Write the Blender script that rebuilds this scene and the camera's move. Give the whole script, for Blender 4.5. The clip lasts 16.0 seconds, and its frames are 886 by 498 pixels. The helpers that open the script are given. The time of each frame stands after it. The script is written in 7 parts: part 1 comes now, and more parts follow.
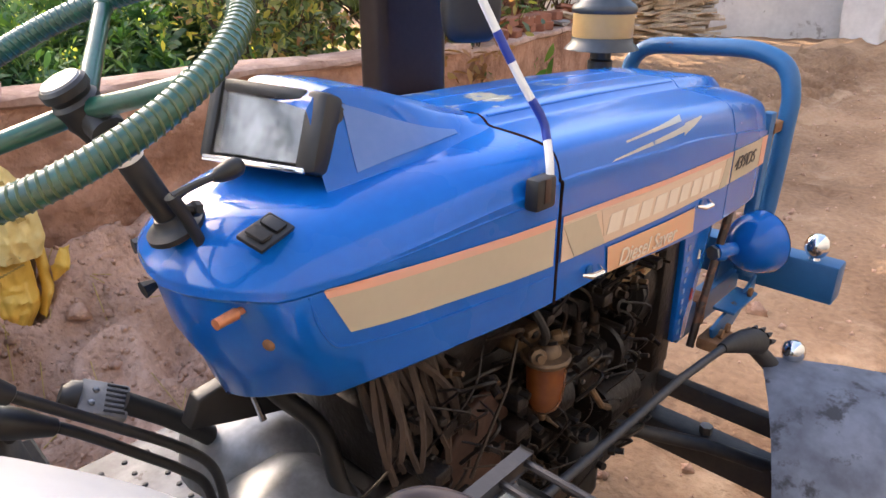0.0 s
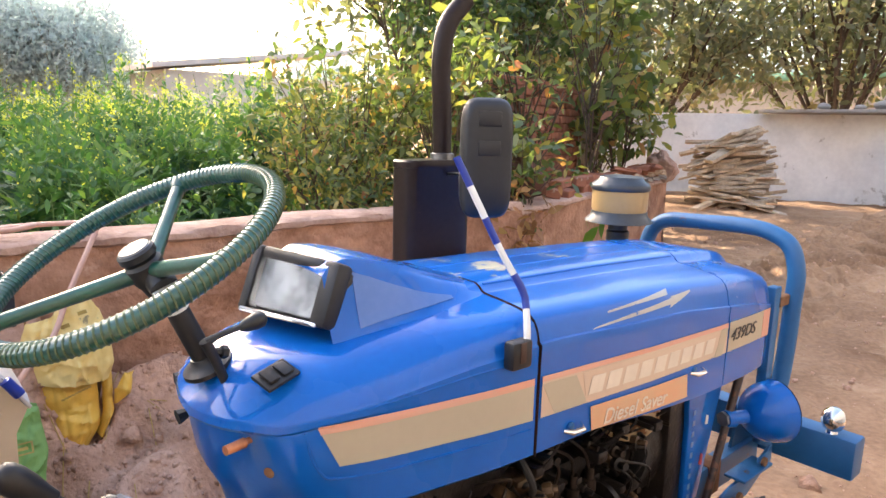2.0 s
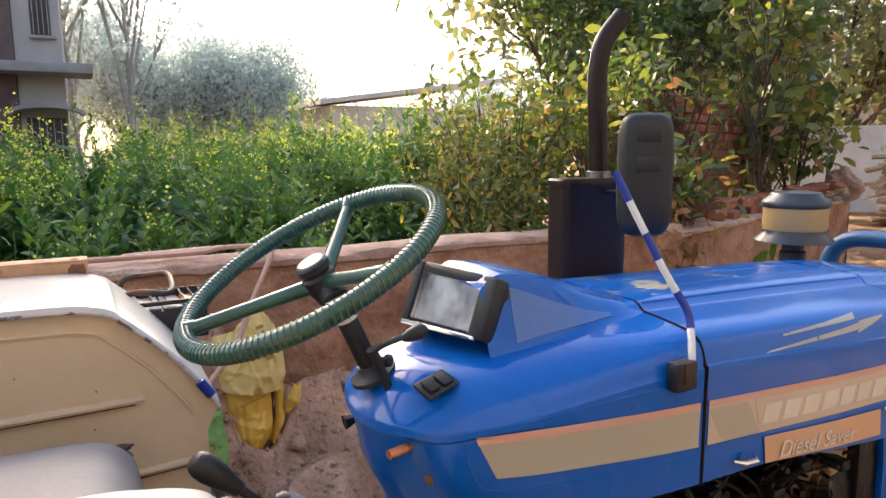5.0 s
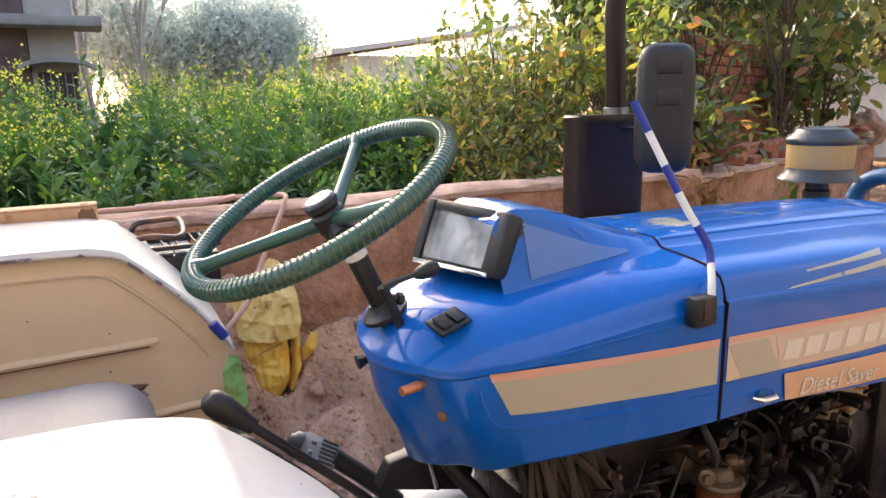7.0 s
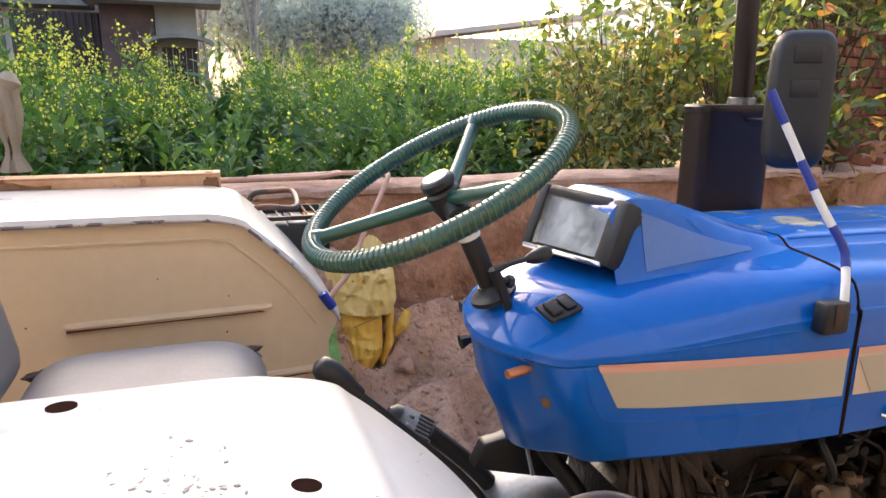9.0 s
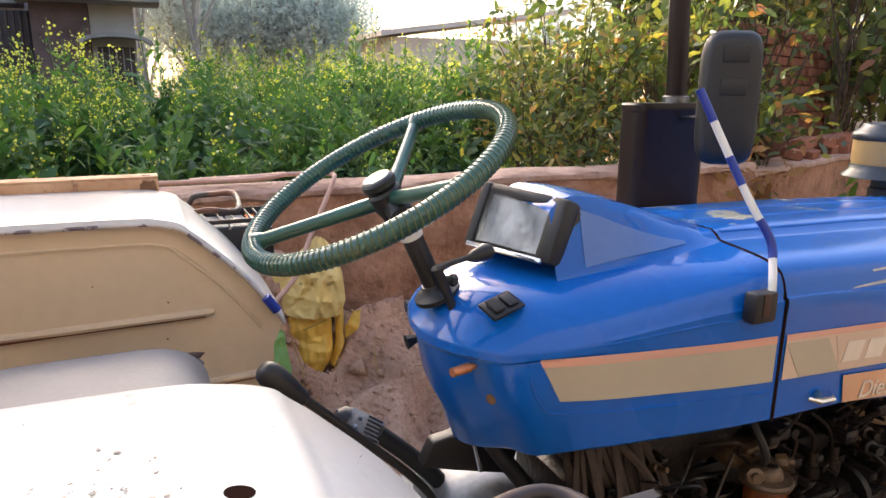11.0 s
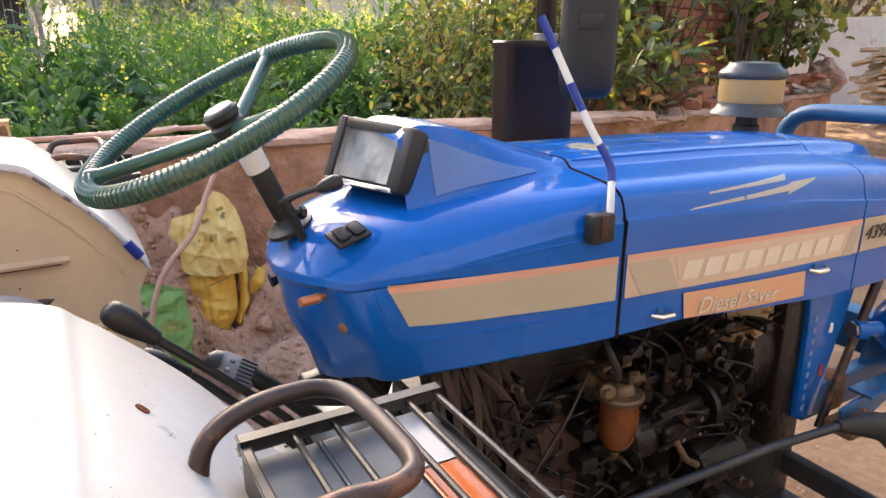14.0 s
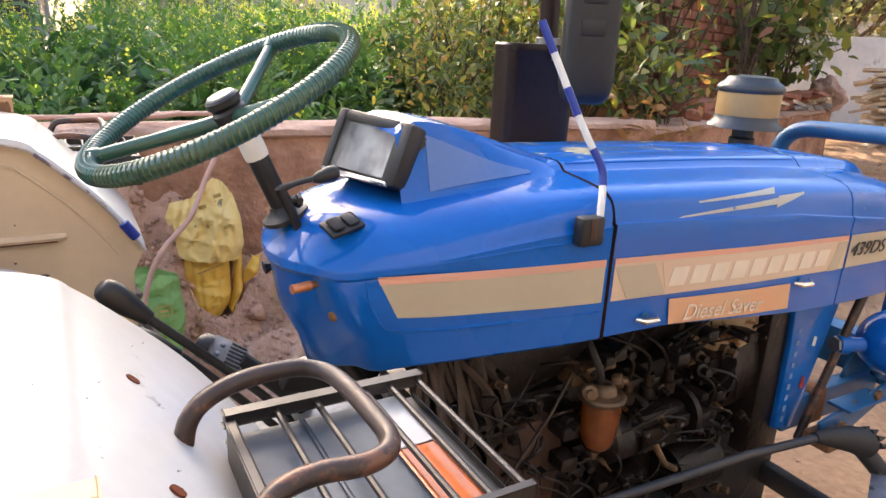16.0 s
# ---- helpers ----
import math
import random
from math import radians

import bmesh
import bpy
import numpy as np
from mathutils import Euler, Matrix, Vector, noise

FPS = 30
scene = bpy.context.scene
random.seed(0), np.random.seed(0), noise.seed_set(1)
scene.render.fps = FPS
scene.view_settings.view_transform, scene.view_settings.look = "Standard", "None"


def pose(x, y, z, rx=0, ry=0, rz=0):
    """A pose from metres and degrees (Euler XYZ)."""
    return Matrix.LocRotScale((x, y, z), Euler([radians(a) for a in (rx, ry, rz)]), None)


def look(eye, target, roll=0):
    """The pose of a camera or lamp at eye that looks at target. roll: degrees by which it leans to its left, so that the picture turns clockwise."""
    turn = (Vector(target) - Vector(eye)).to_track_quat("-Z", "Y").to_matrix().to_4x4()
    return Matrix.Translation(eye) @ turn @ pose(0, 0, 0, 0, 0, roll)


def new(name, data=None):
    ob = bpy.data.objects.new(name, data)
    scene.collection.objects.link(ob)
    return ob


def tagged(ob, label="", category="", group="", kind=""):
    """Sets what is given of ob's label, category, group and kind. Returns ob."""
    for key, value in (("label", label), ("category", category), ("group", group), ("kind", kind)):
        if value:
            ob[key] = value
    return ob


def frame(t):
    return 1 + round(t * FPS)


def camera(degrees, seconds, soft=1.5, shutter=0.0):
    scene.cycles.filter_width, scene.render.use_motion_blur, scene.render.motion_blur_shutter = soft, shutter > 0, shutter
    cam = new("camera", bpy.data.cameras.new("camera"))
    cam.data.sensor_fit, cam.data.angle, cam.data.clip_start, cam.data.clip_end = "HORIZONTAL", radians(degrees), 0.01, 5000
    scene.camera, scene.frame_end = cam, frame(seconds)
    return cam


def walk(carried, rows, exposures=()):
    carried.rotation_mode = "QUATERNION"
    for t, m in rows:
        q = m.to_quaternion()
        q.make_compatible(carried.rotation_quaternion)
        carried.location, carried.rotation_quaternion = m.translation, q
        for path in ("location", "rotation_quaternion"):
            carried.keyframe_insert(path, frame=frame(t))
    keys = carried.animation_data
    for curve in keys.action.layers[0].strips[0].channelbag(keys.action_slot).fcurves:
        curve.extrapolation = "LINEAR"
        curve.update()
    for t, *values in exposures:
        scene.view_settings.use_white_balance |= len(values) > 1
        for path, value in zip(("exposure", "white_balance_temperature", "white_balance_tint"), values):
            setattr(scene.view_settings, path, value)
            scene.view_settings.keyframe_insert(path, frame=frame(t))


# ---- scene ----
cam = camera(67.0, 16.0)
PATH = [
    (0, (-0.694, -0.67, 1.53), (0.661, 0.584, 0.761), -0.0),
    (0.5, (-0.703, -0.714, 1.546), (0.579, 0.646, 0.834), -1.4),
    (1, (-0.694, -0.754, 1.553), (0.576, 0.631, 0.868), 1.0),
    (1.5, (-0.704, -0.797, 1.58), (0.531, 0.696, 1.082), -0.1),
    (2, (-0.718, -0.828, 1.592), (0.584, 0.647, 1.23), 1.5),
    (2.5, (-0.731, -0.85, 1.595), (0.507, 0.68, 1.238), 0.8),
    (3, (-0.738, -0.857, 1.592), (0.416, 0.738, 1.24), 0.8),
    (3.5, (-0.74, -0.86, 1.593), (0.372, 0.78, 1.32), 1.1),
    (4, (-0.726, -0.854, 1.602), (0.423, 0.769, 1.382), 1.0),
    (4.5, (-0.739, -0.853, 1.59), (0.291, 0.848, 1.381), 1.2),
    (4.7, (-0.737, -0.846, 1.586), (0.242, 0.881, 1.343), 0.4),
    (6.8, (-0.716, -0.814, 1.554), (0.17, 0.928, 1.127), -2.0),
    (7, (-0.719, -0.818, 1.554), (0.168, 0.922, 1.124), -1.3),
    (7.5, (-0.742, -0.811, 1.552), (-0.081, 1.016, 1.079), -1.1),
    (8, (-0.739, -0.805, 1.55), (-0.14, 1.034, 1.039), -1.6),
    (8.5, (-0.739, -0.811, 1.548), (-0.112, 1.019, 1.041), -0.0),
    (9, (-0.747, -0.806, 1.551), (-0.109, 1.03, 1.078), 0.5),
    (9.2, (-0.751, -0.808, 1.541), (-0.067, 1.009, 1.061), 2.3),
    (11.3, (-0.734, -0.812, 1.553), (0.044, 0.969, 1.079), 0.1),
    (11.5, (-0.732, -0.811, 1.551), (-0.015, 0.975, 1.007), -1.0),
    (12, (-0.726, -0.818, 1.551), (-0.022, 0.934, 0.891), -1.2),
    (12.5, (-0.713, -0.825, 1.544), (0.049, 0.877, 0.821), -0.6),
    (13, (-0.688, -0.845, 1.535), (0.138, 0.87, 0.919), -0.8),
    (13.5, (-0.665, -0.864, 1.535), (0.202, 0.883, 1.09), -2.6),
    (14, (-0.65, -0.871, 1.515), (0.297, 0.789, 0.928), 0.1),
    (14.5, (-0.65, -0.875, 1.509), (0.307, 0.755, 0.855), 1.9),
    (15, (-0.647, -0.882, 1.506), (0.304, 0.742, 0.827), 1.6),
    (15.5, (-0.65, -0.884, 1.506), (0.292, 0.766, 0.881), 2.1),
    (16, (-0.653, -0.889, 1.515), (0.304, 0.765, 0.925), 3.0),
]
walk(cam, [(t, look(eye, target, roll)) for t, eye, target, roll in PATH], [(0, 1.99, 6700, 15), (1.5, 2.14, 6700, 15), (2.5, 2.07, 6700, 15), (3.5, 1.69, 6700, 15), (4, 1.66, 6700, 15), (4.5, 1.42, 6700, 15), (7, 1.74, 6700, 15), (8, 1.82, 6700, 15), (9, 1.68, 6700, 15), (12.5, 1.52, 6700, 15), (13.5, 1.5, 6700, 15), (14, 1.83, 6700, 15), (14.5, 1.83, 6700, 15), (16, 1.9, 6700, 15)])

# ---- light ----
SUN_AZ, SUN_EL = 98.0, 25.0
world = bpy.data.worlds.new("sky")
scene.world = world
world.use_nodes = True
wn = world.node_tree
sky = wn.nodes.new("ShaderNodeTexSky")
sky.sky_type = "NISHITA"
sky.sun_disc = False
sky.sun_elevation = radians(SUN_EL)
sky.sun_rotation = radians(90 - SUN_AZ)
sky.air_density, sky.dust_density, sky.ozone_density = 1.0, 5.0, 1.0
wn.links.new(sky.outputs[0], wn.nodes["Background"].inputs[0])
wn.nodes["Background"].inputs[1].default_value = 0.22
sun = new("sun", bpy.data.lights.new("sun", "SUN"))
sun.data.energy, sun.data.angle, sun.data.color = 4.4, radians(0.6), (1.0, 0.88, 0.7)
sun.matrix_world = look((0, 0, 0), (-math.cos(radians(SUN_AZ)) * math.cos(radians(SUN_EL)), -math.sin(radians(SUN_AZ)) * math.cos(radians(SUN_EL)), -math.sin(radians(SUN_EL))))


# ---- materials ----
def material(name, a, b=None, rough=0.6, metal=0.0, scale=8.0, fine=60.0, bump=0.1, spots=None, spot_at=0.62, spot_scale=5.0, coat=0.0, depth=0.01, spec=0.5, above=None, gloss=0.06, edge=0.03):
    """A surface of two colours mottled at two scales, with fine relief and optional stains or wear."""
    m = bpy.data.materials.new(name)
    m.use_nodes = True
    t = m.node_tree
    n, link = t.nodes, t.links.new
    p = n["Principled BSDF"]
    b = b or tuple(c * 0.75 for c in a)
    co = n.new("ShaderNodeTexCoord")
    big, small = n.new("ShaderNodeTexNoise"), n.new("ShaderNodeTexNoise")
    for node, s, d in ((big, scale, 5), (small, fine, 4)):
        node.inputs["Scale"].default_value, node.inputs["Detail"].default_value = s, d
        link(co.outputs["Object"], node.inputs["Vector"])
    add = n.new("ShaderNodeMath")
    add.operation = "MULTIPLY_ADD"
    add.inputs[1].default_value, add.inputs[2].default_value = 0.4, -0.2
    link(small.outputs[0], add.inputs[0])
    both = n.new("ShaderNodeMath")
    link(big.outputs[0], both.inputs[0])
    link(add.outputs[0], both.inputs[1])
    ramp = n.new("ShaderNodeMapRange")
    ramp.inputs[1].default_value, ramp.inputs[2].default_value = 0.3, 0.7
    link(both.outputs[0], ramp.inputs[0])
    mix = n.new("ShaderNodeMixRGB")
    mix.inputs[1].default_value, mix.inputs[2].default_value = (*a, 1), (*b, 1)
    link(ramp.outputs[0], mix.inputs[0])
    colour = mix.outputs[0]
    if spots:
        wear = n.new("ShaderNodeTexNoise")
        wear.inputs["Scale"].default_value, wear.inputs["Detail"].default_value, wear.inputs["Roughness"].default_value = spot_scale, 8, 0.65
        link(co.outputs["Object"], wear.inputs["Vector"])
        cut = n.new("ShaderNodeMapRange")
        cut.inputs[1].default_value, cut.inputs[2].default_value = spot_at, spot_at + edge
        level = wear.outputs[0]
        if above is not None:
            split, rise, worn = n.new("ShaderNodeSeparateXYZ"), n.new("ShaderNodeMapRange"), n.new("ShaderNodeMath")
            rise.inputs[1].default_value, rise.inputs[2].default_value, rise.inputs[3].default_value, rise.inputs[4].default_value = above - 0.02, above + 0.015, -0.4, 0.0
            link(co.outputs["Object"], split.inputs[0])
            link(split.outputs[2], rise.inputs[0])
            link(level, worn.inputs[0])
            link(rise.outputs[0], worn.inputs[1])
            level = worn.outputs[0]
        link(level, cut.inputs[0])
        over = n.new("ShaderNodeMixRGB")
        over.inputs[2].default_value = (*spots, 1)
        link(cut.outputs[0], over.inputs[0])
        link(colour, over.inputs[1])
        colour = over.outputs[0]
    link(colour, p.inputs["Base Color"])
    vary = n.new("ShaderNodeMapRange")
    vary.inputs[3].default_value, vary.inputs[4].default_value = max(0.02, rough - 0.08), min(1.0, rough + 0.1)
    link(big.outputs[0], vary.inputs[0])
    link(vary.outputs[0], p.inputs["Roughness"])
    p.inputs["Metallic"].default_value, p.inputs["Coat Weight"].default_value, p.inputs["Specular IOR Level"].default_value = metal, coat, spec
    p.inputs["Coat Roughness"].default_value = gloss
    if bump:
        bm_ = n.new("ShaderNodeBump")
        bm_.inputs["Strength"].default_value, bm_.inputs["Distance"].default_value = bump, depth
        link(both.outputs[0], bm_.inputs["Height"])
        link(bm_.outputs[0], p.inputs["Normal"])
    return m


def leaf_material(name, colours, glow=0.45, rough=0.45, through_=(2.0, 1.95, 0.9)):
    """Leaves whose colour changes from leaf to leaf, letting light through."""
    m = bpy.data.materials.new(name)
    m.use_nodes = True
    t = m.node_tree
    n, link = t.nodes, t.links.new
    p, out = n["Principled BSDF"], n["Material Output"]
    geo, ramp = n.new("ShaderNodeNewGeometry"), n.new("ShaderNodeValToRGB")
    e = ramp.color_ramp.elements
    while len(e) < len(colours):
        e.new(0.5)
    for k, (at, c) in enumerate(colours):
        e[k].position, e[k].color = at, (*c, 1)
    link(geo.outputs["Random Per Island"], ramp.inputs[0])
    link(ramp.outputs[0], p.inputs["Base Color"])
    p.inputs["Roughness"].default_value = rough
    tr, mix = n.new("ShaderNodeBsdfTranslucent"), n.new("ShaderNodeMixShader")
    warm = n.new("ShaderNodeMixRGB")
    warm.blend_type = "MULTIPLY"
    warm.inputs[0].default_value, warm.inputs[2].default_value = 1.0, (*through_, 1)
    link(ramp.outputs[0], warm.inputs[1])
    link(warm.outputs[0], tr.inputs[0])
    mix.inputs[0].default_value = glow
    link(p.outputs[0], mix.inputs[1])
    link(tr.outputs[0], mix.inputs[2])
    link(mix.outputs[0], out.inputs[0])
    return m


def glass_material(name, colour, rough=0.02, alpha=0.25):
    m = bpy.data.materials.new(name)
    m.use_nodes = True
    p = m.node_tree.nodes["Principled BSDF"]
    p.inputs["Base Color"].default_value, p.inputs["Roughness"].default_value = (*colour, 1), rough
    p.inputs["Transmission Weight"].default_value, p.inputs["IOR"].default_value = 1.0, 1.45
    return m


BLUE = material("blue_paint", (0.0005, 0.124, 0.51), (0.0005, 0.105, 0.45), 0.26, 0.0, 3.0, 90, 0.02, coat=0.6, depth=0.002, gloss=0.04, spec=0.12)
BLUE_TOP = material("blue_paint_worn", (0.0005, 0.124, 0.51), (0.0005, 0.105, 0.45), 0.3, 0.0, 3.0, 90, 0.03, (0.46, 0.45, 0.37), 0.52, 6.0, coat=0.6, depth=0.002, above=1.336, gloss=0.04, spec=0.12)
BLUE_OLD = material("blue_paint_old", (0.014, 0.12, 0.3), (0.012, 0.095, 0.24), 0.42, 0.0, 6.0, 70, 0.08, (0.12, 0.045, 0.02), 0.66, 9.0)
BLACK = material("black_plastic", (0.012, 0.012, 0.013), (0.02, 0.02, 0.02), 0.45, 0.0, 12, 90, 0.08)
BLACK_PAINT = material("black_enamel", (0.018, 0.011, 0.009), (0.032, 0.02, 0.017), 0.3, 0.0, 6, 80, 0.04, (0.06, 0.03, 0.022), 0.66, 8.0, coat=0.0, spec=0.22)
RUBBER = material("rubber", (0.014, 0.013, 0.013), (0.026, 0.023, 0.021), 0.65, 0.0, 10, 90, 0.2)
TYRE = material("dusty_tyre", (0.025, 0.024, 0.023), (0.09, 0.075, 0.06), 0.85, 0.0, 6, 60, 0.25)
CREAM = material("cream_fender_paint", (0.72, 0.56, 0.37), (0.64, 0.49, 0.32), 0.4, 0.0, 3, 60, 0.04, (0.16, 0.07, 0.035), 0.755, 10.0, coat=0.1)
WHITE = material("white_fender_paint", (0.66, 0.65, 0.62), (0.56, 0.55, 0.525), 0.3, 0.0, 3, 60, 0.03, (0.4, 0.38, 0.35), 0.645, 18.0, coat=0.3)
CHIPPED = material("chipped_edge_paint", (0.6, 0.54, 0.48), (0.46, 0.41, 0.37), 0.5, 0.0, 8, 80, 0.2, (0.16, 0.11, 0.12), 0.55, 26.0)
GREY_VINYL = material("grey_vinyl", (0.215, 0.21, 0.225), (0.16, 0.16, 0.174), 0.48, 0.0, 5, 160, 0.12, depth=0.003)
CHROME = material("chrome", (0.85, 0.85, 0.85), (0.7, 0.7, 0.7), 0.12, 1.0, 5, 60, 0.02)
DARK_STEEL = material("oily_steel", (0.05, 0.034, 0.024), (0.016, 0.012, 0.009), 0.38, 0.6, 18, 90, 0.3)
BROWN_PLATE = material("brown_oily_plate", (0.075, 0.035, 0.022), (0.04, 0.02, 0.014), 0.55, 0.1, 9, 70, 0.3)
STRIP = material("dusty_rubber_strip", (0.034, 0.022, 0.016), (0.07, 0.045, 0.031), 0.75, 0.0, 14, 90, 0.2)
WORN_RUBBER = material("worn_grey_rubber", (0.26, 0.255, 0.25), (0.14, 0.135, 0.135), 0.6, 0.0, 20, 90, 0.2)
STEEL = material("dull_steel", (0.3, 0.3, 0.3), (0.2, 0.19, 0.18), 0.4, 0.9, 8, 70, 0.1)
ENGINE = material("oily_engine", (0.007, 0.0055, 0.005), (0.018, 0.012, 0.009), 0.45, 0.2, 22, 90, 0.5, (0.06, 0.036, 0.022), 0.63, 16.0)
ENGINE_LIGHT = material("oily_bronze", (0.21, 0.13, 0.068), (0.06, 0.036, 0.02), 0.45, 0.3, 20, 90, 0.25)
RUST = material("rusty_steel", (0.16, 0.07, 0.03), (0.3, 0.16, 0.08), 0.8, 0.2, 10, 80, 0.3)
RUST_CREAM = material("rusty_cream_steel", (0.6, 0.46, 0.28), (0.46, 0.3, 0.16), 0.6, 0.0, 14, 80, 0.2, (0.26, 0.11, 0.04), 0.54, 16.0)
RUST_BLACK = material("black_steel_rusting", (0.03, 0.022, 0.02), (0.075, 0.042, 0.03), 0.42, 0.15, 12, 80, 0.12, (0.16, 0.07, 0.04), 0.52, 12.0)
DUST_SHEET = material("dusty_grey_sheet", (0.17, 0.185, 0.225), (0.085, 0.092, 0.115), 0.55, 0.1, 12, 60, 0.2, (0.035, 0.034, 0.038), 0.56, 17.0, edge=0.09)
AXLE = material("greasy_axle", (0.018, 0.022, 0.03), (0.05, 0.045, 0.042), 0.5, 0.2, 9, 80, 0.25, (0.12, 0.075, 0.045), 0.68, 10)
ALUMINIUM = material("cast_aluminium", (0.27, 0.285, 0.3), (0.15, 0.155, 0.165), 0.36, 0.5, 8, 90, 0.1)
FOOT_STEEL = material("worn_foot_steel", (0.17, 0.175, 0.185), (0.1, 0.1, 0.105), 0.5, 0.3, 14, 90, 0.15, (0.05, 0.045, 0.04), 0.62, 18.0)
BEIGE_DECAL = material("beige_decal", (0.5, 0.43, 0.31), (0.46, 0.39, 0.28), 0.4, 0.0, 6, 90, 0.02)
CREAM_DECAL = material("cream_decal", (0.66, 0.5, 0.36), (0.62, 0.46, 0.33), 0.4, 0.0, 6, 90, 0.02)
PEACH_DECAL = material("faded_peach_badge", (0.7, 0.36, 0.2), (0.66, 0.42, 0.24), 0.4, 0.0, 9, 90, 0.02, (0.72, 0.42, 0.1), 0.62, 9.0)
FAINT_DECAL = material("faint_decal", (0.17, 0.3, 0.56), (0.12, 0.25, 0.52), 0.4, 0.0, 30, 90, 0.0)
ORANGE_DECAL = material("faded_orange_decal", (0.74, 0.36, 0.24), (0.68, 0.38, 0.28), 0.4, 0.0, 8, 90, 0.02)
PALE_DECAL = material("pale_decal", (0.78, 0.68, 0.55), (0.7, 0.6, 0.48), 0.4, 0.0, 20, 90, 0.02)
DARK_DECAL = material("dark_decal", (0.03, 0.03, 0.035), None, 0.4, 0.0, 20, 90, 0.0)
GREY_DECAL = material("worn_silver_decal", (0.5, 0.49, 0.42), (0.4, 0.41, 0.38), 0.4, 0.0, 20, 90, 0.02, (0.01, 0.13, 0.42), 0.63, 30)
WORN_PRIMER = material("worn_primer", (0.34, 0.36, 0.34), (0.2, 0.27, 0.38), 0.6, 0.0, 40, 120, 0.05, (0.03, 0.14, 0.42), 0.58, 60.0)
FADED_BLUE = material("blue_paint_faded", (0.1, 0.2, 0.48), (0.07, 0.165, 0.43), 0.5, 0.0, 5.0, 90, 0.03, coat=0.4, depth=0.002, gloss=0.2, spec=0.3)
GREEN_WRAP = material("green_wheel_cover", (0.006, 0.09, 0.06), (0.005, 0.055, 0.038), 0.34, 0.0, 20, 120, 0.06, coat=0.75, gloss=0.18)
OLIVE_WRAP = material("olive_cord", (0.03, 0.085, 0.04), (0.085, 0.11, 0.045), 0.4, 0.0, 30, 120, 0.1)
WHITE_BAND = material("white_tape", (0.8, 0.79, 0.74), (0.7, 0.69, 0.65), 0.35, 0.0, 20, 90, 0.03)
BLUE_BAND = material("blue_tape", (0.012, 0.04, 0.3), (0.01, 0.03, 0.24), 0.3, 0.0, 20, 90, 0.03)
CLEAR = glass_material("clear_glass", (0.95, 0.97, 0.97))
DUSTY_CLEAR = glass_material("dusty_clear_cover", (0.9, 0.92, 0.92), 0.16)
AMBER = material("amber_bowl", (0.21, 0.062, 0.014), (0.12, 0.032, 0.008), 0.22, 0.0, 16, 60, 0.05, coat=0.5)
PANEL_FACE = material("dial_face_reflections", (0.46, 0.49, 0.53), (0.09, 0.1, 0.115), 0.3, 0.2, 30, 70, 0.3)
OIL_CUP = material("tan_oil_cup", (0.5, 0.33, 0.14), (0.44, 0.29, 0.12), 0.35, 0.0, 6, 80, 0.04)
DARK_TEAL = material("grey_teal_cap", (0.028, 0.037, 0.047), (0.045, 0.055, 0.068), 0.32, 0.0, 8, 80, 0.05)
LENS_GREY = material("grey_lens", (0.1, 0.122, 0.15), (0.065, 0.08, 0.1), 0.5, 0.0, 10, 120, 0.05)
LENS_WHITE = material("white_lens", (0.62, 0.62, 0.6), (0.5, 0.5, 0.48), 0.25, 0.0, 14, 120, 0.05)
LENS_ORANGE = material("orange_lens", (0.62, 0.16, 0.04), (0.55, 0.13, 0.03), 0.25, 0.0, 14, 120, 0.05)
RED = material("red_paint", (0.45, 0.03, 0.02), None, 0.4)
CHIP_GREY = material("chipped_paint_grey", (0.36, 0.34, 0.32), (0.22, 0.2, 0.18), 0.8, 0.0, 60, 120, 0.1)
HOLE = material("dark_hole", (0.012, 0.009, 0.008), (0.03, 0.012, 0.008), 1.0, spec=0.0)
LAMP_STEEL = material("black_lamp_steel", (0.022, 0.02, 0.02), (0.045, 0.036, 0.032), 0.4, 0.2, 12, 80, 0.12, (0.12, 0.055, 0.035), 0.64, 12.0)
RUST_ORANGE = material("orange_rusty_steel", (0.6, 0.36, 0.2), (0.45, 0.22, 0.1), 0.65, 0.0, 8, 80, 0.2, (0.14, 0.045, 0.02), 0.56, 7.0)
DARK_RUST = material("dark_red_rust", (0.1, 0.03, 0.015), (0.16, 0.05, 0.025), 0.9, 0.0, 30, 90, 0.1, spec=0.1)
COPPER = material("copper_knob", (0.62, 0.25, 0.12), (0.4, 0.14, 0.06), 0.3, 0.4, 40, 120, 0.05)

EARTH = material("yard_earth", (0.45, 0.285, 0.17), (0.21, 0.12, 0.068), 0.92, 0.0, 1.1, 26, 1.0, (0.54, 0.38, 0.245), 0.58, 1.3, depth=0.05, spec=0.2, edge=0.16)
DRY_SOIL = material("loose_dry_soil", (0.645, 0.415, 0.3), (0.41, 0.25, 0.172), 0.95, 0.0, 5.0, 42, 1.0, (0.32, 0.19, 0.135), 0.58, 7.0, depth=0.045, spec=0.1, edge=0.1)
PLASTER = material("mud_plaster", (0.5, 0.29, 0.195), (0.25, 0.13, 0.082), 0.95, 0.0, 4.5, 30, 1.0, (0.55, 0.38, 0.28), 0.62, 5.0, depth=0.045, spec=0.12, edge=0.08)
COPING = material("cement_coping", (0.54, 0.38, 0.3), (0.32, 0.2, 0.15), 0.93, 0.0, 4, 36, 0.9, (0.2, 0.12, 0.085), 0.6, 5.0, depth=0.03, spec=0.12, edge=0.08)
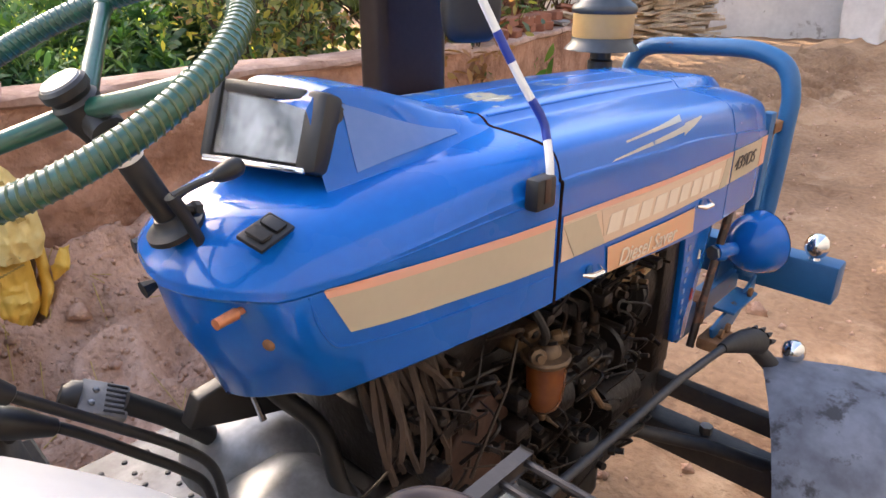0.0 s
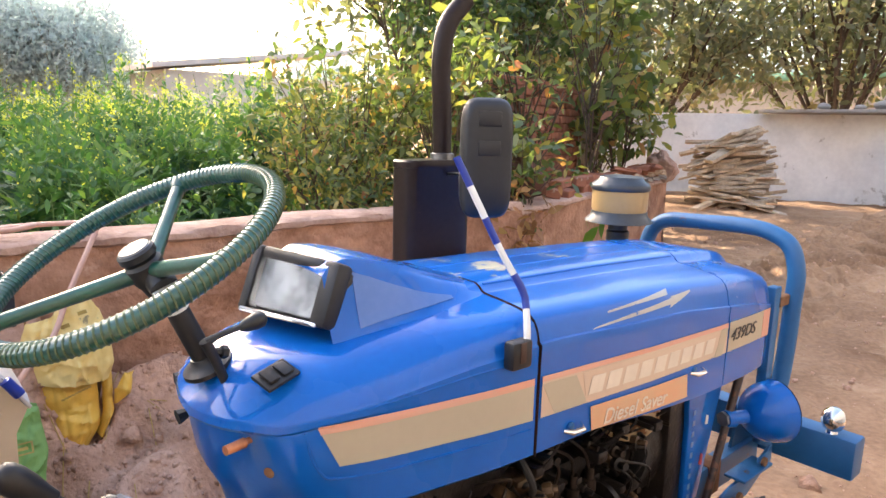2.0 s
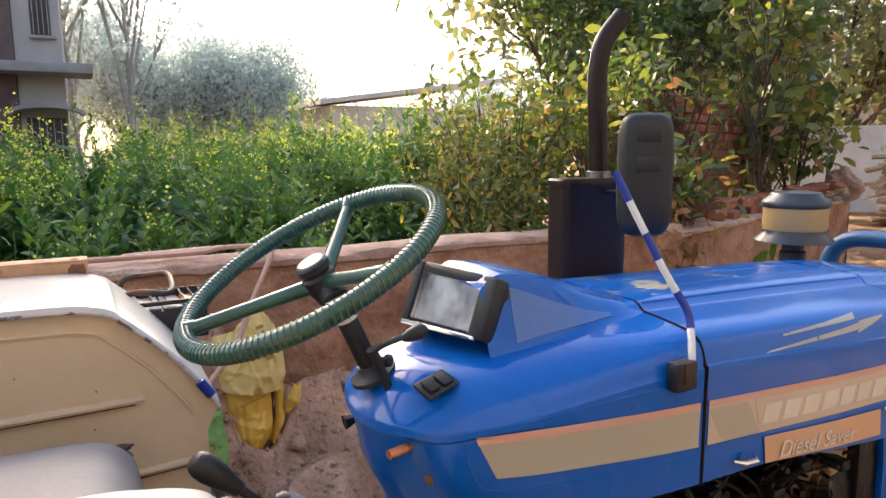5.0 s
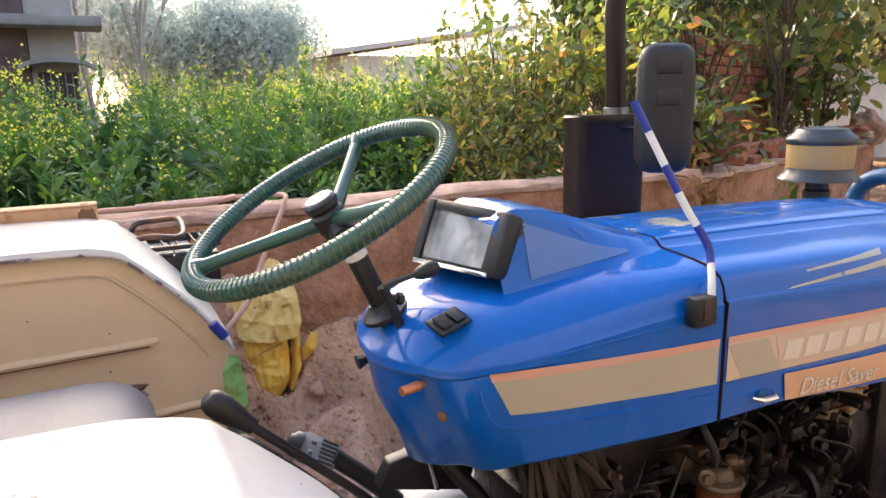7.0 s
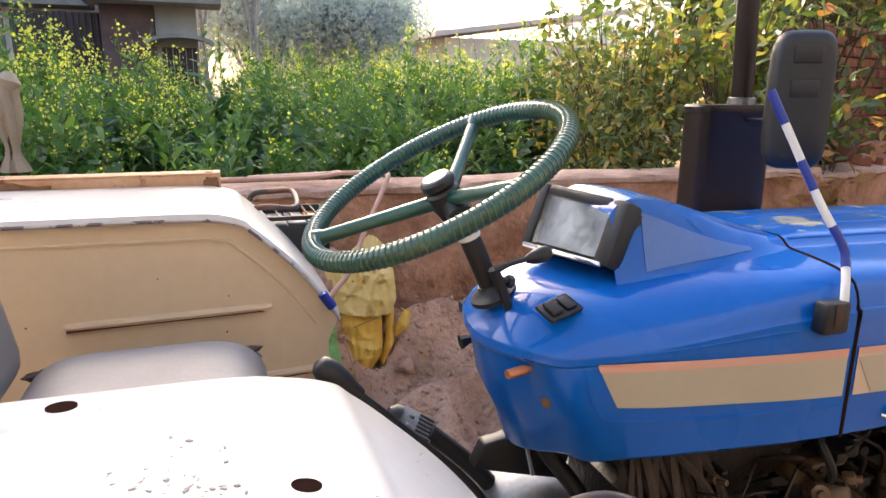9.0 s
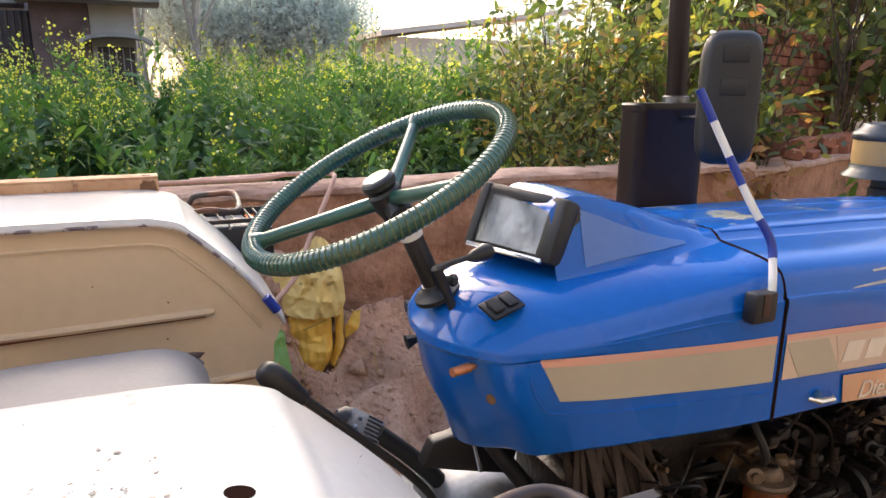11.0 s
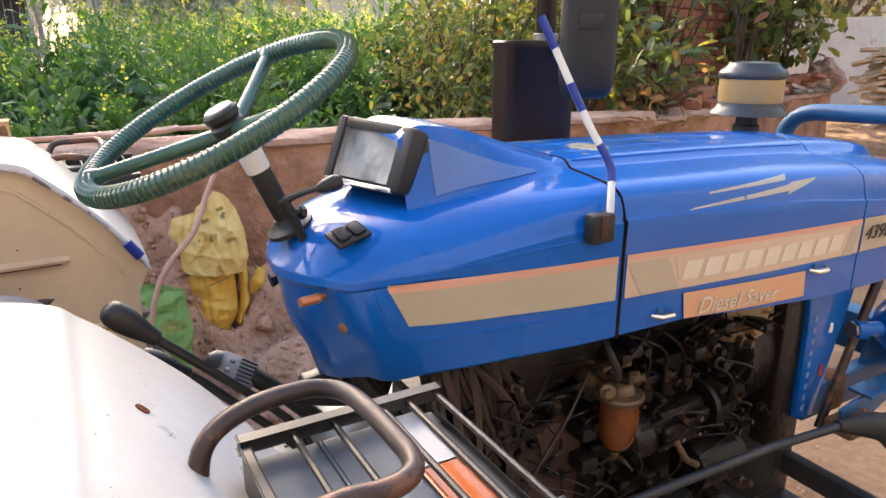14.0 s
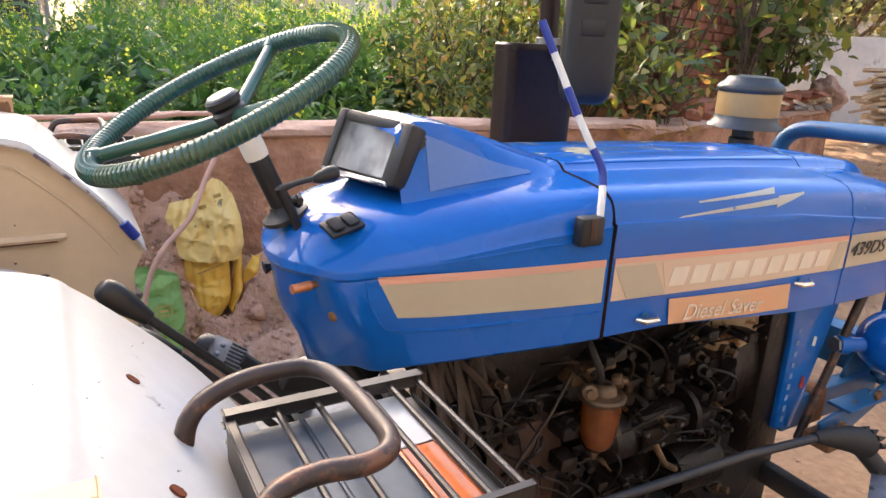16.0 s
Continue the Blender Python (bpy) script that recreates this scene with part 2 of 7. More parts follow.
BRICK = material("red_brick", (0.36, 0.15, 0.09), (0.25, 0.1, 0.06), 0.9, 0.0, 6, 60, 0.4, (0.4, 0.27, 0.2), 0.64, 7)
BRICK_FAR = material("house_brick", (0.15, 0.095, 0.085), (0.09, 0.058, 0.055), 0.9, 0.0, 3, 20, 0.3)
LIME = material("limewash", (0.84, 0.83, 0.81), (0.66, 0.65, 0.64), 0.85, 0.0, 1.6, 14, 0.3, (0.42, 0.39, 0.36), 0.63, 2.4, edge=0.05)
SHADE_WALL_GREY = material("shade_wall_grey", (0.17, 0.175, 0.185), (0.12, 0.123, 0.13), 0.9, 0.0, 1.4, 16, 0.3)
HOUSE_PLASTER = material("house_plaster", (0.4, 0.36, 0.32), (0.32, 0.29, 0.26), 0.85, 0.0, 1.2, 14, 0.2)
# The far shed's haze is put into this pale base colour.
HAZE_ROOF = material("haze_pale_roof", (0.7, 0.62, 0.54), (0.58, 0.5, 0.43), 0.9, 0.0, 2, 20, 0.2)
CONCRETE = material("concrete", (0.32, 0.3, 0.28), (0.22, 0.2, 0.18), 0.9, 0.0, 3, 30, 0.4)
TIMBER = material("weathered_timber", (0.66, 0.53, 0.38), (0.34, 0.25, 0.17), 0.85, 0.0, 5, 40, 0.3)
BARK = material("bark", (0.12, 0.08, 0.055), (0.07, 0.05, 0.035), 0.9, 0.0, 20, 90, 0.6)
PALE_BARK = material("pale_bark", (0.42, 0.4, 0.36), (0.3, 0.28, 0.25), 0.9, 0.0, 8, 60, 0.3)
CLAY = material("clay_pot", (0.13, 0.05, 0.035), (0.08, 0.03, 0.022), 0.7, 0.0, 6, 60, 0.2)
SACK_YELLOW = material("yellow_woven_sack", (0.78, 0.5, 0.085), (0.66, 0.38, 0.05), 0.5, 0.0, 7, 240, 0.3, depth=0.004)
SACK_PALE = material("pale_woven_sack", (0.78, 0.62, 0.26), (0.74, 0.54, 0.17), 0.5, 0.0, 9, 240, 0.3, (0.24, 0.2, 0.1), 0.64, 11, depth=0.004)
SACK_INNER = material("sack_inside_shade", (0.3, 0.18, 0.07), (0.16, 0.09, 0.04), 0.9, 0.0, 9, 120, 0.2)
SACK_PRINT = material("faded_sack_print", (0.3, 0.2, 0.05), (0.45, 0.32, 0.08), 0.6, 0.0, 40, 90, 0.1)
SACK_GREEN = material("green_woven_sack", (0.2, 0.38, 0.1), (0.14, 0.3, 0.07), 0.5, 0.0, 7, 240, 0.3, depth=0.004)
PINK_HOSE = material("pinkish_hose", (0.55, 0.34, 0.26), (0.46, 0.27, 0.2), 0.55, 0.0, 12, 80, 0.15)
STRAW = material("straw", (0.5, 0.36, 0.12), (0.4, 0.28, 0.09), 0.8)
CLOTH = material("tan_cloth", (0.42, 0.35, 0.26), (0.33, 0.27, 0.2), 0.9, 0.0, 9, 200, 0.4)
METAL_SHEET = material("dark_iron_gate", (0.05, 0.04, 0.04), (0.09, 0.06, 0.05), 0.7, 0.2)
GREEN_SHEET = material("green_sheet", (0.14, 0.3, 0.2), (0.1, 0.22, 0.15), 0.5)

# Shade low in the crop, backlight on top: both put into the leaf greens.
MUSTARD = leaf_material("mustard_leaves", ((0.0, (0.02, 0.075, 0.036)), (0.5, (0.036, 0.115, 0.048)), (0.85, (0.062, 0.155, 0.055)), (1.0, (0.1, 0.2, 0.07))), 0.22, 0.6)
MUSTARD_TOP = leaf_material("backlit_mustard_leaves", ((0.0, (0.042, 0.12, 0.042)), (0.5, (0.07, 0.165, 0.05)), (1.0, (0.14, 0.235, 0.065))), 0.38, 0.6)
FLOWERS = leaf_material("mustard_flowers", ((0.0, (0.52, 0.53, 0.06)), (1.0, (0.68, 0.68, 0.17))), 0.3)
STEMS = leaf_material("mustard_stems", ((0.0, (0.09, 0.17, 0.04)), (1.0, (0.15, 0.24, 0.07))), 0.1)
SHRUB = leaf_material("shrub_leaves", ((0.0, (0.054, 0.09, 0.03)), (0.5, (0.1, 0.138, 0.05)), (0.78, (0.15, 0.17, 0.055)), (0.9, (0.28, 0.25, 0.075)), (0.965, (0.3, 0.13, 0.07)), (1.0, (0.3, 0.22, 0.14))), 0.38, 0.42)
SHRUB_YELLOW = leaf_material("yellowing_leaves", ((0.0, (0.13, 0.155, 0.045)), (0.5, (0.22, 0.22, 0.06)), (0.8, (0.36, 0.32, 0.09)), (1.0, (0.4, 0.17, 0.09))), 0.38, 0.35)
DARK_LEAF = leaf_material("dark_tree_leaves", ((0.0, (0.1, 0.118, 0.085)), (0.7, (0.15, 0.165, 0.115)), (0.9, (0.2, 0.18, 0.13)), (1.0, (0.26, 0.22, 0.15))), 0.42, 0.5)
CLIMBER = leaf_material("climber_leaves", ((0.0, (0.028, 0.06, 0.026)), (0.6, (0.055, 0.095, 0.036)), (0.9, (0.09, 0.13, 0.04)), (1.0, (0.2, 0.21, 0.06))), 0.34, 0.4)
# Haze over the far trees is put into these pale leaf colours.
HAZE_LEAF = leaf_material("far_tree_leaves_hazed", ((0.0, (0.52, 0.58, 0.57)), (1.0, (0.58, 0.63, 0.61))), 0.6, 0.95, (1.0, 1.06, 1.05))
DRY_LEAF = leaf_material("dry_leaves", ((0.0, (0.2, 0.1, 0.05)), (0.6, (0.3, 0.16, 0.08)), (1.0, (0.38, 0.27, 0.1))), 0.3, 0.7)
GRASS = leaf_material("weeds", ((0.0, (0.06, 0.16, 0.02)), (1.0, (0.15, 0.28, 0.04))), 0.4)


# ---- builders ----
def mesh_object(name, bm, mat, parent=None, label="", smooth=True):
    me = bpy.data.meshes.new(name)
    bmesh.ops.recalc_face_normals(bm, faces=bm.faces)
    bm.to_mesh(me)
    bm.free()
    if smooth:
        me.shade_smooth()
        me.set_sharp_from_angle(angle=radians(40))
    me.materials.append(mat)
    ob = new(name, me)
    ob.parent = parent
    if label:
        ob["label"] = label
    return ob


def part(name, bm, mat, parent, label=""):
    return mesh_object(name, bm, mat, parent, label)


def thing(name, label, category, at=(0, 0, 0), group="", kind=""):
    ob = tagged(new(name), label, category, group, kind)
    ob.location = at
    bpy.context.view_layer.update()
    return ob


def box(x0, x1, y0, y1, z0, z1, bevel=0.0, segments=2, bm=None):
    own = bmesh.new()
    bmesh.ops.create_cube(own, size=1)
    for v in own.verts:
        v.co = Vector((x0 if v.co.x < 0 else x1, y0 if v.co.y < 0 else y1, z0 if v.co.z < 0 else z1))
    if bevel:
        bmesh.ops.bevel(own, geom=list(own.edges), offset=bevel, segments=segments, affect="EDGES", profile=0.5)
    return merge(bm, own)


def merge(bm, own):
    """Adds own to bm, if there is one."""
    if bm is None:
        return own
    me = bpy.data.meshes.new("joined")
    own.to_mesh(me)
    own.free()
    bm.from_mesh(me)
    bpy.data.meshes.remove(me)
    return bm


def turned(bm, m):
    bmesh.ops.transform(bm, matrix=m, verts=bm.verts)
    return bm


def smooth_line(points, steps=6):
    """A Catmull-Rom line through the points."""
    p = [Vector(q) for q in points]
    p = [p[0] * 2 - p[1]] + p + [p[-1] * 2 - p[-2]]
    out = []
    for a, b, c, d in zip(p, p[1:], p[2:], p[3:]):
        for k in range(steps):
            t = k / steps
            out.append(0.5 * (2 * b + (c - a) * t + (2 * a - 5 * b + 4 * c - d) * t * t + (3 * b - a - 3 * c + d) * t ** 3))
    return out + [p[-2]]


def tube(points, radius, sides=10, bm=None, caps=True, closed=False, ribs=None):
    """A round bar along points; radius is a number or one for each point."""
    own = bmesh.new()
    p = [Vector(q) for q in points]
    n = len(p)
    rad = radius if isinstance(radius, (list, tuple)) else [radius] * n
    up, rings = None, []
    for k in range(n):
        ahead = (p[(k + 1) % n] - p[k - 1]) if closed else (p[min(k + 1, n - 1)] - p[max(k - 1, 0)])
        ahead.normalize()
        if up is None:
            up = ahead.orthogonal().normalized()
        up = (up - ahead * up.dot(ahead)).normalized()
        side = ahead.cross(up)
        rings.append([own.verts.new(p[k] + rad[k] * (math.cos(a) * up + math.sin(a) * side)) for a in (2 * math.pi * j / sides for j in range(sides))])
    for a, b in zip(rings, rings[1:] + (rings[:1] if closed else [])):
        for j in range(sides):
            own.faces.new((a[j], a[(j + 1) % sides], b[(j + 1) % sides], b[j]))
    if caps and not closed:
        own.faces.new(rings[0][::-1])
        own.faces.new(rings[-1])
    return merge(bm, own)


def lathe(profile, at=(0, 0, 0), axis=(0, 0, 1), sides=28, bm=None, squash=1.0):
    """Turns (radius, height) pairs round an axis."""
    own = bmesh.new()
    rings = []
    for r, h in profile:
        r = max(r, 1e-4)
        rings.append([own.verts.new((r * math.cos(2 * math.pi * j / sides), squash * r * math.sin(2 * math.pi * j / sides), h)) for j in range(sides)])
    for a, b in zip(rings, rings[1:]):
        for j in range(sides):
            own.faces.new((a[j], a[(j + 1) % sides], b[(j + 1) % sides], b[j]))
    own.faces.new(rings[0][::-1])
    own.faces.new(rings[-1])
    turn = Vector((0, 0, 1)).rotation_difference(Vector(axis)).to_matrix().to_4x4()
    turned(own, Matrix.Translation(at) @ turn)
    return merge(bm, own)


def grid_mesh(rows, bm=None, wrap=False):
    """Quads over rows of points."""
    own = bmesh.new()
    made = [[own.verts.new(q) for q in row] for row in rows]
    for a, b in zip(made, made[1:]):
        for j in range(len(a) - (0 if wrap else 1)):
            k = (j + 1) % len(a)
            own.faces.new((a[j], a[k], b[k], b[j]))
    return merge(bm, own)


def thick(bm, depth):
    bmesh.ops.recalc_face_normals(bm, faces=bm.faces)
    bmesh.ops.solidify(bm, geom=list(bm.faces), thickness=depth)
    return bm


def plate(outline, axis, at, depth, bm=None, bevel=0.0):
    """A flat plate: the outline in the two other axes, thick along the axis from at."""
    own = bmesh.new()
    spread = {"x": lambda a, b: (at, a, b), "y": lambda a, b: (a, at, b), "z": lambda a, b: (a, b, at)}[axis]
    f = own.faces.new([own.verts.new(spread(a, b)) for a, b in outline])
    shift = Vector({"x": (depth, 0, 0), "y": (0, depth, 0), "z": (0, 0, depth)}[axis])
    res = bmesh.ops.extrude_face_region(own, geom=[f])
    bmesh.ops.translate(own, vec=shift, verts=[v for v in res["geom"] if isinstance(v, bmesh.types.BMVert)])
    if bevel:
        bmesh.ops.bevel(own, geom=list(own.edges), offset=bevel, segments=2, affect="EDGES", profile=0.5)
    return merge(bm, own)


def interp(x, pairs):
    return float(np.interp(x, [a for a, _ in pairs], [b for _, b in pairs]))


def text_part(name, words, size, m, mat, parent, shear=0.0, depth=0.0006, label=""):
    """Lettering turned into a mesh part."""
    cu = bpy.data.curves.new(name, "FONT")
    cu.body, cu.size, cu.extrude, cu.align_x, cu.align_y, cu.shear = words, size, depth, "CENTER", "CENTER", shear
    tmp = bpy.data.objects.new(name, cu)
    scene.collection.objects.link(tmp)
    bpy.context.view_layer.update()
    me = bpy.data.meshes.new_from_object(tmp.evaluated_get(bpy.context.evaluated_depsgraph_get()))
    bpy.data.objects.remove(tmp)
    me.transform(m)
    me.materials.clear()
    me.materials.append(mat)
    ob = new(name, me)
    ob.parent = parent
    if label:
        ob["label"] = label
    return ob


def fast_mesh(name, verts, faces, mat, parent=None, smooth=False):
    """A mesh from numpy arrays: all faces with equally many corners."""
    me = bpy.data.meshes.new(name)
    verts, faces = np.asarray(verts, np.float32), np.asarray(faces, np.int32)
    k = faces.shape[1]
    me.vertices.add(len(verts))
    me.vertices.foreach_set("co", verts.ravel())
    me.loops.add(faces.size)
    me.loops.foreach_set("vertex_index", faces.ravel())
    me.polygons.add(len(faces))
    me.polygons.foreach_set("loop_start", np.arange(0, faces.size, k, dtype=np.int32))
    me.update(calc_edges=True)
    me.validate()
    if smooth:
        me.shade_smooth()
    me.materials.append(mat)
    ob = new(name, me)
    ob.parent = parent
    return ob


def spun(n, rng, flat=0.6):
    """n random turns; flat: how much the leaves keep to the level."""
    yaw, tip, roll = rng.uniform(0, 2 * np.pi, n), rng.normal(0, flat, n) - 0.15, rng.normal(0, flat, n)
    cy, sy, cp, sp, cr, sr = np.cos(yaw), np.sin(yaw), np.cos(tip), np.sin(tip), np.cos(roll), np.sin(roll)
    z, o = np.zeros(n), np.ones(n)
    a = np.stack([np.stack([cy, -sy, z], 1), np.stack([sy, cy, z], 1), np.stack([z, z, o], 1)], 1)
    b = np.stack([np.stack([o, z, z], 1), np.stack([z, cp, -sp], 1), np.stack([z, sp, cp], 1)], 1)
    c = np.stack([np.stack([cr, z, sr], 1), np.stack([z, o, z], 1), np.stack([-sr, z, cr], 1)], 1)
    return a @ b @ c


LEAF = np.array([(0, 0, 0), (0.28, 0.3, 0.06), (0.2, 0.72, 0.03), (0, 1, -0.08), (-0.2, 0.72, 0.03), (-0.28, 0.3, 0.06), (0, 0.5, -0.02)], np.float32)
LEAF_F = np.array([(0, 1, 2, 6), (6, 2, 3, 4), (0, 6, 4, 5)], np.int32)


def leaf_arrays(places, sizes, rng, flat=0.6, slim=1.0):
    n = len(places)
    base = LEAF * np.array([slim, 1, 1], np.float32)
    v = np.einsum("nij,kj->nki", spun(n, rng, flat), base) * np.asarray(sizes)[:, None, None] + np.asarray(places)[:, None, :]
    f = LEAF_F[None] + 7 * np.arange(n)[:, None, None]
    return v.reshape(-1, 3), f.reshape(-1, 4)


def leaves(name, places, sizes, mat, parent, rng, flat=0.6, slim=1.0):
    v, f = leaf_arrays(places, sizes, rng, flat, slim)
    return fast_mesh(name, v, f, mat, parent)


# ---- the tractor ----
tractor = thing("tractor", "blue farm tractor with cream fenders and green wrapped wheel", "tractor")

HALF = ((-0.45, 0.15), (-0.3, 0.172), (-0.15, 0.206), (0.0, 0.231), (0.3, 0.239), (0.55, 0.236), (0.7, 0.23), (0.8, 0.222), (0.85, 0.205))
CROWN = ((-0.42, 1.245), (-0.385, 1.272), (-0.33, 1.294), (-0.2, 1.316), (0.0, 1.352), (0.3, 1.348), (0.58, 1.338), (0.72, 1.33), (0.8, 1.318), (0.85, 1.298))
SHOULDER = ((-0.42, 1.225), (-0.3, 1.242), (-0.1, 1.276), (0.0, 1.286), (0.05, 1.286), (0.4, 1.27), (0.7, 1.236), (0.85, 1.208))
LOWER = ((-0.42, 1.09), (-0.3, 1.1), (0.0, 1.112), (0.14, 1.112), (0.45, 1.083), (0.7, 1.072), (0.85, 1.07))
BOXY = ((-0.42, 2.7), (-0.3, 4.6), (-0.2, 5.5), (-0.08, 7.0), (0.1, 8.0), (0.35, 6.0), (0.7, 5.0), (0.85, 4.2))


RISE = ((0, 0), (0.008, 0.15), (0.02, 0.3), (0.045, 0.46), (0.09, 0.58), (0.16, 0.65), (0.25, 0.7), (0.36, 0.74), (0.48, 0.775), (0.52, 0.8), (0.56, 0.92), (0.6, 0.985), (0.8, 0.995), (1, 1))
ACROSS = (0.008, 0.02, 0.045, 0.09, 0.16, 0.25, 0.36, 0.48, 0.52, 0.56, 0.6, 0.8)
LEVEL = tuple((b, a) for a, b in RISE)


def rise(x, s):
    """How far up from shoulder to crown the skin lies, a share s of the way in."""
    k = max(0.0, min(1.0, (x + 0.2) / 0.2))
    return k * interp(s, RISE) + (1 - k) * (1 - (1 - s) ** interp(x, BOXY))


def hood_y(x, z):
    """How far the hood's skin lies from the middle at a place along it and a height."""
    w, zs, zt = interp(x, HALF), interp(x, SHOULDER), interp(x, CROWN)
    if z <= zs:
        return w
    return (w - 0.005) * (1 - interp(min(1.0, (z - zs) / (zt - zs)), LEVEL))


def hood_ring(x, shrink=0.0, lean=0.0):
    """The hood's cross-section from the lower right edge over the crown to the lower left edge."""
    w, zs, zt, zb, p = (interp(x, t) for t in (HALF, SHOULDER, CROWN, LOWER, BOXY))
    half = [(-w + 0.012, zb), (-w, zb + 0.004), (-w, zb + 0.04), (-w, (zb + zs) / 2), (-w, zs - 0.02), (-w - 0.0008, zs - 0.003), (-w, zs), (-w + 0.0035, zs + 0.0015)]
    for s in ACROSS:
        half.append((-(w - 0.005) * (1 - s), zs + 0.003 + (zt - zs - 0.003) * rise(x, s)))
    full = half + [(0.0, zt)] + [(-y, z) for y, z in reversed(half)]
    return [(x + lean * max(0.0, min(1.0, (z - 1.22) / 0.1)), y * (1 - shrink), z - shrink * (z - zb) * 0.6) for y, z in full]


# Main hood and nose.
hood = part("hood", thick(grid_mesh([hood_ring(x) for x in np.linspace(0.004, 0.578, 15)]), 0.004), BLUE_TOP, tractor, "glossy blue hood with worn paint patches on top")
nose_rows = [hood_ring(x) for x in (0.582, 0.63, 0.68, 0.74, 0.78, 0.81, 0.83)] + [hood_ring(0.84, 0.08), hood_ring(0.846, 0.25), hood_ring(0.848, 0.6), hood_ring(0.849, 0.97)]
nose = part("nose_panel", thick(grid_mesh(nose_rows), 0.004), BLUE, tractor, "blue nose panel")

# Rear cowl: walls, rounded back and deck in one skin.
side = smooth_line([(-0.001, -0.231, 0), (-0.08, -0.22, 0), (-0.15, -0.206, 0), (-0.23, -0.19, 0), (-0.3, -0.172, 0), (-0.355, -0.148, 0), (-0.396, -0.105, 0), (-0.415, -0.05, 0), (-0.42, 0.0, 0)], 4)
COWL_SIDE = sorted((q.x, -q.y) for q in side)
outline = [(q.x, q.y) for q in side] + [(q.x, -q.y) for q in reversed(side[:-1])]


def cowl_column(x, y):
    back = max(0.0, min(1.0, (-x - 0.24) / 0.17))
    back = back * back * (3 - 2 * back)
    dip = 0.035 * max(0.0, 1 - abs(y) / 0.12) * back
    zb = interp(x, LOWER) - dip - 0.012 * back
    zs, p = interp(x, SHOULDER), interp(x, BOXY)
    inx, iny = 0.055 * back, 1 - 0.06 * back
    lip = 1.229 + 0.012 * min(1, max(0, (x + 0.3) / 0.3)) - 0.02 * back * (1 - abs(y) / 0.2)
    g = max(0.0, min(1.0, (-x - 0.16) / 0.14))
    corner = math.exp(-((abs(y) - 0.142) / 0.02) ** 2) * (1 if x < -0.3 else 0)
    flat_ = math.exp(-((abs(y) - 0.1) / 0.022) ** 2) * (1 if x < -0.3 else 0)
    lip -= 0.006 * corner
    col = [(x + inx + 0.004, y * iny * 0.985, zb), (x + inx, y * iny, zb + 0.004), (x + inx * 0.75, y * (1 - 0.045 * back), zb + 0.05), (x + inx * 0.35, y * (1 - 0.02 * back), (zb + lip) / 2 + 0.01), (x + inx * 0.12 + 0.001, y * (1 - 0.003 * g), lip - 0.004), (x + 0.002 * g, y * (1 - 0.012 * g), lip), (x - 0.001 * g, y * (1 + 0.005 * g), lip + 0.004), (x, y, lip + 0.01), (x, y, max(interp(x, SHOULDER), lip + 0.015) - 0.003)]
    spine = x if x > -0.3 else -0.3 + (x + 0.3) * 0.25
    zt = interp(spine, CROWN)
    z0 = max(zs, lip + 0.015)
    sgn_y = 1 if y > 0 else -1
    for k_, f_ in ((0, 1.0), (1, 1.0), (2, 1.0), (3, 0.9), (4, 0.5)):
        px, py, pz = col[k_]
        col[k_] = (px - f_ * (0.005 * corner - 0.003 * flat_), py + sgn_y * f_ * (0.006 * corner - 0.002 * flat_), pz)
    for s in (0.0, *ACROSS, 1.0):
        col.append((x + (spine - x) * s, y * (1 - s) * (0.986 if s < 0.9 else 1), z0 + (zt - z0) * rise(x, s)))
    return col


cowl = part("rear_cowl", thick(grid_mesh([cowl_column(x, y) for x, y in outline]), 0.004), BLUE, tractor, "glossy blue rear cowl under the steering wheel")

def cowl_skin(x, z):
    """How far the cowl's right wall lies from the middle at a place along it and a height."""
    at = x
    for _ in range(3):
        w = interp(at, COWL_SIDE)
        col = cowl_column(at, -w)[:10]
        zz = [q[2] for q in col]
        at += x - float(np.interp(z, zz, [q[0] for q in col]))
    return float(np.interp(z, zz, [-q[1] for q in col]))


# Housing that carries the instrument panel: a ridge that runs out into the deck with hollow flanks.
HOUSE_TOP = ((-0.262, 1.39), (-0.25, 1.405), (-0.23, 1.411), (-0.19, 1.406), (-0.14, 1.393), (-0.09, 1.377), (-0.05, 1.364), (-0.01, 1.353), (0.0, 1.351))
HOUSE_HALF = ((-0.262, 0.07), (-0.19, 0.076), (-0.12, 0.076), (-0.06, 0.07), (0.0, 0.075))
HOUSE_FOOT = ((-0.262, 0.03), (-0.19, 0.042), (-0.1, 0.062), (0.0, 0.07))


def deck_z(x, y):
    """Height of the cowl's deck."""
    w = interp(x, COWL_SIDE)
    z0 = max(interp(x, SHOULDER), 1.244)
    return z0 + (interp(x, CROWN) - z0) * rise(x, max(0.0, min(1.0, 1 - abs(y) / w)))


def house_at(x, v, sgn=-1):
    """A place on the housing: v goes from the foot (0) over the flank to the middle of the ridge (2)."""
    top, half, foot = interp(x, HOUSE_TOP), interp(x, HOUSE_HALF), interp(x, HOUSE_FOOT)
    y = half + foot * (1 - v) if v < 1 else half * (2 - v)
    base = deck_z(x, half + foot) - 0.003
    f = v * v * (1.9 - 0.9 * v) if v < 1 else 1.0
    crown_ = 0.004 * (1 - (2 - v) ** 2) if v > 1 else -0.004 * max(0.0, 1 - abs(1 - v) / 0.12)
    return Vector((x, sgn * y, max(base, base + (top - base) * f + crown_)))


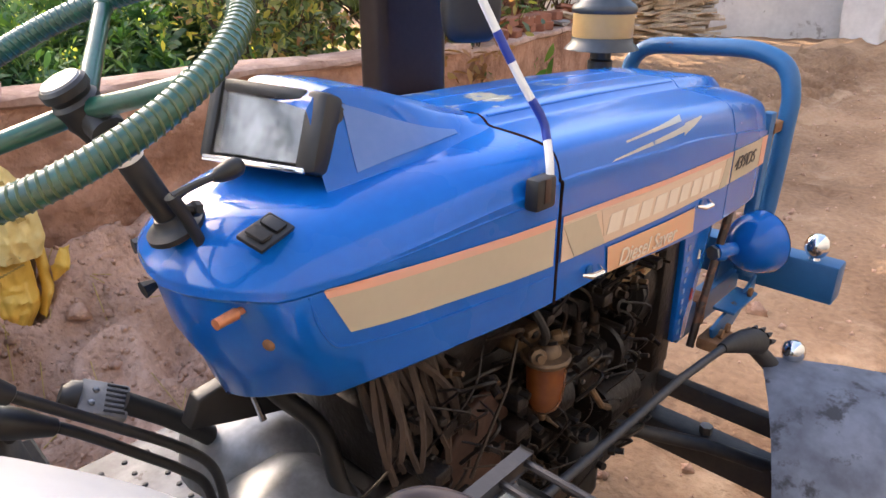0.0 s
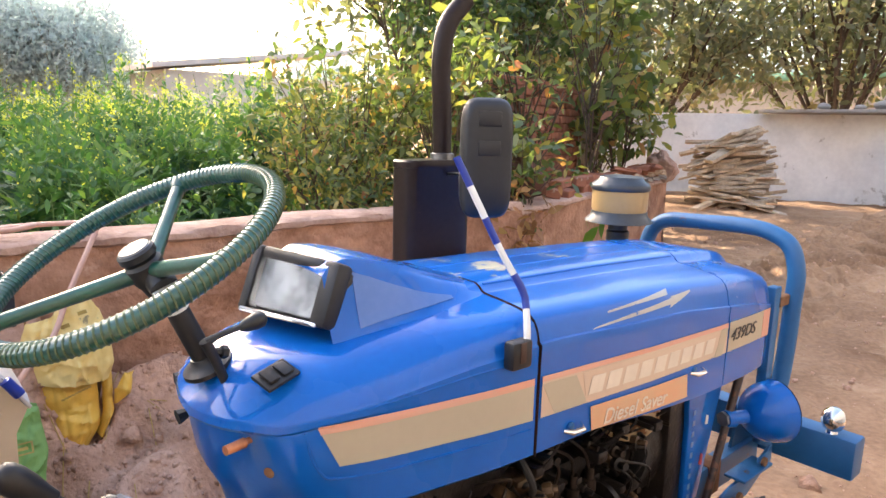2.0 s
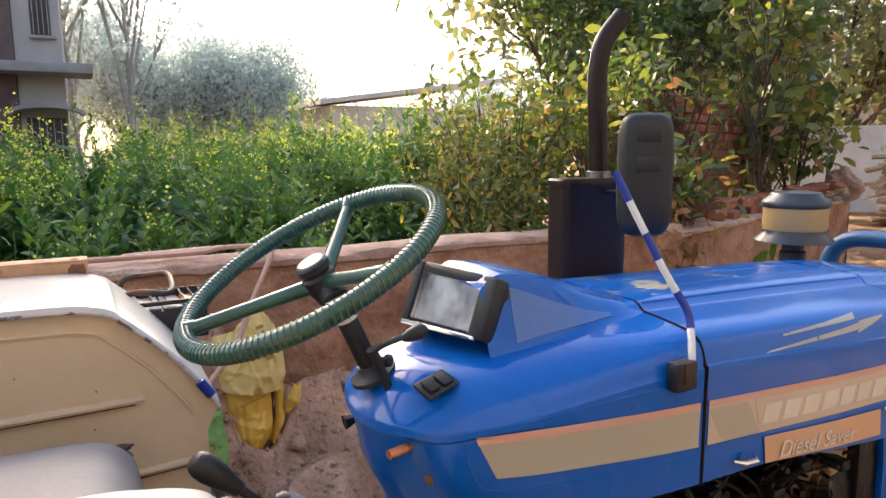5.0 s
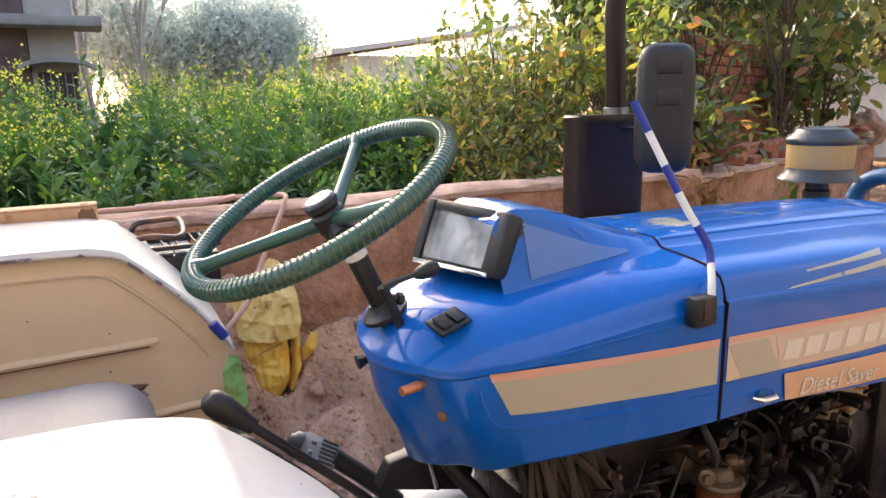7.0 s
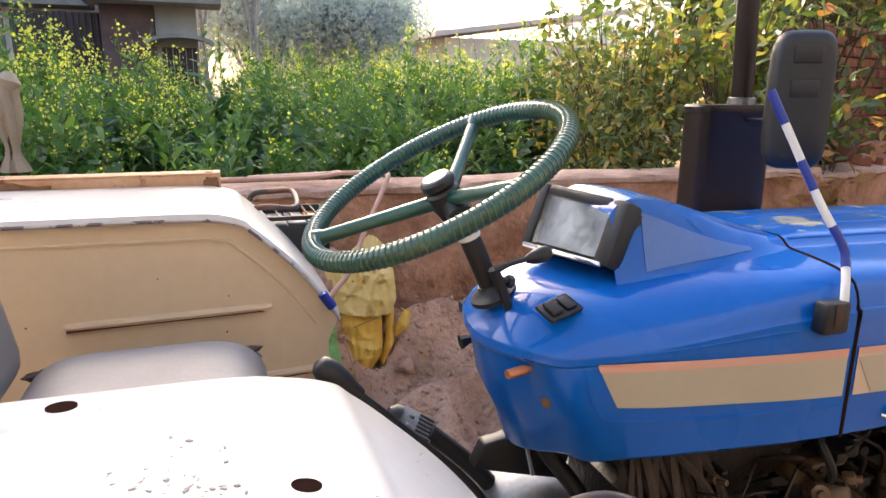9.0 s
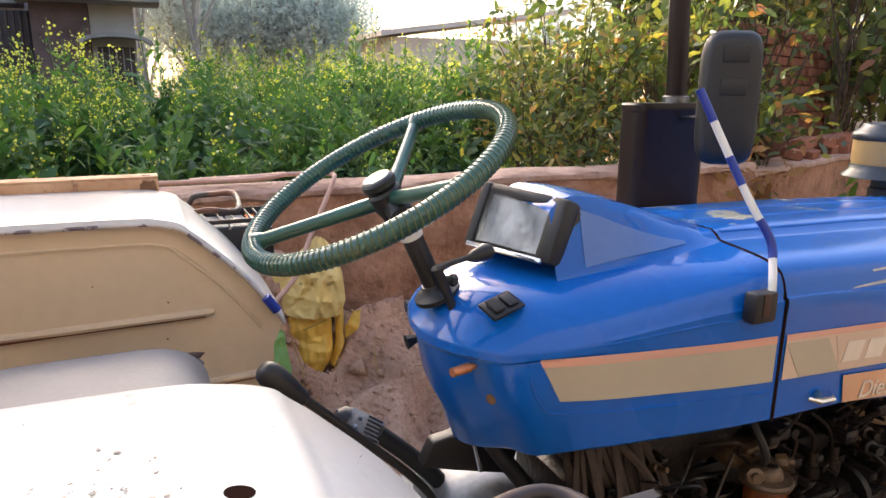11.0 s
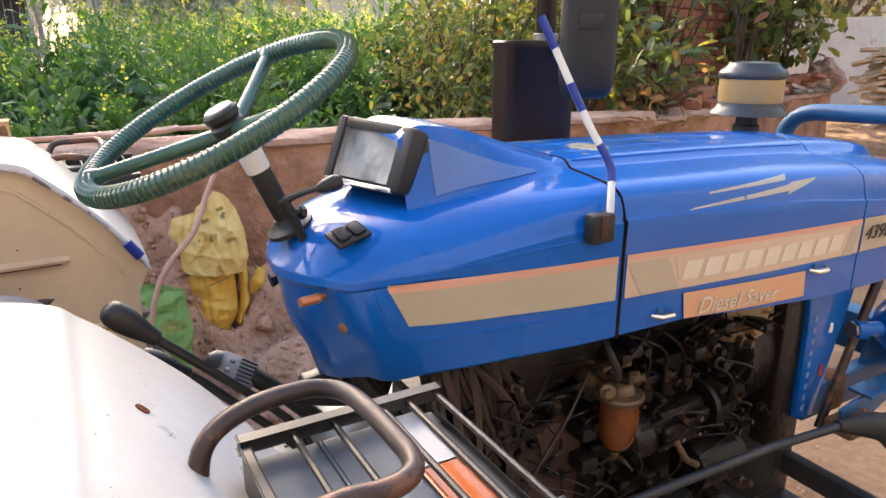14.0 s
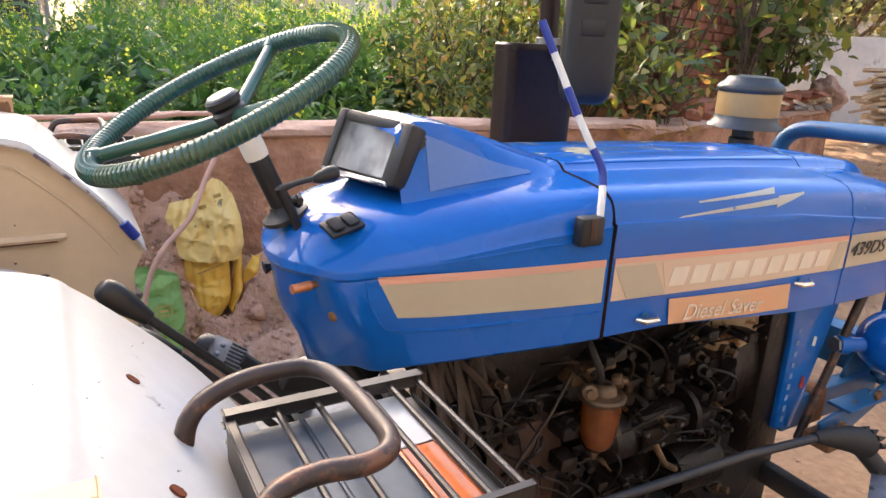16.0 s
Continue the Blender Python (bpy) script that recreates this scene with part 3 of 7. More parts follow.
FLANK = (0, 0.08, 0.16, 0.25, 0.35, 0.45, 0.55, 0.65, 0.75, 0.84, 0.91, 0.96, 1.0, 1.03, 1.07, 1.12, 1.2, 1.4, 1.7, 2.0)
rows = []
for x in np.linspace(-0.262, 0.0, 28):
    right_ = [house_at(x, v) for v in FLANK]
    rows.append(right_ + [Vector((q.x, -q.y, q.z)) for q in reversed(right_[:-1])])
part("panel_housing", grid_mesh(rows), BLUE, cowl, "blue raised panel housing")
for sgn in (-1, 1):
    inset = []
    for k in range(13):
        x = -0.222 + 0.162 * k / 12
        lo_, hi_ = 0.26 + 0.16 * k / 12, 0.86 - 0.36 * k / 12
        line = [house_at(x, lo_ + (hi_ - lo_) * u / 6, sgn) for u in range(7)]
        inset.append([q + Vector((0, sgn * 0.0012, 0.0008)) for q in line])
    part("housing_inset", thick(grid_mesh(inset), 0.0008), FADED_BLUE, cowl, "faded inset on the housing")

# Instrument panel, tilted back towards the driver.
pan = Matrix.Translation((-0.254, 0.01, 1.357)) @ pose(0, 0, 0, 0, 0, 12) @ pose(0, 0, 0, 0, 22, 0)
PW, PH = 0.089, 0.052


def tapered(bm):
    """The panel narrows towards its right end."""
    for v in bm.verts:
        v.co.z *= 0.915 + 0.05 * v.co.y / PW
        v.co.y = v.co.y * 1.02 - 0.006
    return bm


panel = part("instrument_panel", turned(tapered(box(-0.012, 0.045, -PW, PW, -PH, PH, 0.014, 3)), pan), BLACK, tractor, "black instrument panel with a clear cover")
frame_bm = None
for a in ((-0.03, 0.0, -PW, -PW + 0.03, -PH, PH), (-0.03, 0.0, PW - 0.02, PW, -PH, PH), (-0.03, 0.0, -PW + 0.031, PW - 0.021, PH - 0.018, PH), (-0.03, 0.0, -PW + 0.031, PW - 0.021, -PH, -PH + 0.008)):
    frame_bm = box(*a, 0.0065, 2, frame_bm)
part("bezel", turned(tapered(frame_bm), pan), BLACK, panel)
# Pale bluish mottling puts the cover's reflections into the face colour.
part("dial_face", turned(tapered(box(-0.0155, -0.0135, -PW + 0.018, PW - 0.018, -PH + 0.012, PH - 0.016)), pan), PANEL_FACE, panel, "dial face with reflections put into its pale mottling")
part("cover", turned(tapered(box(-0.026, -0.024, -PW + 0.018, PW - 0.018, -PH + 0.01, PH - 0.015)), pan), DUSTY_CLEAR, panel, "clear cover")
part("chrome_strip", turned(tapered(box(-0.033, -0.027, -PW + 0.012, PW - 0.01, -PH - 0.002, -PH + 0.006, 0.002)), pan), CHROME, panel, "chrome strip")

# Switches, copper knob and bolts on the cowl.
sw = Matrix.Translation((-0.353, -0.111, 1.2865)) @ pose(0, 0, 0, 0, 0, 12) @ pose(0, 0, 0, 20, -12, 0)
switch = part("switch_plate", turned(box(-0.025, 0.025, -0.017, 0.017, -0.004, 0.002, 0.002), sw), BLACK, cowl, "black rocker switch plate")
part("rocker", turned(box(-0.019, -0.002, -0.012, 0.012, 0.002, 0.008, 0.003), sw), RUBBER, switch)
part("rocker", turned(box(0.003, 0.02, -0.012, 0.012, 0.002, 0.006, 0.003), sw), BLACK, switch)
part("copper_knob", tube([(-0.375, -0.1, 1.207), (-0.392, -0.104, 1.207), (-0.394, -0.105, 1.207), (-0.42, -0.11, 1.2065)], [0.0045, 0.0045, 0.0068, 0.0062], 12), COPPER, cowl, "copper coloured knob")
part("bolt", lathe([(0.0075, 0), (0.0075, 0.004), (0.004, 0.006)], (-0.366, -0.117, 1.165), (-0.85, -0.5, -0.1), 10), RUST, cowl, "rusty bolt")
part("side_button", tube([(-0.362, 0.115, 1.165), (-0.38, 0.118, 1.163), (-0.396, 0.118, 1.16)], [0.01, 0.007, 0.012], 8), BLACK, cowl)
part("side_button", tube([(-0.375, 0.13, 1.215), (-0.392, 0.132, 1.214)], 0.01, 8), BLACK, cowl)


# Stripe decals along the hood's right side.
def side_strip(name, x0, x1, top, low, mat, parent, proud=0.0018, slant=0.0, label="", n=14):
    rows_ = []
    for k in range(n + 1):
        x = x0 + (x1 - x0) * k / n
        row = []
        for j in range(4):
            u, z = x + slant * (j / 3) * (1 - k / n if x < 0 else 1), top(x) + (low(x) - top(x)) * j / 3
            row.append((u, -(interp(u, HALF) if x > 0 else cowl_skin(u, z)) - proud, z))
        rows_.append(row)
    return part(name, thick(grid_mesh(rows_), 0.0006), mat, parent, label)


def s_top(x):
    return 1.2365 - 0.034 * max(x, 0) + 0.024 * min(0.0, x + 0.02)


def s_low(x):
    return 1.172 - 0.031 * max(x, 0)


side_strip("stripe", -0.322, -0.008, lambda x: s_top(x) - 0.011, s_low, BEIGE_DECAL, cowl, 0.0016, slant=0.022, label="beige side stripe")
side_strip("stripe_edge", -0.326, -0.008, s_top, lambda x: s_top(x) - 0.0108, ORANGE_DECAL, cowl, 0.0016, slant=0.003, label="faded orange stripe edge")
side_strip("stripe", 0.008, 0.576, lambda x: s_top(x) - 0.009, s_low, CREAM_DECAL, hood, label="cream side stripe")
side_strip("stripe_edge", 0.008, 0.576, s_top, lambda x: s_top(x) - 0.0088, ORANGE_DECAL, hood)
side_strip("stripe", 0.008, 0.085, lambda x: s_top(x) - 0.012, s_low, BEIGE_DECAL, hood, 0.0026, 0.03)
side_strip("stripe", 0.545, 0.576, lambda x: s_top(x) - 0.0095, s_low, BEIGE_DECAL, hood, 0.0026, -0.02, n=4)
side_strip("stripe", 0.584, 0.8, s_top, s_low, BEIGE_DECAL, nose, label="beige and cream stripe")
side_strip("stripe", 0.76, 0.803, s_top, s_low, ORANGE_DECAL, nose, 0.0026, n=5)
side_strip("badge", 0.125, 0.42, lambda x: 1.16 - 0.046 * (x - 0.12), lambda x: 1.118 - 0.062 * (x - 0.12), PEACH_DECAL, hood, 0.003, 0.006, "faded orange maker's badge")


border = [(-0.338, 1.222), (-0.332, 1.19), (-0.318, 1.162), (-0.3, 1.154), (-0.24, 1.153), (-0.12, 1.155), (-0.01, 1.157)]
part("pressed_line", tube(smooth_line([(x, -cowl_skin(x, z) + 0.0004, z) for x, z in border], 5), 0.0022, 6), BLUE, cowl)


def on_side(x, z, proud=0.004):
    """The place and turn of lettering on the right side."""
    w0, w1 = interp(x - 0.02, HALF), interp(x + 0.02, HALF)
    return Matrix.Translation((x, -interp(x, HALF) - proud, z)) @ pose(0, 0, 0, 90, 0, -math.degrees(math.atan2(w1 - w0, 0.04)))


text_part("lettering", "Diesel Saver", 0.037, on_side(0.25, 1.127, 0.0048) @ pose(0, 0, 0, 0, 0, -3), PALE_DECAL, hood, 0.25)
text_part("lettering", "439DS", 0.037, on_side(0.648, 1.185, 0.0042) @ pose(0, 0, 0, 0, 0, -2) @ Matrix.Diagonal((1.22, 1, 1, 1)), DARK_DECAL, nose, 0.25)
# The maker's name as nine plain slanting outlines.
side_strip("name_field", 0.1, 0.535, lambda x: s_top(x) - 0.0105, lambda x: s_low(x) + 0.012, CREAM_DECAL, hood, 0.0024, 0.012)
for k in range(9):
    x = 0.138 + 0.0452 * k
    z = 1.2 - 0.033 * x
    corners = [(x + u * 0.0175 + v * 0.004, z + v * 0.0145 - u * 0.0008) for u, v in ((-1, -1), (-0.33, -1), (0.33, -1), (1, -1), (1, 1), (0.33, 1), (-0.33, 1), (-1, 1))]
    low_, high_ = corners[:4], list(reversed(corners[4:]))
    own = grid_mesh([[(u, -interp(u, HALF) - 0.0034, v) for u, v in row] for row in (low_, high_)])
    part("name_bar", thick(own, 0.0005), PALE_DECAL, hood)


def skin_patch(name, pts, mat, parent, label="", proud=0.0016):
    """A decal whose corners (x, z) lie on the hood's right shoulder, cut into a small grid."""
    own = bmesh.new()
    (x0, z0), (x1, z1), (x2, z2), (x3, z3) = pts
    rows_ = []
    for i in range(9):
        t = i / 8
        a, b = (x0 + (x3 - x0) * t, z0 + (z3 - z0) * t), (x1 + (x2 - x1) * t, z1 + (z2 - z1) * t)
        rows_.append([(q[0], -hood_y(*q) - proud, q[1] + proud * 0.6) for q in ((a[0] + (b[0] - a[0]) * u / 3, a[1] + (b[1] - a[1]) * u / 3) for u in range(4))])
    own.free()
    return part(name, thick(grid_mesh(rows_), 0.0005), mat, parent, label)


skin_patch("arrow_decal", ((0.125, 1.284), (0.135, 1.2865), (0.375, 1.3), (0.365, 1.2895)), GREY_DECAL, hood, "worn silver lightning arrow")
skin_patch("arrow_decal", ((0.35, 1.284), (0.36, 1.3015), (0.432, 1.303), (0.43, 1.3)), GREY_DECAL, hood)
skin_patch("arrow_decal", ((0.17, 1.303), (0.17, 1.3055), (0.36, 1.314), (0.35, 1.306)), GREY_DECAL, hood)

skin_patch("worn_patch", ((0.02, 1.3235), (0.04, 1.3275), (0.1, 1.328), (0.085, 1.325)), WORN_PRIMER, hood, "bare worn patch", 0.0006)

# Pressed creases along the hood's top and shoulder.
for sgn in (-1, 1):
    for share, deep in ((0.57, 0.0006), (0.86, 0.001)):
        line = []
        for x in np.linspace(0.012, 0.57, 16):
            w, zs, zt = interp(x, HALF), interp(x, SHOULDER), interp(x, CROWN)
            line.append((x, sgn * (w - 0.005) * (1 - share), zs + 0.003 + (zt - zs - 0.003) * rise(x, share) - deep))
        part("pressed_ridge", tube(line, 0.0026, 6), BLUE_TOP, hood)
    ridge_z = [(x, interp(x, SHOULDER) - 0.006 - 0.012 * (x + 0.27) / 0.256) for x in np.linspace(-0.27, -0.014, 16)]
    part("pressed_ridge", tube([(x, sgn * (cowl_skin(x, z) - 0.0003), z) for x, z in ridge_z], [0.0004] + [0.0012 + 0.0008 * k / 14 for k in range(15)], 6), BLUE, cowl)

# Seam, latches.
part("seam_gap", tube([(0.001, y * 0.996, z - 0.002) for _, y, z in hood_ring(0.001)], 0.0034, 6), HOLE, hood, "black rubber seam")
for x, z in ((0.08, 1.137), (0.448, 1.146)):
    y = -interp(x, HALF)
    latch = part("latch", tube([(x - 0.02, y - 0.004, z), (x - 0.008, y - 0.014, z - 0.002), (x + 0.012, y - 0.017, z - 0.001), (x + 0.022, y - 0.004, z + 0.003)], [0.003, 0.005, 0.0045, 0.002], 8), CHROME, hood, "chrome latch")
    part("latch_seat", lathe([(0.007, 0), (0.007, 0.003), (0.004, 0.004)], (x, y, z + 0.001), (0, -1, 0), 12), BLUE_OLD, latch)

# Mirror arm with its bracket on the right, mirror on the far side.
bracket = part("arm_bracket", box(-0.068, -0.028, -0.243, -0.222, 1.262, 1.303, 0.005), BLACK, tractor, "black mirror arm bracket")
part("bracket_rib", box(-0.055, -0.043, -0.2445, -0.243, 1.272, 1.302, 0.0005), BROWN_PLATE, bracket)
arm_line = smooth_line([(-0.034, -0.236, 1.285), (-0.03, -0.231, 1.315), (-0.016, -0.214, 1.345), (-0.016, -0.205, 1.366), (-0.035, -0.178, 1.42), (-0.073, -0.121, 1.549)], 8)
arm = part("mirror_arm", tube(arm_line, 0.0052, 10), WHITE_BAND, tractor, "blue and white banded mirror arm")
lengths = np.r_[0, np.cumsum([(b - a).length for a, b in zip(arm_line, arm_line[1:])])]


def along(line, at, s):
    return Vector([float(np.interp(s, at, [q[k] for q in line])) for k in range(3)])


for a, b in ((0.06, 0.115), (0.165, 0.205), (0.255, lengths[-1])):
    part("blue_band", tube([along(arm_line, lengths, a + (b - a) * k / 6) for k in range(7)], 0.0057, 10), BLUE_BAND, arm)

mir = look((0.205, 0.1, 1.532), (-0.6, -1.3, 1.55))
own = bmesh.new()
outline_m = []
for k in range(40):
    a = 2 * math.pi * k / 40
    c, s_ = math.cos(a), math.sin(a)
    outline_m.append((0.051 * math.copysign(abs(c) ** 0.45, c), 0.115 * math.copysign(abs(s_) ** 0.35, s_)))
rows = [[(u * f, v * f, d) for u, v in outline_m] for f, d in ((0.9, 0.018), (0.97, 0.012), (1.0, 0.0), (1.0, -0.008), (0.93, -0.02), (0.8, -0.026), (0.3, -0.027))]
own = grid_mesh(rows, None, True)
bmesh.ops.holes_fill(own, edges=[e for e in own.edges if e.is_boundary])
mirror = part("mirror", turned(own, mir), BLACK, tractor, "black rear-view mirror seen from its back")
for v in (0.075, 0.02):
    part("emboss", turned(box(-0.022, 0.022, v - 0.014, v + 0.014, -0.0295, -0.026, 0.0015), mir), BLACK, mirror)
part("mirror_stem", tube([(0.21, 0.12, 1.5), (0.225, 0.2, 1.495), (0.235, 0.27, 1.49)], 0.0035, 8), BLACK, mirror)

# Exhaust silencer and pipe.
muf = []
MX, MY = 0.216, 0.272
for k in range(48):
    a = 2 * math.pi * k / 48
    c, s_ = math.cos(a), math.sin(a)
    muf.append((0.088 * math.copysign(abs(c) ** 0.3, c), 0.036 * math.copysign(abs(s_) ** 0.5, s_)))
own = grid_mesh([[(MX + x * f, MY + y * f, z) for x, y in muf] for f, z in ((0.94, 1.08), (1, 1.085), (1, 1.3), (1, 1.505), (1.02, 1.506), (1.02, 1.517), (0.97, 1.521), (0.3, 1.522))], None, True)
bmesh.ops.holes_fill(own, edges=[e for e in own.edges if e.is_boundary])
silencer = part("silencer", own, BLACK_PAINT, tractor, "glossy black exhaust silencer box")
pipe_line = smooth_line([(0.242, 0.27, 1.515), (0.239, 0.27, 1.6), (0.233, 0.27, 1.7), (0.234, 0.268, 1.755), (0.248, 0.266, 1.805), (0.29, 0.262, 1.855)], 6)
part("exhaust_pipe", tube(pipe_line, 0.0205, 18, None, False), BLACK_PAINT, silencer, "black bent exhaust pipe")
part("pipe_collar", lathe([(0.026, 0), (0.026, 0.012), (0.0225, 0.014)], (0.242, 0.27, 1.521), (0, 0, 1), 18), STEEL, silencer)

# Air pre-cleaner.
PC = (0.815, 0.2, 0.0)
cleaner = part("air_precleaner", lathe([(0.07055, 1.38), (0.0731, 1.387), (0.0731, 1.435), (0.07055, 1.438)], PC, (0, 0, 1), 32), OIL_CUP, tractor, "air pre-cleaner with a tan cup")
part("cap", lathe([(0.0748, 1.436), (0.07735, 1.44), (0.07735, 1.448), (0.0731, 1.455), (0.0595, 1.465), (0.0561, 1.472), (0.0255, 1.476)], PC, (0, 0, 1), 32), DARK_TEAL, cleaner, "grey cap")
part("skirt", lathe([(0.08925, 1.352), (0.0884, 1.356), (0.0748, 1.369), (0.0731, 1.381), (0.0255, 1.381)], PC, (0, 0, 1), 32), DARK_TEAL, cleaner, "grey flared skirt")
part("stem", lathe([(0.0272, 1.12), (0.0272, 1.3), (0.0306, 1.302), (0.0306, 1.325), (0.0255, 1.33), (0.0255, 1.374)], PC, (0, 0, 1), 20), BLACK, cleaner)

# Steering column and wheel.
col_dir = Vector((-0.072, 0, 0.16)).normalized()
col_base = Vector((-0.39, 0.0, 1.268))
JOINT, GRIP, FOOT = Vector((-0.412, -0.045, 1.322)), Vector((-0.349, -0.050, 1.339)), Vector((-0.388, -0.041, 1.268))
part("column_boot", lathe([(0.0335, -0.004), (0.033, 0.002), (0.026, 0.005), (0.02, 0.008), (0.0165, 0.016)], col_base + col_dir * 0.009, col_dir, 24), BLACK, tractor, "black steering column boot")
column = part("steering_column", tube([col_base + col_dir * d for d in (0.0, 0.06, 0.1)], 0.0145, 16), BLACK, tractor, "black steering column")
part("white_collar", tube([col_base + col_dir * d for d in (0.097, 0.101, 0.132)], [0.0155, 0.0165, 0.0165], 16), WHITE_BAND, column, "white collar")
part("upper_sleeve", tube([col_base + col_dir * 0.13, (-0.446, 0.016, 1.398), (-0.452, 0.024, 1.406)], [0.0175, 0.019, 0.021], 16), BLACK, column, "black sleeve under the hub")
lever = part("hand_lever", tube(smooth_line([JOINT, JOINT.lerp(GRIP, 0.3) + Vector((0, 0, 0.002)), GRIP], 4), [0.006, 0.0055, 0.005, 0.0045, 0.0042, 0.004, 0.004, 0.004, 0.004], 8), BLACK, tractor, "black hand throttle lever")
along = (GRIP - JOINT).normalized()
part("lever_grip", tube([GRIP + along * d for d in (-0.022, -0.014, 0.0, 0.009, 0.014)], [0.0045, 0.0085, 0.0112, 0.0105, 0.006], 12), BLACK, lever, "black rubber grip")
part("lever_rod", tube([JOINT + Vector((-0.002, 0, 0.002)), JOINT.lerp(FOOT, 0.5), FOOT + Vector((0, 0, -0.004))], [0.0075, 0.0068, 0.0062], 10), BLACK, lever, "upright lever rod")
part("lever_pin", lathe([(0.005, 0), (0.005, 0.008), (0.0085, 0.009), (0.0085, 0.017)], JOINT.lerp(FOOT, 0.25) + Vector((0.006, 0.004, -0.002)), (0.85, 0.1, -0.25), 6), BLACK, lever, "clamp nut")

TILT_W = 28.4
wm = Matrix.Translation((-0.469, 0.026, 1.433)) @ pose(0, 0, 0, 0, -TILT_W, 0) @ pose(0, 0, 0, 2.9, 0, 0)
R = 0.184
wheel = part("steering_wheel", turned(tube([(R * math.cos(a), R * math.sin(a), 0) for a in np.linspace(0, 2 * math.pi, 96, endpoint=False)], 0.0125, 12, None, False, True), wm), GREEN_WRAP, tractor, "green steering wheel wrapped in ribbed cord")
cu, cv_ = Vector((1, 0, 0)), Vector((0, 0, 1))
turn_ring = [Vector((R, 0, 0)) + 0.0121 * (math.cos(b) * cu + math.sin(b) * cv_) + Vector((0, 0.002 * math.sin(b), 0)) for b in np.linspace(0, 2 * math.pi, 12, endpoint=False)]
cord = part("cord_turn", tube(turn_ring, 0.0016, 5, None, False, True), OLIVE_WRAP, wheel, "olive cord turn")
cord.matrix_basis = wm
plain = part("cord_turn", tube(turn_ring, 0.0016, 5, None, False, True), GREEN_WRAP, wheel, "green cord turn")
plain.matrix_basis = wm @ Matrix.Rotation(2 * math.pi * 12 / 150, 4, "Z")
for k in [v for v in range(1, 150) if v != 12]:
    again = new("cord_turn", cord.data if 84 < k or k < 3 else plain.data)
    again.parent, again.matrix_basis = wheel, wm @ Matrix.Rotation(2 * math.pi * k / 150, 4, "Z")
for deg in (166, 47, -76):
    a = radians(deg)
    p0, p1 = Vector((0.016 * math.cos(a), 0.016 * math.sin(a), -0.03)), Vector((R * math.cos(a), R * math.sin(a), 0))
    spoke = part("spoke", turned(tube([p0, p0.lerp(p1, 0.5), p1], [0.011, 0.0095, 0.01], 10), wm), GREEN_WRAP, wheel, "green wrapped spoke")
    part("spoke_wrap", turned(tube([p0.lerp(p1, 0.9), p0.lerp(p1, 0.95), p1], [0.0105, 0.0125, 0.0135], 10), wm), GREEN_WRAP, spoke)
hub = part("hub", turned(lathe([(0.017, -0.065), (0.019, -0.05), (0.0225, -0.04), (0.0235, -0.02), (0.02, -0.016), (0.021, -0.012), (0.0235, -0.01), (0.0235, -0.002), (0.0205, 0.001)], (0, 0, 0), (0, 0, 1), 28), wm), BLACK, wheel, "black hub")
part("hub_cap", turned(lathe([(0.02, 0.0008), (0.0185, 0.003), (0.008, 0.004)], (0, 0, 0), (0, 0, 1), 28), wm), ALUMINIUM, hub, "silver hub cap")

# Front guard, bumper, headlamps, side panels.
guard = part("front_guard", tube(smooth_line([(0.9, 0.2, 0.84), (0.955, 0.206, 1.0), (0.965, 0.206, 1.2), (0.968, 0.203, 1.275), (0.97, 0.185, 1.325), (0.97, 0.14, 1.352), (0.97, 0.05, 1.358), (0.97, -0.06, 1.362), (0.97, -0.13, 1.356), (0.97, -0.185, 1.328), (0.968, -0.207, 1.27), (0.965, -0.209, 1.2), (0.955, -0.206, 1.0), (0.9, -0.2, 0.84)], 6), 0.0205, 14), BLUE_OLD, tractor, "blue tubular front guard with rusty joints")
for sgn in (-1, 1):
    part("guard_plate", box(0.872, 0.905, sgn * 0.192 - 0.012, sgn * 0.192 + 0.012, 0.86, 1.24, 0.003), BLUE_OLD, guard)
    part("guard_lug", box(0.9, 0.96, sgn * 0.2 - 0.008, sgn * 0.2 + 0.008, 1.19, 1.215, 0.003), RUST, guard)
bumper = part("bumper_beam", box(0.965, 1.03, -0.385, 0.385, 0.795, 0.893, 0.006), BLUE_OLD, tractor, "blue steel bumper beam")
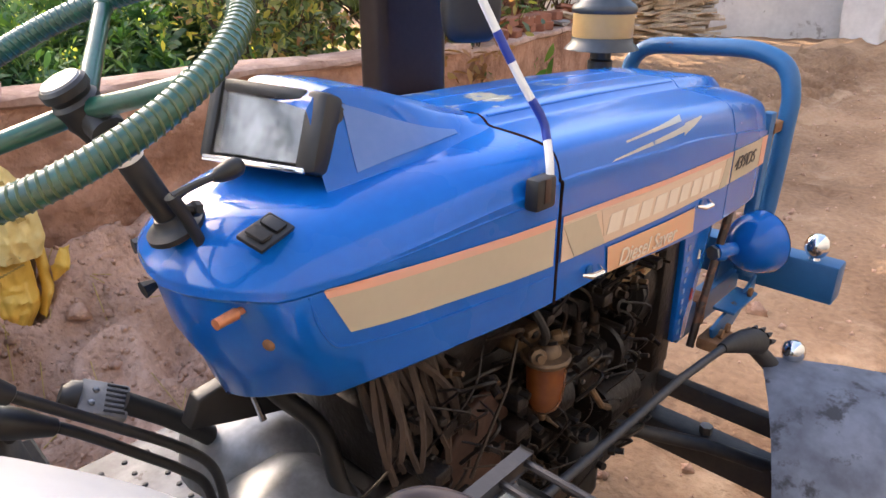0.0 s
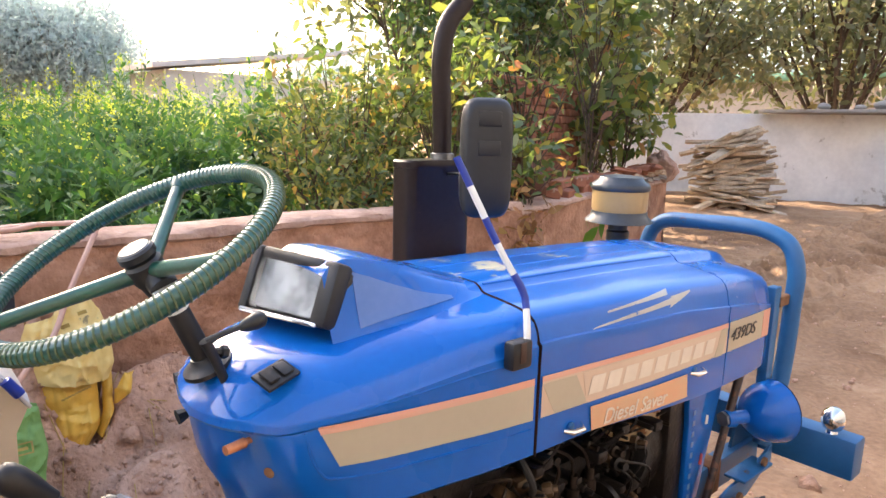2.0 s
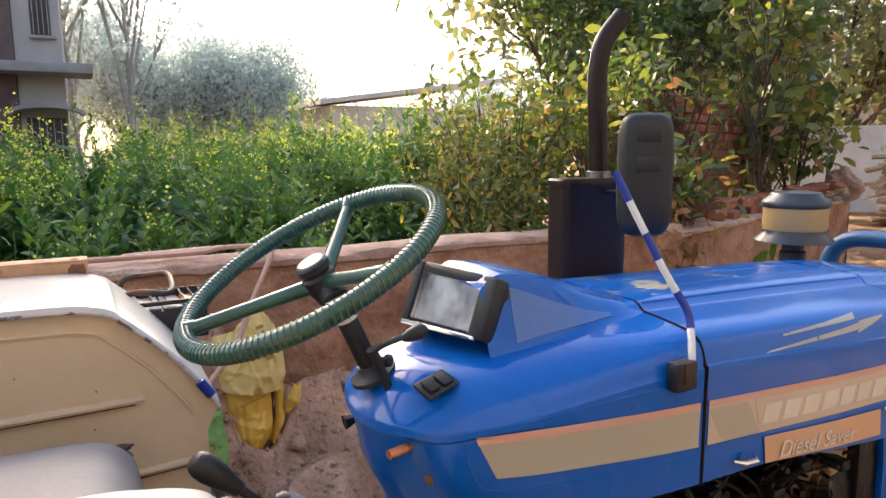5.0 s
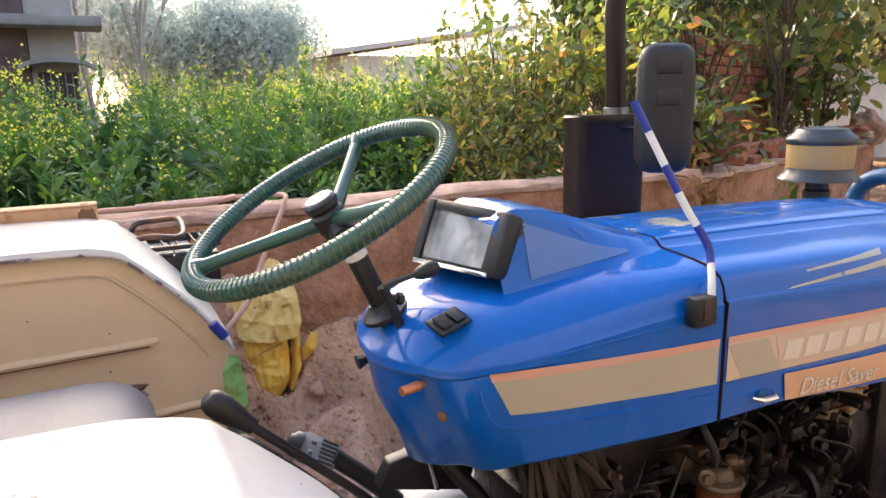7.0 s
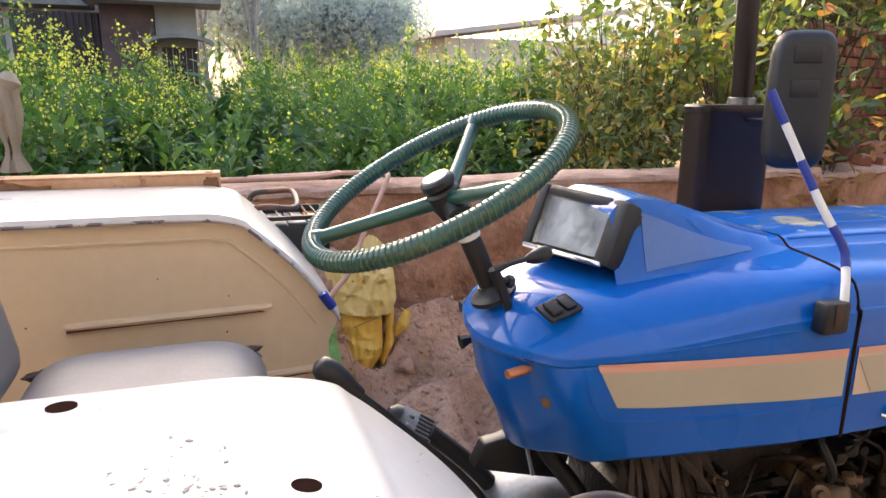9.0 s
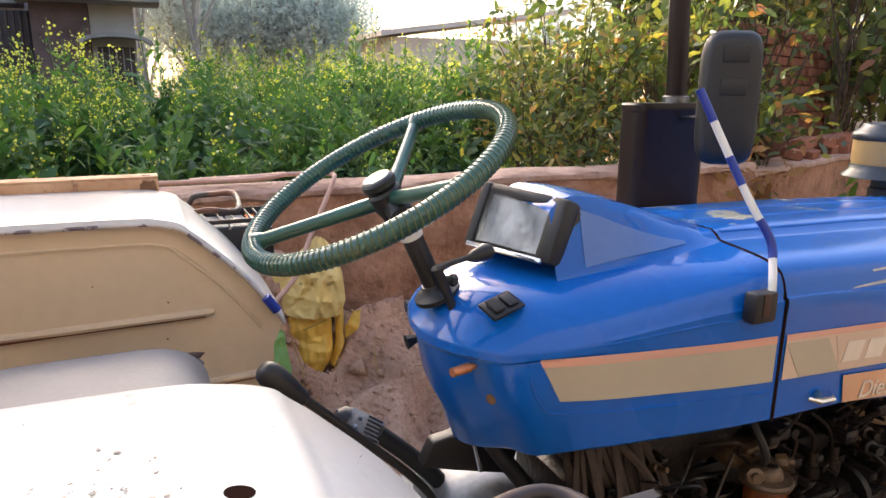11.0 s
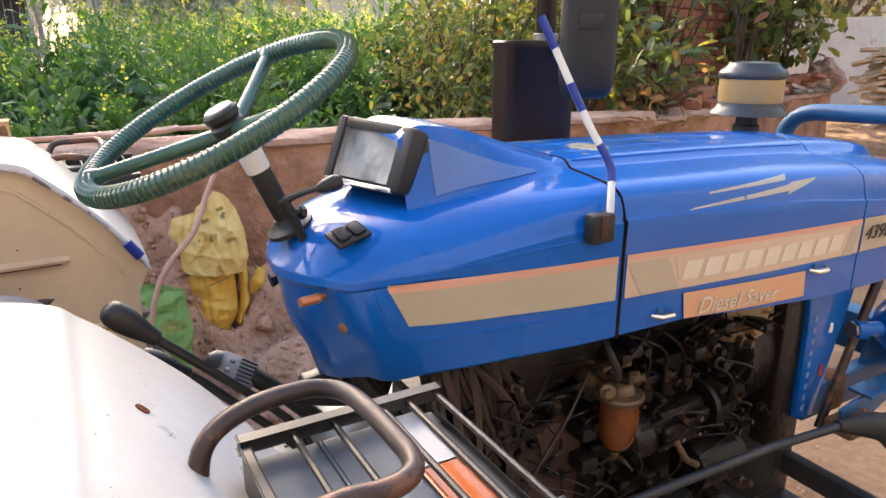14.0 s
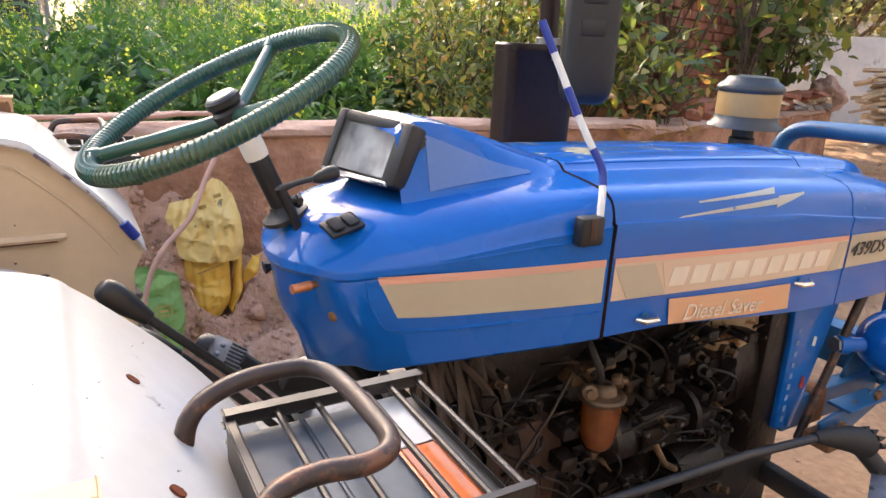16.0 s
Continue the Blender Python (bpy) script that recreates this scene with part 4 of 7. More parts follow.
for sgn in (-1, 1):
    part("chrome_ball", lathe([(0.014, 0), (0.012, 0.006), (0.02, 0.012), (0.027, 0.026), (0.028, 0.038), (0.022, 0.054), (0.01, 0.063)], (0.985, sgn * 0.325, 0.893), (0, 0, 1), 20), CHROME, bumper, "chrome ball")
    lamp = part("headlamp", lathe([(0.012, -0.07), (0.026, -0.067), (0.041, -0.058), (0.055, -0.044), (0.066, -0.025), (0.072, -0.004), (0.073, 0.01), (0.075, 0.016), (0.072, 0.02)], (0.86, sgn * 0.225, 0.945), (0.93, sgn * 0.34, 0.02), 30), BLUE, tractor, "round blue headlamp")
    part("lens", lathe([(0.074, 0.0205), (0.06, 0.028), (0.03, 0.033)], (0.86, sgn * 0.225, 0.945), (0.93, sgn * 0.34, 0.02), 28), CLEAR, lamp, "clear lens")
    part("lamp_arm", tube([(0.79, sgn * 0.2, 0.944), (0.76, sgn * 0.188, 0.944), (0.755, sgn * 0.186, 0.944), (0.735, sgn * 0.178, 0.945)], [0.016, 0.016, 0.022, 0.02], 12), BLUE, lamp)
    part("lamp_nut", lathe([(0.018, 0), (0.018, 0.008), (0.01, 0.01)], (0.735, sgn * 0.178, 0.945), (-0.95, -sgn * 0.3, 0), 6), STEEL, lamp)
    rail = part("frame_rail", box(0.62, 0.966, sgn * 0.15 - 0.018, sgn * 0.15 + 0.018, 0.755, 0.83, 0.004), BLUE_OLD, tractor, "blue and rusty frame rail")
    part("rail_gusset", plate([(0.84, 0.83), (0.965, 0.83), (0.92, 0.92), (0.87, 0.92)], "y", sgn * 0.15 - 0.004, 0.008), BLUE_OLD, rail)
    part("rail_rust", box(0.7, 0.76, sgn * 0.15 - 0.021, sgn * 0.15 + 0.021, 0.752, 0.833, 0.004), RUST, rail)
    panel_s = part("side_panel", plate([(0.585, 0.775), (0.645, 0.765), (0.682, 0.9), (0.71, 1.0), (0.73, 1.074), (0.566, 1.082), (0.58, 0.97)], "y", sgn * 0.172, 0.014, None, 0.003), BLUE, tractor, "blue radiator side panel with worn lettering")
    if sgn < 0:
        for k in range(9):
            f = k / 8
            part("name_bar", box(0.598 - 0.004 * f, 0.607 - 0.004 * f, -0.1738, -0.1728, 0.79 + 0.2 * f, 0.802 + 0.2 * f), FAINT_DECAL, panel_s)
        part("mark", plate([(0.638, 0.862), (0.65, 0.858), (0.652, 0.882), (0.644, 0.888)], "y", -0.1728, -0.0014), RED, panel_s, "red mark")
        part("mark", plate([(0.65, 0.955), (0.661, 0.953), (0.662, 0.972), (0.653, 0.977)], "y", -0.1728, -0.0014), WHITE_BAND, panel_s, "white mark")
part("gas_strut", tube([(0.655, -0.185, 0.74), (0.73, -0.182, 0.92), (0.8, -0.18, 1.08)], [0.009, 0.009, 0.01], 10), RUST_BLACK, tractor, "black rusty hood prop")
part("prop_head", turned(box(-0.014, 0.014, -0.006, 0.006, -0.03, 0.03, 0.004), Matrix.Translation((0.812, -0.182, 1.1)) @ pose(0, 0, 0, 0, 22, 0)), BLACK, tractor)

for sgn in (-1, 1):
    gus = part("rail_bracket", plate([(0.635, 0.81), (0.68, 0.82), (0.8, 0.825), (0.82, 0.84), (0.88, 0.86), (0.88, 0.82), (0.76, 0.77), (0.66, 0.76)], "y", sgn * 0.235, 0.008, None, 0.002), BLUE_OLD, tractor, "blue and rusty side bracket")
    part("bracket_foot", box(0.63, 0.71, sgn * 0.235 - 0.03, sgn * 0.235 + 0.03, 0.756, 0.784, 0.006), RUST, gus)
    part("bracket_edge", box(0.7, 0.84, sgn * 0.235 - 0.02, sgn * 0.235 + 0.03, 0.826, 0.833, 0.002), BLUE_OLD, gus)
    for x in (0.66, 0.695, 0.81):
        part("bolt", lathe([(0.011, 0), (0.011, 0.008), (0.006, 0.009)], (x, sgn * 0.235 - 0.008, 0.795 if x < 0.7 else 0.842), (0, -1, 0), 6), RUST, gus)

# Radiator, fan and engine.
rad = part("radiator", box(0.52, 0.6, -0.16, 0.16, 0.72, 1.07, 0.006), ENGINE, tractor, "dark dusty radiator")
part("fan_shroud", lathe([(0.15, 0), (0.145, 0.05), (0.135, 0.052), (0.135, 0.0)], (0.52, 0, 0.92), (-1, 0, 0), 28), ENGINE, rad)
part("fan", lathe([(0.02, 0), (0.11, 0.004), (0.11, 0.01), (0.03, 0.012), (0.03, 0.05)], (0.46, 0, 0.92), (-1, 0, 0), 8), RUST_CREAM, rad, "pale fan")
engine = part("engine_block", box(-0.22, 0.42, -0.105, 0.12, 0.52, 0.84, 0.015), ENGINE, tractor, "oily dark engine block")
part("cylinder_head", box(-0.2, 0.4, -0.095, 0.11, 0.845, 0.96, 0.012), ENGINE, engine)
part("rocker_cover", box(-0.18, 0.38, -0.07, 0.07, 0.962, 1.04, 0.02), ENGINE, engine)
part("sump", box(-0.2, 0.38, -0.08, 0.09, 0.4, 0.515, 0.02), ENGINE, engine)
for k in range(3):
    x = -0.08 + 0.17 * k
    part("injector", lathe([(0.016, 0), (0.016, 0.03), (0.01, 0.034), (0.01, 0.07)], (x, -0.05, 0.962), (0, -0.3, 1), 12), DARK_STEEL, engine)
pump = part("injection_pump", box(0.17, 0.31, -0.165, -0.108, 0.82, 0.9, 0.014), ENGINE, engine, "oily injection pump")
part("pump_flange", lathe([(0.05, 0), (0.05, 0.012), (0.035, 0.016), (0.03, 0.03)], (0.31, -0.14, 0.87), (1, 0, 0), 18), ENGINE, pump)
part("pump_cover", box(0.19, 0.29, -0.176, -0.165, 0.83, 0.875, 0.004), DARK_STEEL, pump)
for x in (0.197, 0.24, 0.283):
    for z in (0.838, 0.868):
        part("bolt", lathe([(0.005, 0), (0.005, 0.004), (0.003, 0.005)], (x, -0.176, z), (0, -1, 0), 6), STEEL, pump)
part("governor", lathe([(0.03, 0), (0.042, 0.01), (0.042, 0.05), (0.03, 0.06), (0.012, 0.064)], (0.17, -0.145, 0.86), (-1, 0, 0), 20), ENGINE, pump)
for k in range(3):
    part("pump_outlet", lathe([(0.014, 0), (0.014, 0.02), (0.009, 0.022), (0.009, 0.045)], (0.16 + 0.05 * k, -0.15, 0.93), (0, 0, 1), 10), DARK_STEEL, pump)
    part("fuel_pipe", tube(smooth_line([(0.16 + 0.05 * k, -0.15, 0.965), (0.15 + 0.04 * k, -0.15, 1.02), (0.02 + 0.09 * k, -0.1, 1.05), (-0.08 + 0.17 * k, -0.07, 1.03)], 5), 0.0034, 6), DARK_STEEL, pump)
part("pump_lever", tube([(0.2, -0.192, 0.86), (0.22, -0.205, 0.82), (0.25, -0.205, 0.8)], 0.006, 8), ENGINE_LIGHT, pump)
part("belt", lathe([(0.075, 0), (0.075, 0.02), (0.06, 0.021), (0.06, -0.001)], (0.43, -0.09, 0.93), (1, 0, 0), 28), RUBBER, engine, "black fan belt pulley")
part("water_hose", tube(smooth_line([(0.42, 0.0, 1.0), (0.46, -0.02, 1.03), (0.5, -0.04, 1.05), (0.53, -0.05, 1.05)], 4), 0.022, 12), RUBBER, engine)
part("horn_cover", lathe([(0.068, 0), (0.066, 0.012), (0.05, 0.02), (0.02, 0.022)], (0.43, -0.11, 1.03), (-0.75, -0.6, 0.1), 28), RUST_CREAM, engine, "pale round cover")
part("oil_filter", lathe([(0.035, 0), (0.038, 0.01), (0.038, 0.12), (0.03, 0.13)], (0.26, -0.15, 0.58), (0, 0, 1), 20), BLACK, engine)
part("starter", tube([(-0.2, -0.14, 0.66), (0.0, -0.14, 0.66)], 0.045, 18), ENGINE, engine)
part("dynamo", tube([(0.3, -0.14, 0.74), (0.42, -0.14, 0.74)], 0.05, 18), ENGINE, engine)
rng = random.Random(4)
for k in range(330):
    x, z = rng.uniform(-0.2, 0.46), rng.uniform(0.56, 1.04)
    s = rng.uniform(0.004, 0.013)
    y = -0.108 - rng.uniform(0.0, 0.07)
    if k % 3 == 0:
        part("fitting", lathe([(s, 0), (s, 0.012), (s * 0.6, 0.014), (s * 0.6, 0.03)], (x, y, z), (rng.uniform(-0.4, 0.4), -1, rng.uniform(-0.4, 0.4)), 6 + k % 5), ENGINE_LIGHT if k % 15 == 0 else DARK_STEEL if k % 2 else ENGINE, engine)
    elif k % 3 == 1:
        part("casting", box(x - s, x + s * 1.6, y - 0.01, y + 0.05, z - s, z + s, 0.004), ENGINE, engine)
    else:
        x2, z2 = x + rng.uniform(-0.16, 0.16), z + rng.uniform(-0.14, 0.1)
        part("hose", tube(smooth_line([(x, y, z), ((x + x2) / 2, y - 0.03, (z + z2) / 2 + 0.03), (x2, y + 0.01, z2)], 5), rng.uniform(0.0014, 0.0034), 6), ENGINE if k % 4 else DARK_STEEL, engine)
flt = part("fuel_filter", lathe([(0.03, 0), (0.038, 0.002), (0.04, 0.008), (0.037, 0.012), (0.024, 0.014), (0.022, 0.022), (0.017, 0.028), (0.007, 0.032)], (0.07, -0.18, 0.972), (0, 0, 1), 24), ENGINE_LIGHT, engine, "fuel filter with an amber glass bowl")
part("filter_bowl", lathe([(0.008, 0.868), (0.017, 0.871), (0.027, 0.882), (0.032, 0.902), (0.034, 0.93), (0.034, 0.961), (0.03, 0.962)], (0.07, -0.18, 0.01), (0, 0, 1), 24), AMBER, flt, "amber bowl")
part("filter_element", lathe([(0.02, 0.895), (0.025, 0.9), (0.025, 0.955)], (0.07, -0.18, 0.01), (0, 0, 1), 16), ENGINE_LIGHT, flt)
part("drain_nut", lathe([(0.005, 0.85), (0.007, 0.853), (0.007, 0.861), (0.01, 0.864), (0.01, 0.87)], (0.07, -0.18, 0.01), (0, 0, 1), 10), ENGINE_LIGHT, flt)
part("filter_bracket", box(0.032, 0.107, -0.15, -0.1, 0.978, 1.015, 0.012), ENGINE_LIGHT, flt)
part("banjo", lathe([(0.011, 0), (0.013, 0.004), (0.013, 0.016), (0.007, 0.018), (0.007, 0.026)], (0.04, -0.18, 0.995), (-0.5, -0.8, 0.2), 8), ENGINE_LIGHT, flt)
part("banjo", lathe([(0.011, 0), (0.013, 0.004), (0.013, 0.016), (0.007, 0.018), (0.007, 0.026)], (0.1, -0.17, 0.993), (0.6, -0.6, 0.2), 8), ENGINE_LIGHT, flt)
part("bleed_arm", box(0.05, 0.117, -0.16, -0.14, 1.006, 1.02, 0.006), ENGINE_LIGHT, flt)
part("filter_hose", tube(smooth_line([(0.07, -0.17, 0.99), (0.05, -0.19, 1.03), (0.04, -0.17, 1.07), (0.08, -0.1, 1.08)], 5), 0.0065, 8), RUBBER, flt)
part("link_rod", tube([(0.02, -0.16, 1.02), (-0.04, -0.19, 0.98), (-0.13, -0.2, 0.88)], 0.003, 6), DARK_STEEL, engine, "thin control rod")
part("cover_plate", plate([(-0.12, 0.86), (-0.07, 0.93), (0.0, 0.94), (0.03, 0.88), (0.02, 0.75), (-0.08, 0.68)], "y", -0.145, 0.02, None, 0.006), BROWN_PLATE, engine, "rusty brown side plate")
part("side_shield", plate([(-0.26, 1.07), (0.0, 1.09), (0.1, 1.06), (0.02, 1.0), (-0.14, 0.96), (-0.24, 0.98)], "y", -0.128, 0.012, None, 0.003), ENGINE, engine)

# Rubber strips that hang under the cowl.
for k in range(26):
    f = k / 25
    x, w = -0.25 + 0.1 * f + rng.uniform(-0.015, 0.015), 0.004 + 0.003 * rng.random()
    l = 0.1 + 0.12 * rng.random()
    bow, sway = rng.uniform(-0.02, 0.02), rng.uniform(0.0, 0.09)
    y = -0.115 - 0.03 * rng.random()
    pts = [(x + sway * t + bow * math.sin(3 * t), y - 0.02 * math.sin(2.4 * t), 1.085 - l * t) for t in (0, 0.33, 0.66, 1)]
    part("hanging_strip", thick(grid_mesh([[(q.x - w, q.y + rng.uniform(-0.001, 0.001), q.z), (q.x, q.y - 0.003, q.z), (q.x + w, q.y, q.z)] for q in smooth_line(pts, 3)]), 0.003), STRIP, tractor)

# Gearbox, clutch housing, pedals, levers, foot plates.
part("clutch_housing", lathe([(0.1, 0), (0.17, 0.02), (0.19, 0.06), (0.18, 0.12), (0.14, 0.22), (0.12, 0.3)], (-0.2, 0, 0.68), (-1, 0, 0), 32), ALUMINIUM, tractor, "grey clutch housing")
part("gearbox", box(-1.0, -0.45, -0.16, 0.16, 0.5, 0.86, 0.03), ALUMINIUM, tractor, "grey gearbox casing")
part("gearbox_dome", lathe([(0.16, 0), (0.15, 0.05), (0.11, 0.09), (0.05, 0.105)], (-0.2, 0.18, 0.78), (0, 0.1, 1), 28), ALUMINIUM, tractor, "silver gearbox dome")
part("front_support", box(0.42, 0.7, -0.12, 0.12, 0.5, 0.78, 0.015), AXLE, tractor)
for y0, y1 in ((0.2, 0.56), (-0.56, -0.2)):
    fp = part("foot_plate", box(-0.5, -0.08, y0, y1, 0.62, 0.632, 0.003), FOOT_STEEL, tractor, "studded metal foot plate")
    for i in range(9):
        for j in range(7):
            part("stud", lathe([(0.006, 0), (0.005, 0.003), (0.002, 0.004)], (-0.48 + 0.045 * i, y0 + 0.04 + 0.045 * j, 0.632), (0, 0, 1), 8), BLACK, fp)
for yy, pts in ((0.03, [(-0.622, 0.03, 1.182), (-0.57, 0.03, 1.131), (-0.49, 0.034, 1.05), (-0.413, 0.04, 0.968), (-0.372, 0.05, 0.9), (-0.36, 0.06, 0.8)]), (-0.03, [(-0.59, 0.07, 1.092), (-0.53, 0.07, 1.05), (-0.45, 0.07, 0.962), (-0.41, 0.072, 0.915), (-0.38, 0.07, 0.87), (-0.37, 0.07, 0.8)])):
    lv = part("gear_lever", tube(smooth_line(pts, 5), 0.0068, 10), BLACK, tractor, "black gear lever")
    a, b = Vector(pts[0]), Vector(pts[1])
    d = (b - a).normalized()
    part("knob", tube([a - d * 0.014, a - d * 0.01, a - d * 0.002, a + d * 0.012, a + d * 0.03, a + d * 0.05, a + d * 0.064, a + d * 0.066], [0.008, 0.014, 0.0175, 0.0185, 0.0165, 0.0125, 0.0105, 0.008], 18), BLACK, lv, "black knob")
pad_at = Matrix.Translation((-0.442, 0.21, 0.975)) @ pose(0, 0, 0, 0, 0, -20) @ pose(0, 0, 0, 26, 30, 0) @ Matrix.Scale(0.84, 4)
pd = part("pedal", turned(box(-0.04, 0.04, -0.033, 0.033, -0.014, 0.008, 0.006), pad_at), WORN_RUBBER, tractor, "worn grey pedal with a ribbed pad")
for k in range(6):
    part("pad_rib", turned(box(0.0, 0.034, -0.027 + 0.01 * k, -0.0225 + 0.01 * k, 0.008, 0.0105, 0.001), pad_at), RUBBER, pd)
for u, v in ((-0.02, -0.014), (-0.016, 0.012)):
    part("pad_stud", turned(lathe([(0.006, 0.008), (0.005, 0.011), (0.002, 0.012)], (u, v, 0), (0, 0, 1), 10), pad_at), STEEL, pd)
part("pad_cap", turned(lathe([(0.028, 0), (0.026, 0.014), (0.014, 0.026)], (-0.04, 0, -0.004), (-1, 0, 0), 16), pad_at), BLACK, pd)
part("pedal_arm", tube(smooth_line([(-0.42, 0.2, 0.965), (-0.36, 0.185, 0.91), (-0.3, 0.17, 0.84), (-0.26, 0.16, 0.76)], 4), 0.016, 10), BLACK, pd)
part("wiring_loom", tube(smooth_line([(-0.33, 0.02, 1.09), (-0.3, 0.0, 1.02), (-0.25, -0.03, 0.94), (-0.24, -0.06, 0.84), (-0.18, -0.1, 0.76)], 6), 0.014, 10), BLACK, tractor, "black wiring loom")
part("ignition_key", tube([(-0.335, 0.0, 1.06), (-0.333, -0.005, 1.03), (-0.325, -0.01, 0.99)], [0.006, 0.004, 0.005], 8), CHROME, tractor, "chrome key on a ring")
part("black_bracket", plate([(-0.36, 0.99), (-0.28, 1.0), (-0.2, 0.95), (-0.22, 0.9), (-0.32, 0.93), (-0.38, 0.95)], "y", 0.09, 0.03, None, 0.004), BLACK, tractor)

# Steering drag link, front axle, wheels and mudguards.
drag = part("drag_link", tube([(-0.45, -0.305, 0.915), (-0.1, -0.302, 0.892), (0.3, -0.303, 0.876), (0.49, -0.31, 0.862)], [0.0072, 0.0072, 0.0076, 0.008], 12), AXLE, tractor, "greasy steering drag link")
boot_pts = [(0.48, -0.309, 0.864), (0.53, -0.315, 0.855), (0.58, -0.322, 0.842), (0.62, -0.33, 0.826)]
part("rubber_boot", tube(boot_pts, [0.01, 0.019, 0.025, 0.028], 14), RUBBER, drag, "torn rubber boot")
for k in range(7):
    a = radians(-70 + 30 * k)
    c = Vector((0.622, -0.33, 0.826))
    u = Vector((0, math.sin(a), math.cos(a)))
    part("torn_edge", tube([c + u * 0.025, c + u * 0.029 + Vector((0.012, 0, -0.004)), c + u * 0.032 + Vector((0.022, 0, -0.006))], [0.007, 0.005, 0.0012], 6), RUBBER, drag)
axle = part("front_axle", box(0.63, 0.7, -0.48, 0.48, 0.455, 0.53, 0.008), AXLE, tractor, "greasy front axle beam")
part("axle_brace", box(0.655, 0.685, -0.42, 0.42, 0.59, 0.64, 0.006), AXLE, axle)
for sgn in (-1, 1):
    part("axle_bolt", lathe([(0.015, 0), (0.015, 0.02)], (0.665, sgn * 0.25, 0.53), (0, 0, 1), 6), STEEL, axle)
    part("steering_arm", tube([(0.61, sgn * 0.33, 0.82), (0.66, sgn * 0.36, 0.76), (0.69, sgn * 0.42, 0.6)], 0.018, 10), AXLE, axle)
    part("tie_brace", tube([(0.45, sgn * 0.1, 0.6), (0.58, sgn * 0.28, 0.56), (0.66, sgn * 0.42, 0.52)], 0.016, 10), AXLE, axle)
    steer = Matrix.Translation((0.69, sgn * 0.42, 0)) @ Matrix.Rotation(radians(27), 4, "Z") @ Matrix.Translation((-0.69, -sgn * 0.42, 0))
    wc = (0.72, sgn * 0.56, 0.34)
    fw = part("front_wheel", turned(lathe([(0.21, -0.075), (0.27, -0.085), (0.32, -0.07), (0.34, -0.03), (0.34, 0.03), (0.32, 0.07), (0.27, 0.085), (0.21, 0.075)], wc, (0, 1, 0), 36), steer), TYRE, tractor, "dusty front tyre")
    part("rim", turned(lathe([(0.05, -0.03), (0.2, -0.03), (0.212, -0.07), (0.212, 0.07), (0.2, 0.03), (0.05, 0.03)], wc, (0, 1, 0), 28), steer), CREAM, fw)
    rows = []
    for k in range(19):
        a = radians(92 + 73 * k / 18)
        rr = 0.435
        rows.append([(wc[0] + (rr - e) * math.cos(a), wc[1] - sgn * w, wc[2] + (rr - e) * math.sin(a)) for w, e in ((-0.16, 0.035), (-0.155, 0.012), (-0.14, 0.002), (-0.07, 0.0), (0.0, 0.004), (0.07, 0.0), (0.15, 0.0), (0.215, 0.001), (0.23, 0.004))])
    mg = part("front_mudguard", turned(thick(grid_mesh(rows), -0.003), steer), DUST_SHEET, tractor, "dusty grey front mudguard")
    part("chrome_ball", lathe([(0.012, 0), (0.01, 0.005), (0.017, 0.01), (0.023, 0.022), (0.024, 0.032), (0.019, 0.046), (0.009, 0.053)], (0.696, sgn * 0.385, 0.762), (0, 0, 1), 20), CHROME, mg, "chrome ball")
    part("mudguard_stay", tube([(0.69, sgn * 0.42, 0.5), (0.7, sgn * 0.45, 0.64), (0.698, sgn * 0.388, 0.748)], 0.011, 8), AXLE, mg)
    rc = (-1.12, sgn * 0.56, 0.64)
    rw = part("rear_wheel", lathe([(0.36, -0.14), (0.5, -0.16), (0.6, -0.15), (0.635, -0.08), (0.64, 0.0), (0.635, 0.08), (0.6, 0.15), (0.5, 0.16), (0.36, 0.14)], rc, (0, 1, 0), 40), TYRE, tractor, "dusty rear tyre")
    part("rim", lathe([(0.08, -0.05), (0.34, -0.05), (0.362, -0.13), (0.362, 0.13), (0.34, 0.05), (0.08, 0.05)], rc, (0, 1, 0), 32), CREAM, rw)
    for k in range(22):
        a = 2 * math.pi * k / 22
        own = box(-0.02, 0.02, -0.15, 0.0, 0.615, 0.655, 0.005, 1)
        own = turned(own, pose(0, 0, 0, 0, 0, 25))
        part("lug", turned(own, Matrix.Translation(rc) @ Matrix.Rotation(a, 4, "Y")), TYRE, rw)
        own = turned(box(-0.02, 0.02, 0.0, 0.15, 0.615, 0.655, 0.005, 1), pose(0, 0, 0, 0, 0, -25))
        part("lug", turned(own, Matrix.Translation(rc) @ Matrix.Rotation(a + math.pi / 22, 4, "Y")), TYRE, rw)
part("rear_axle", tube([(-1.12, -0.45, 0.64), (-1.12, 0.45, 0.64)], 0.09, 20), ALUMINIUM, tractor)

# Fenders: a top skin that runs down to the front, an inner wall with ribs, lamp box, hand rail and steel angle.
PROFILE = smooth_line([(-1.75, 0, 1.02), (-1.62, 0, 1.22), (-1.42, 0, 1.335), (-1.2, 0, 1.35), (-0.95, 0, 1.35), (-0.76, 0, 1.348), (-0.705, 0, 1.342), (-0.672, 0, 1.333), (-0.658, 0, 1.322), (-0.635, 0, 1.302), (-0.585, 0, 1.252), (-0.545, 0, 1.2), (-0.515, 0, 1.155)], 5)


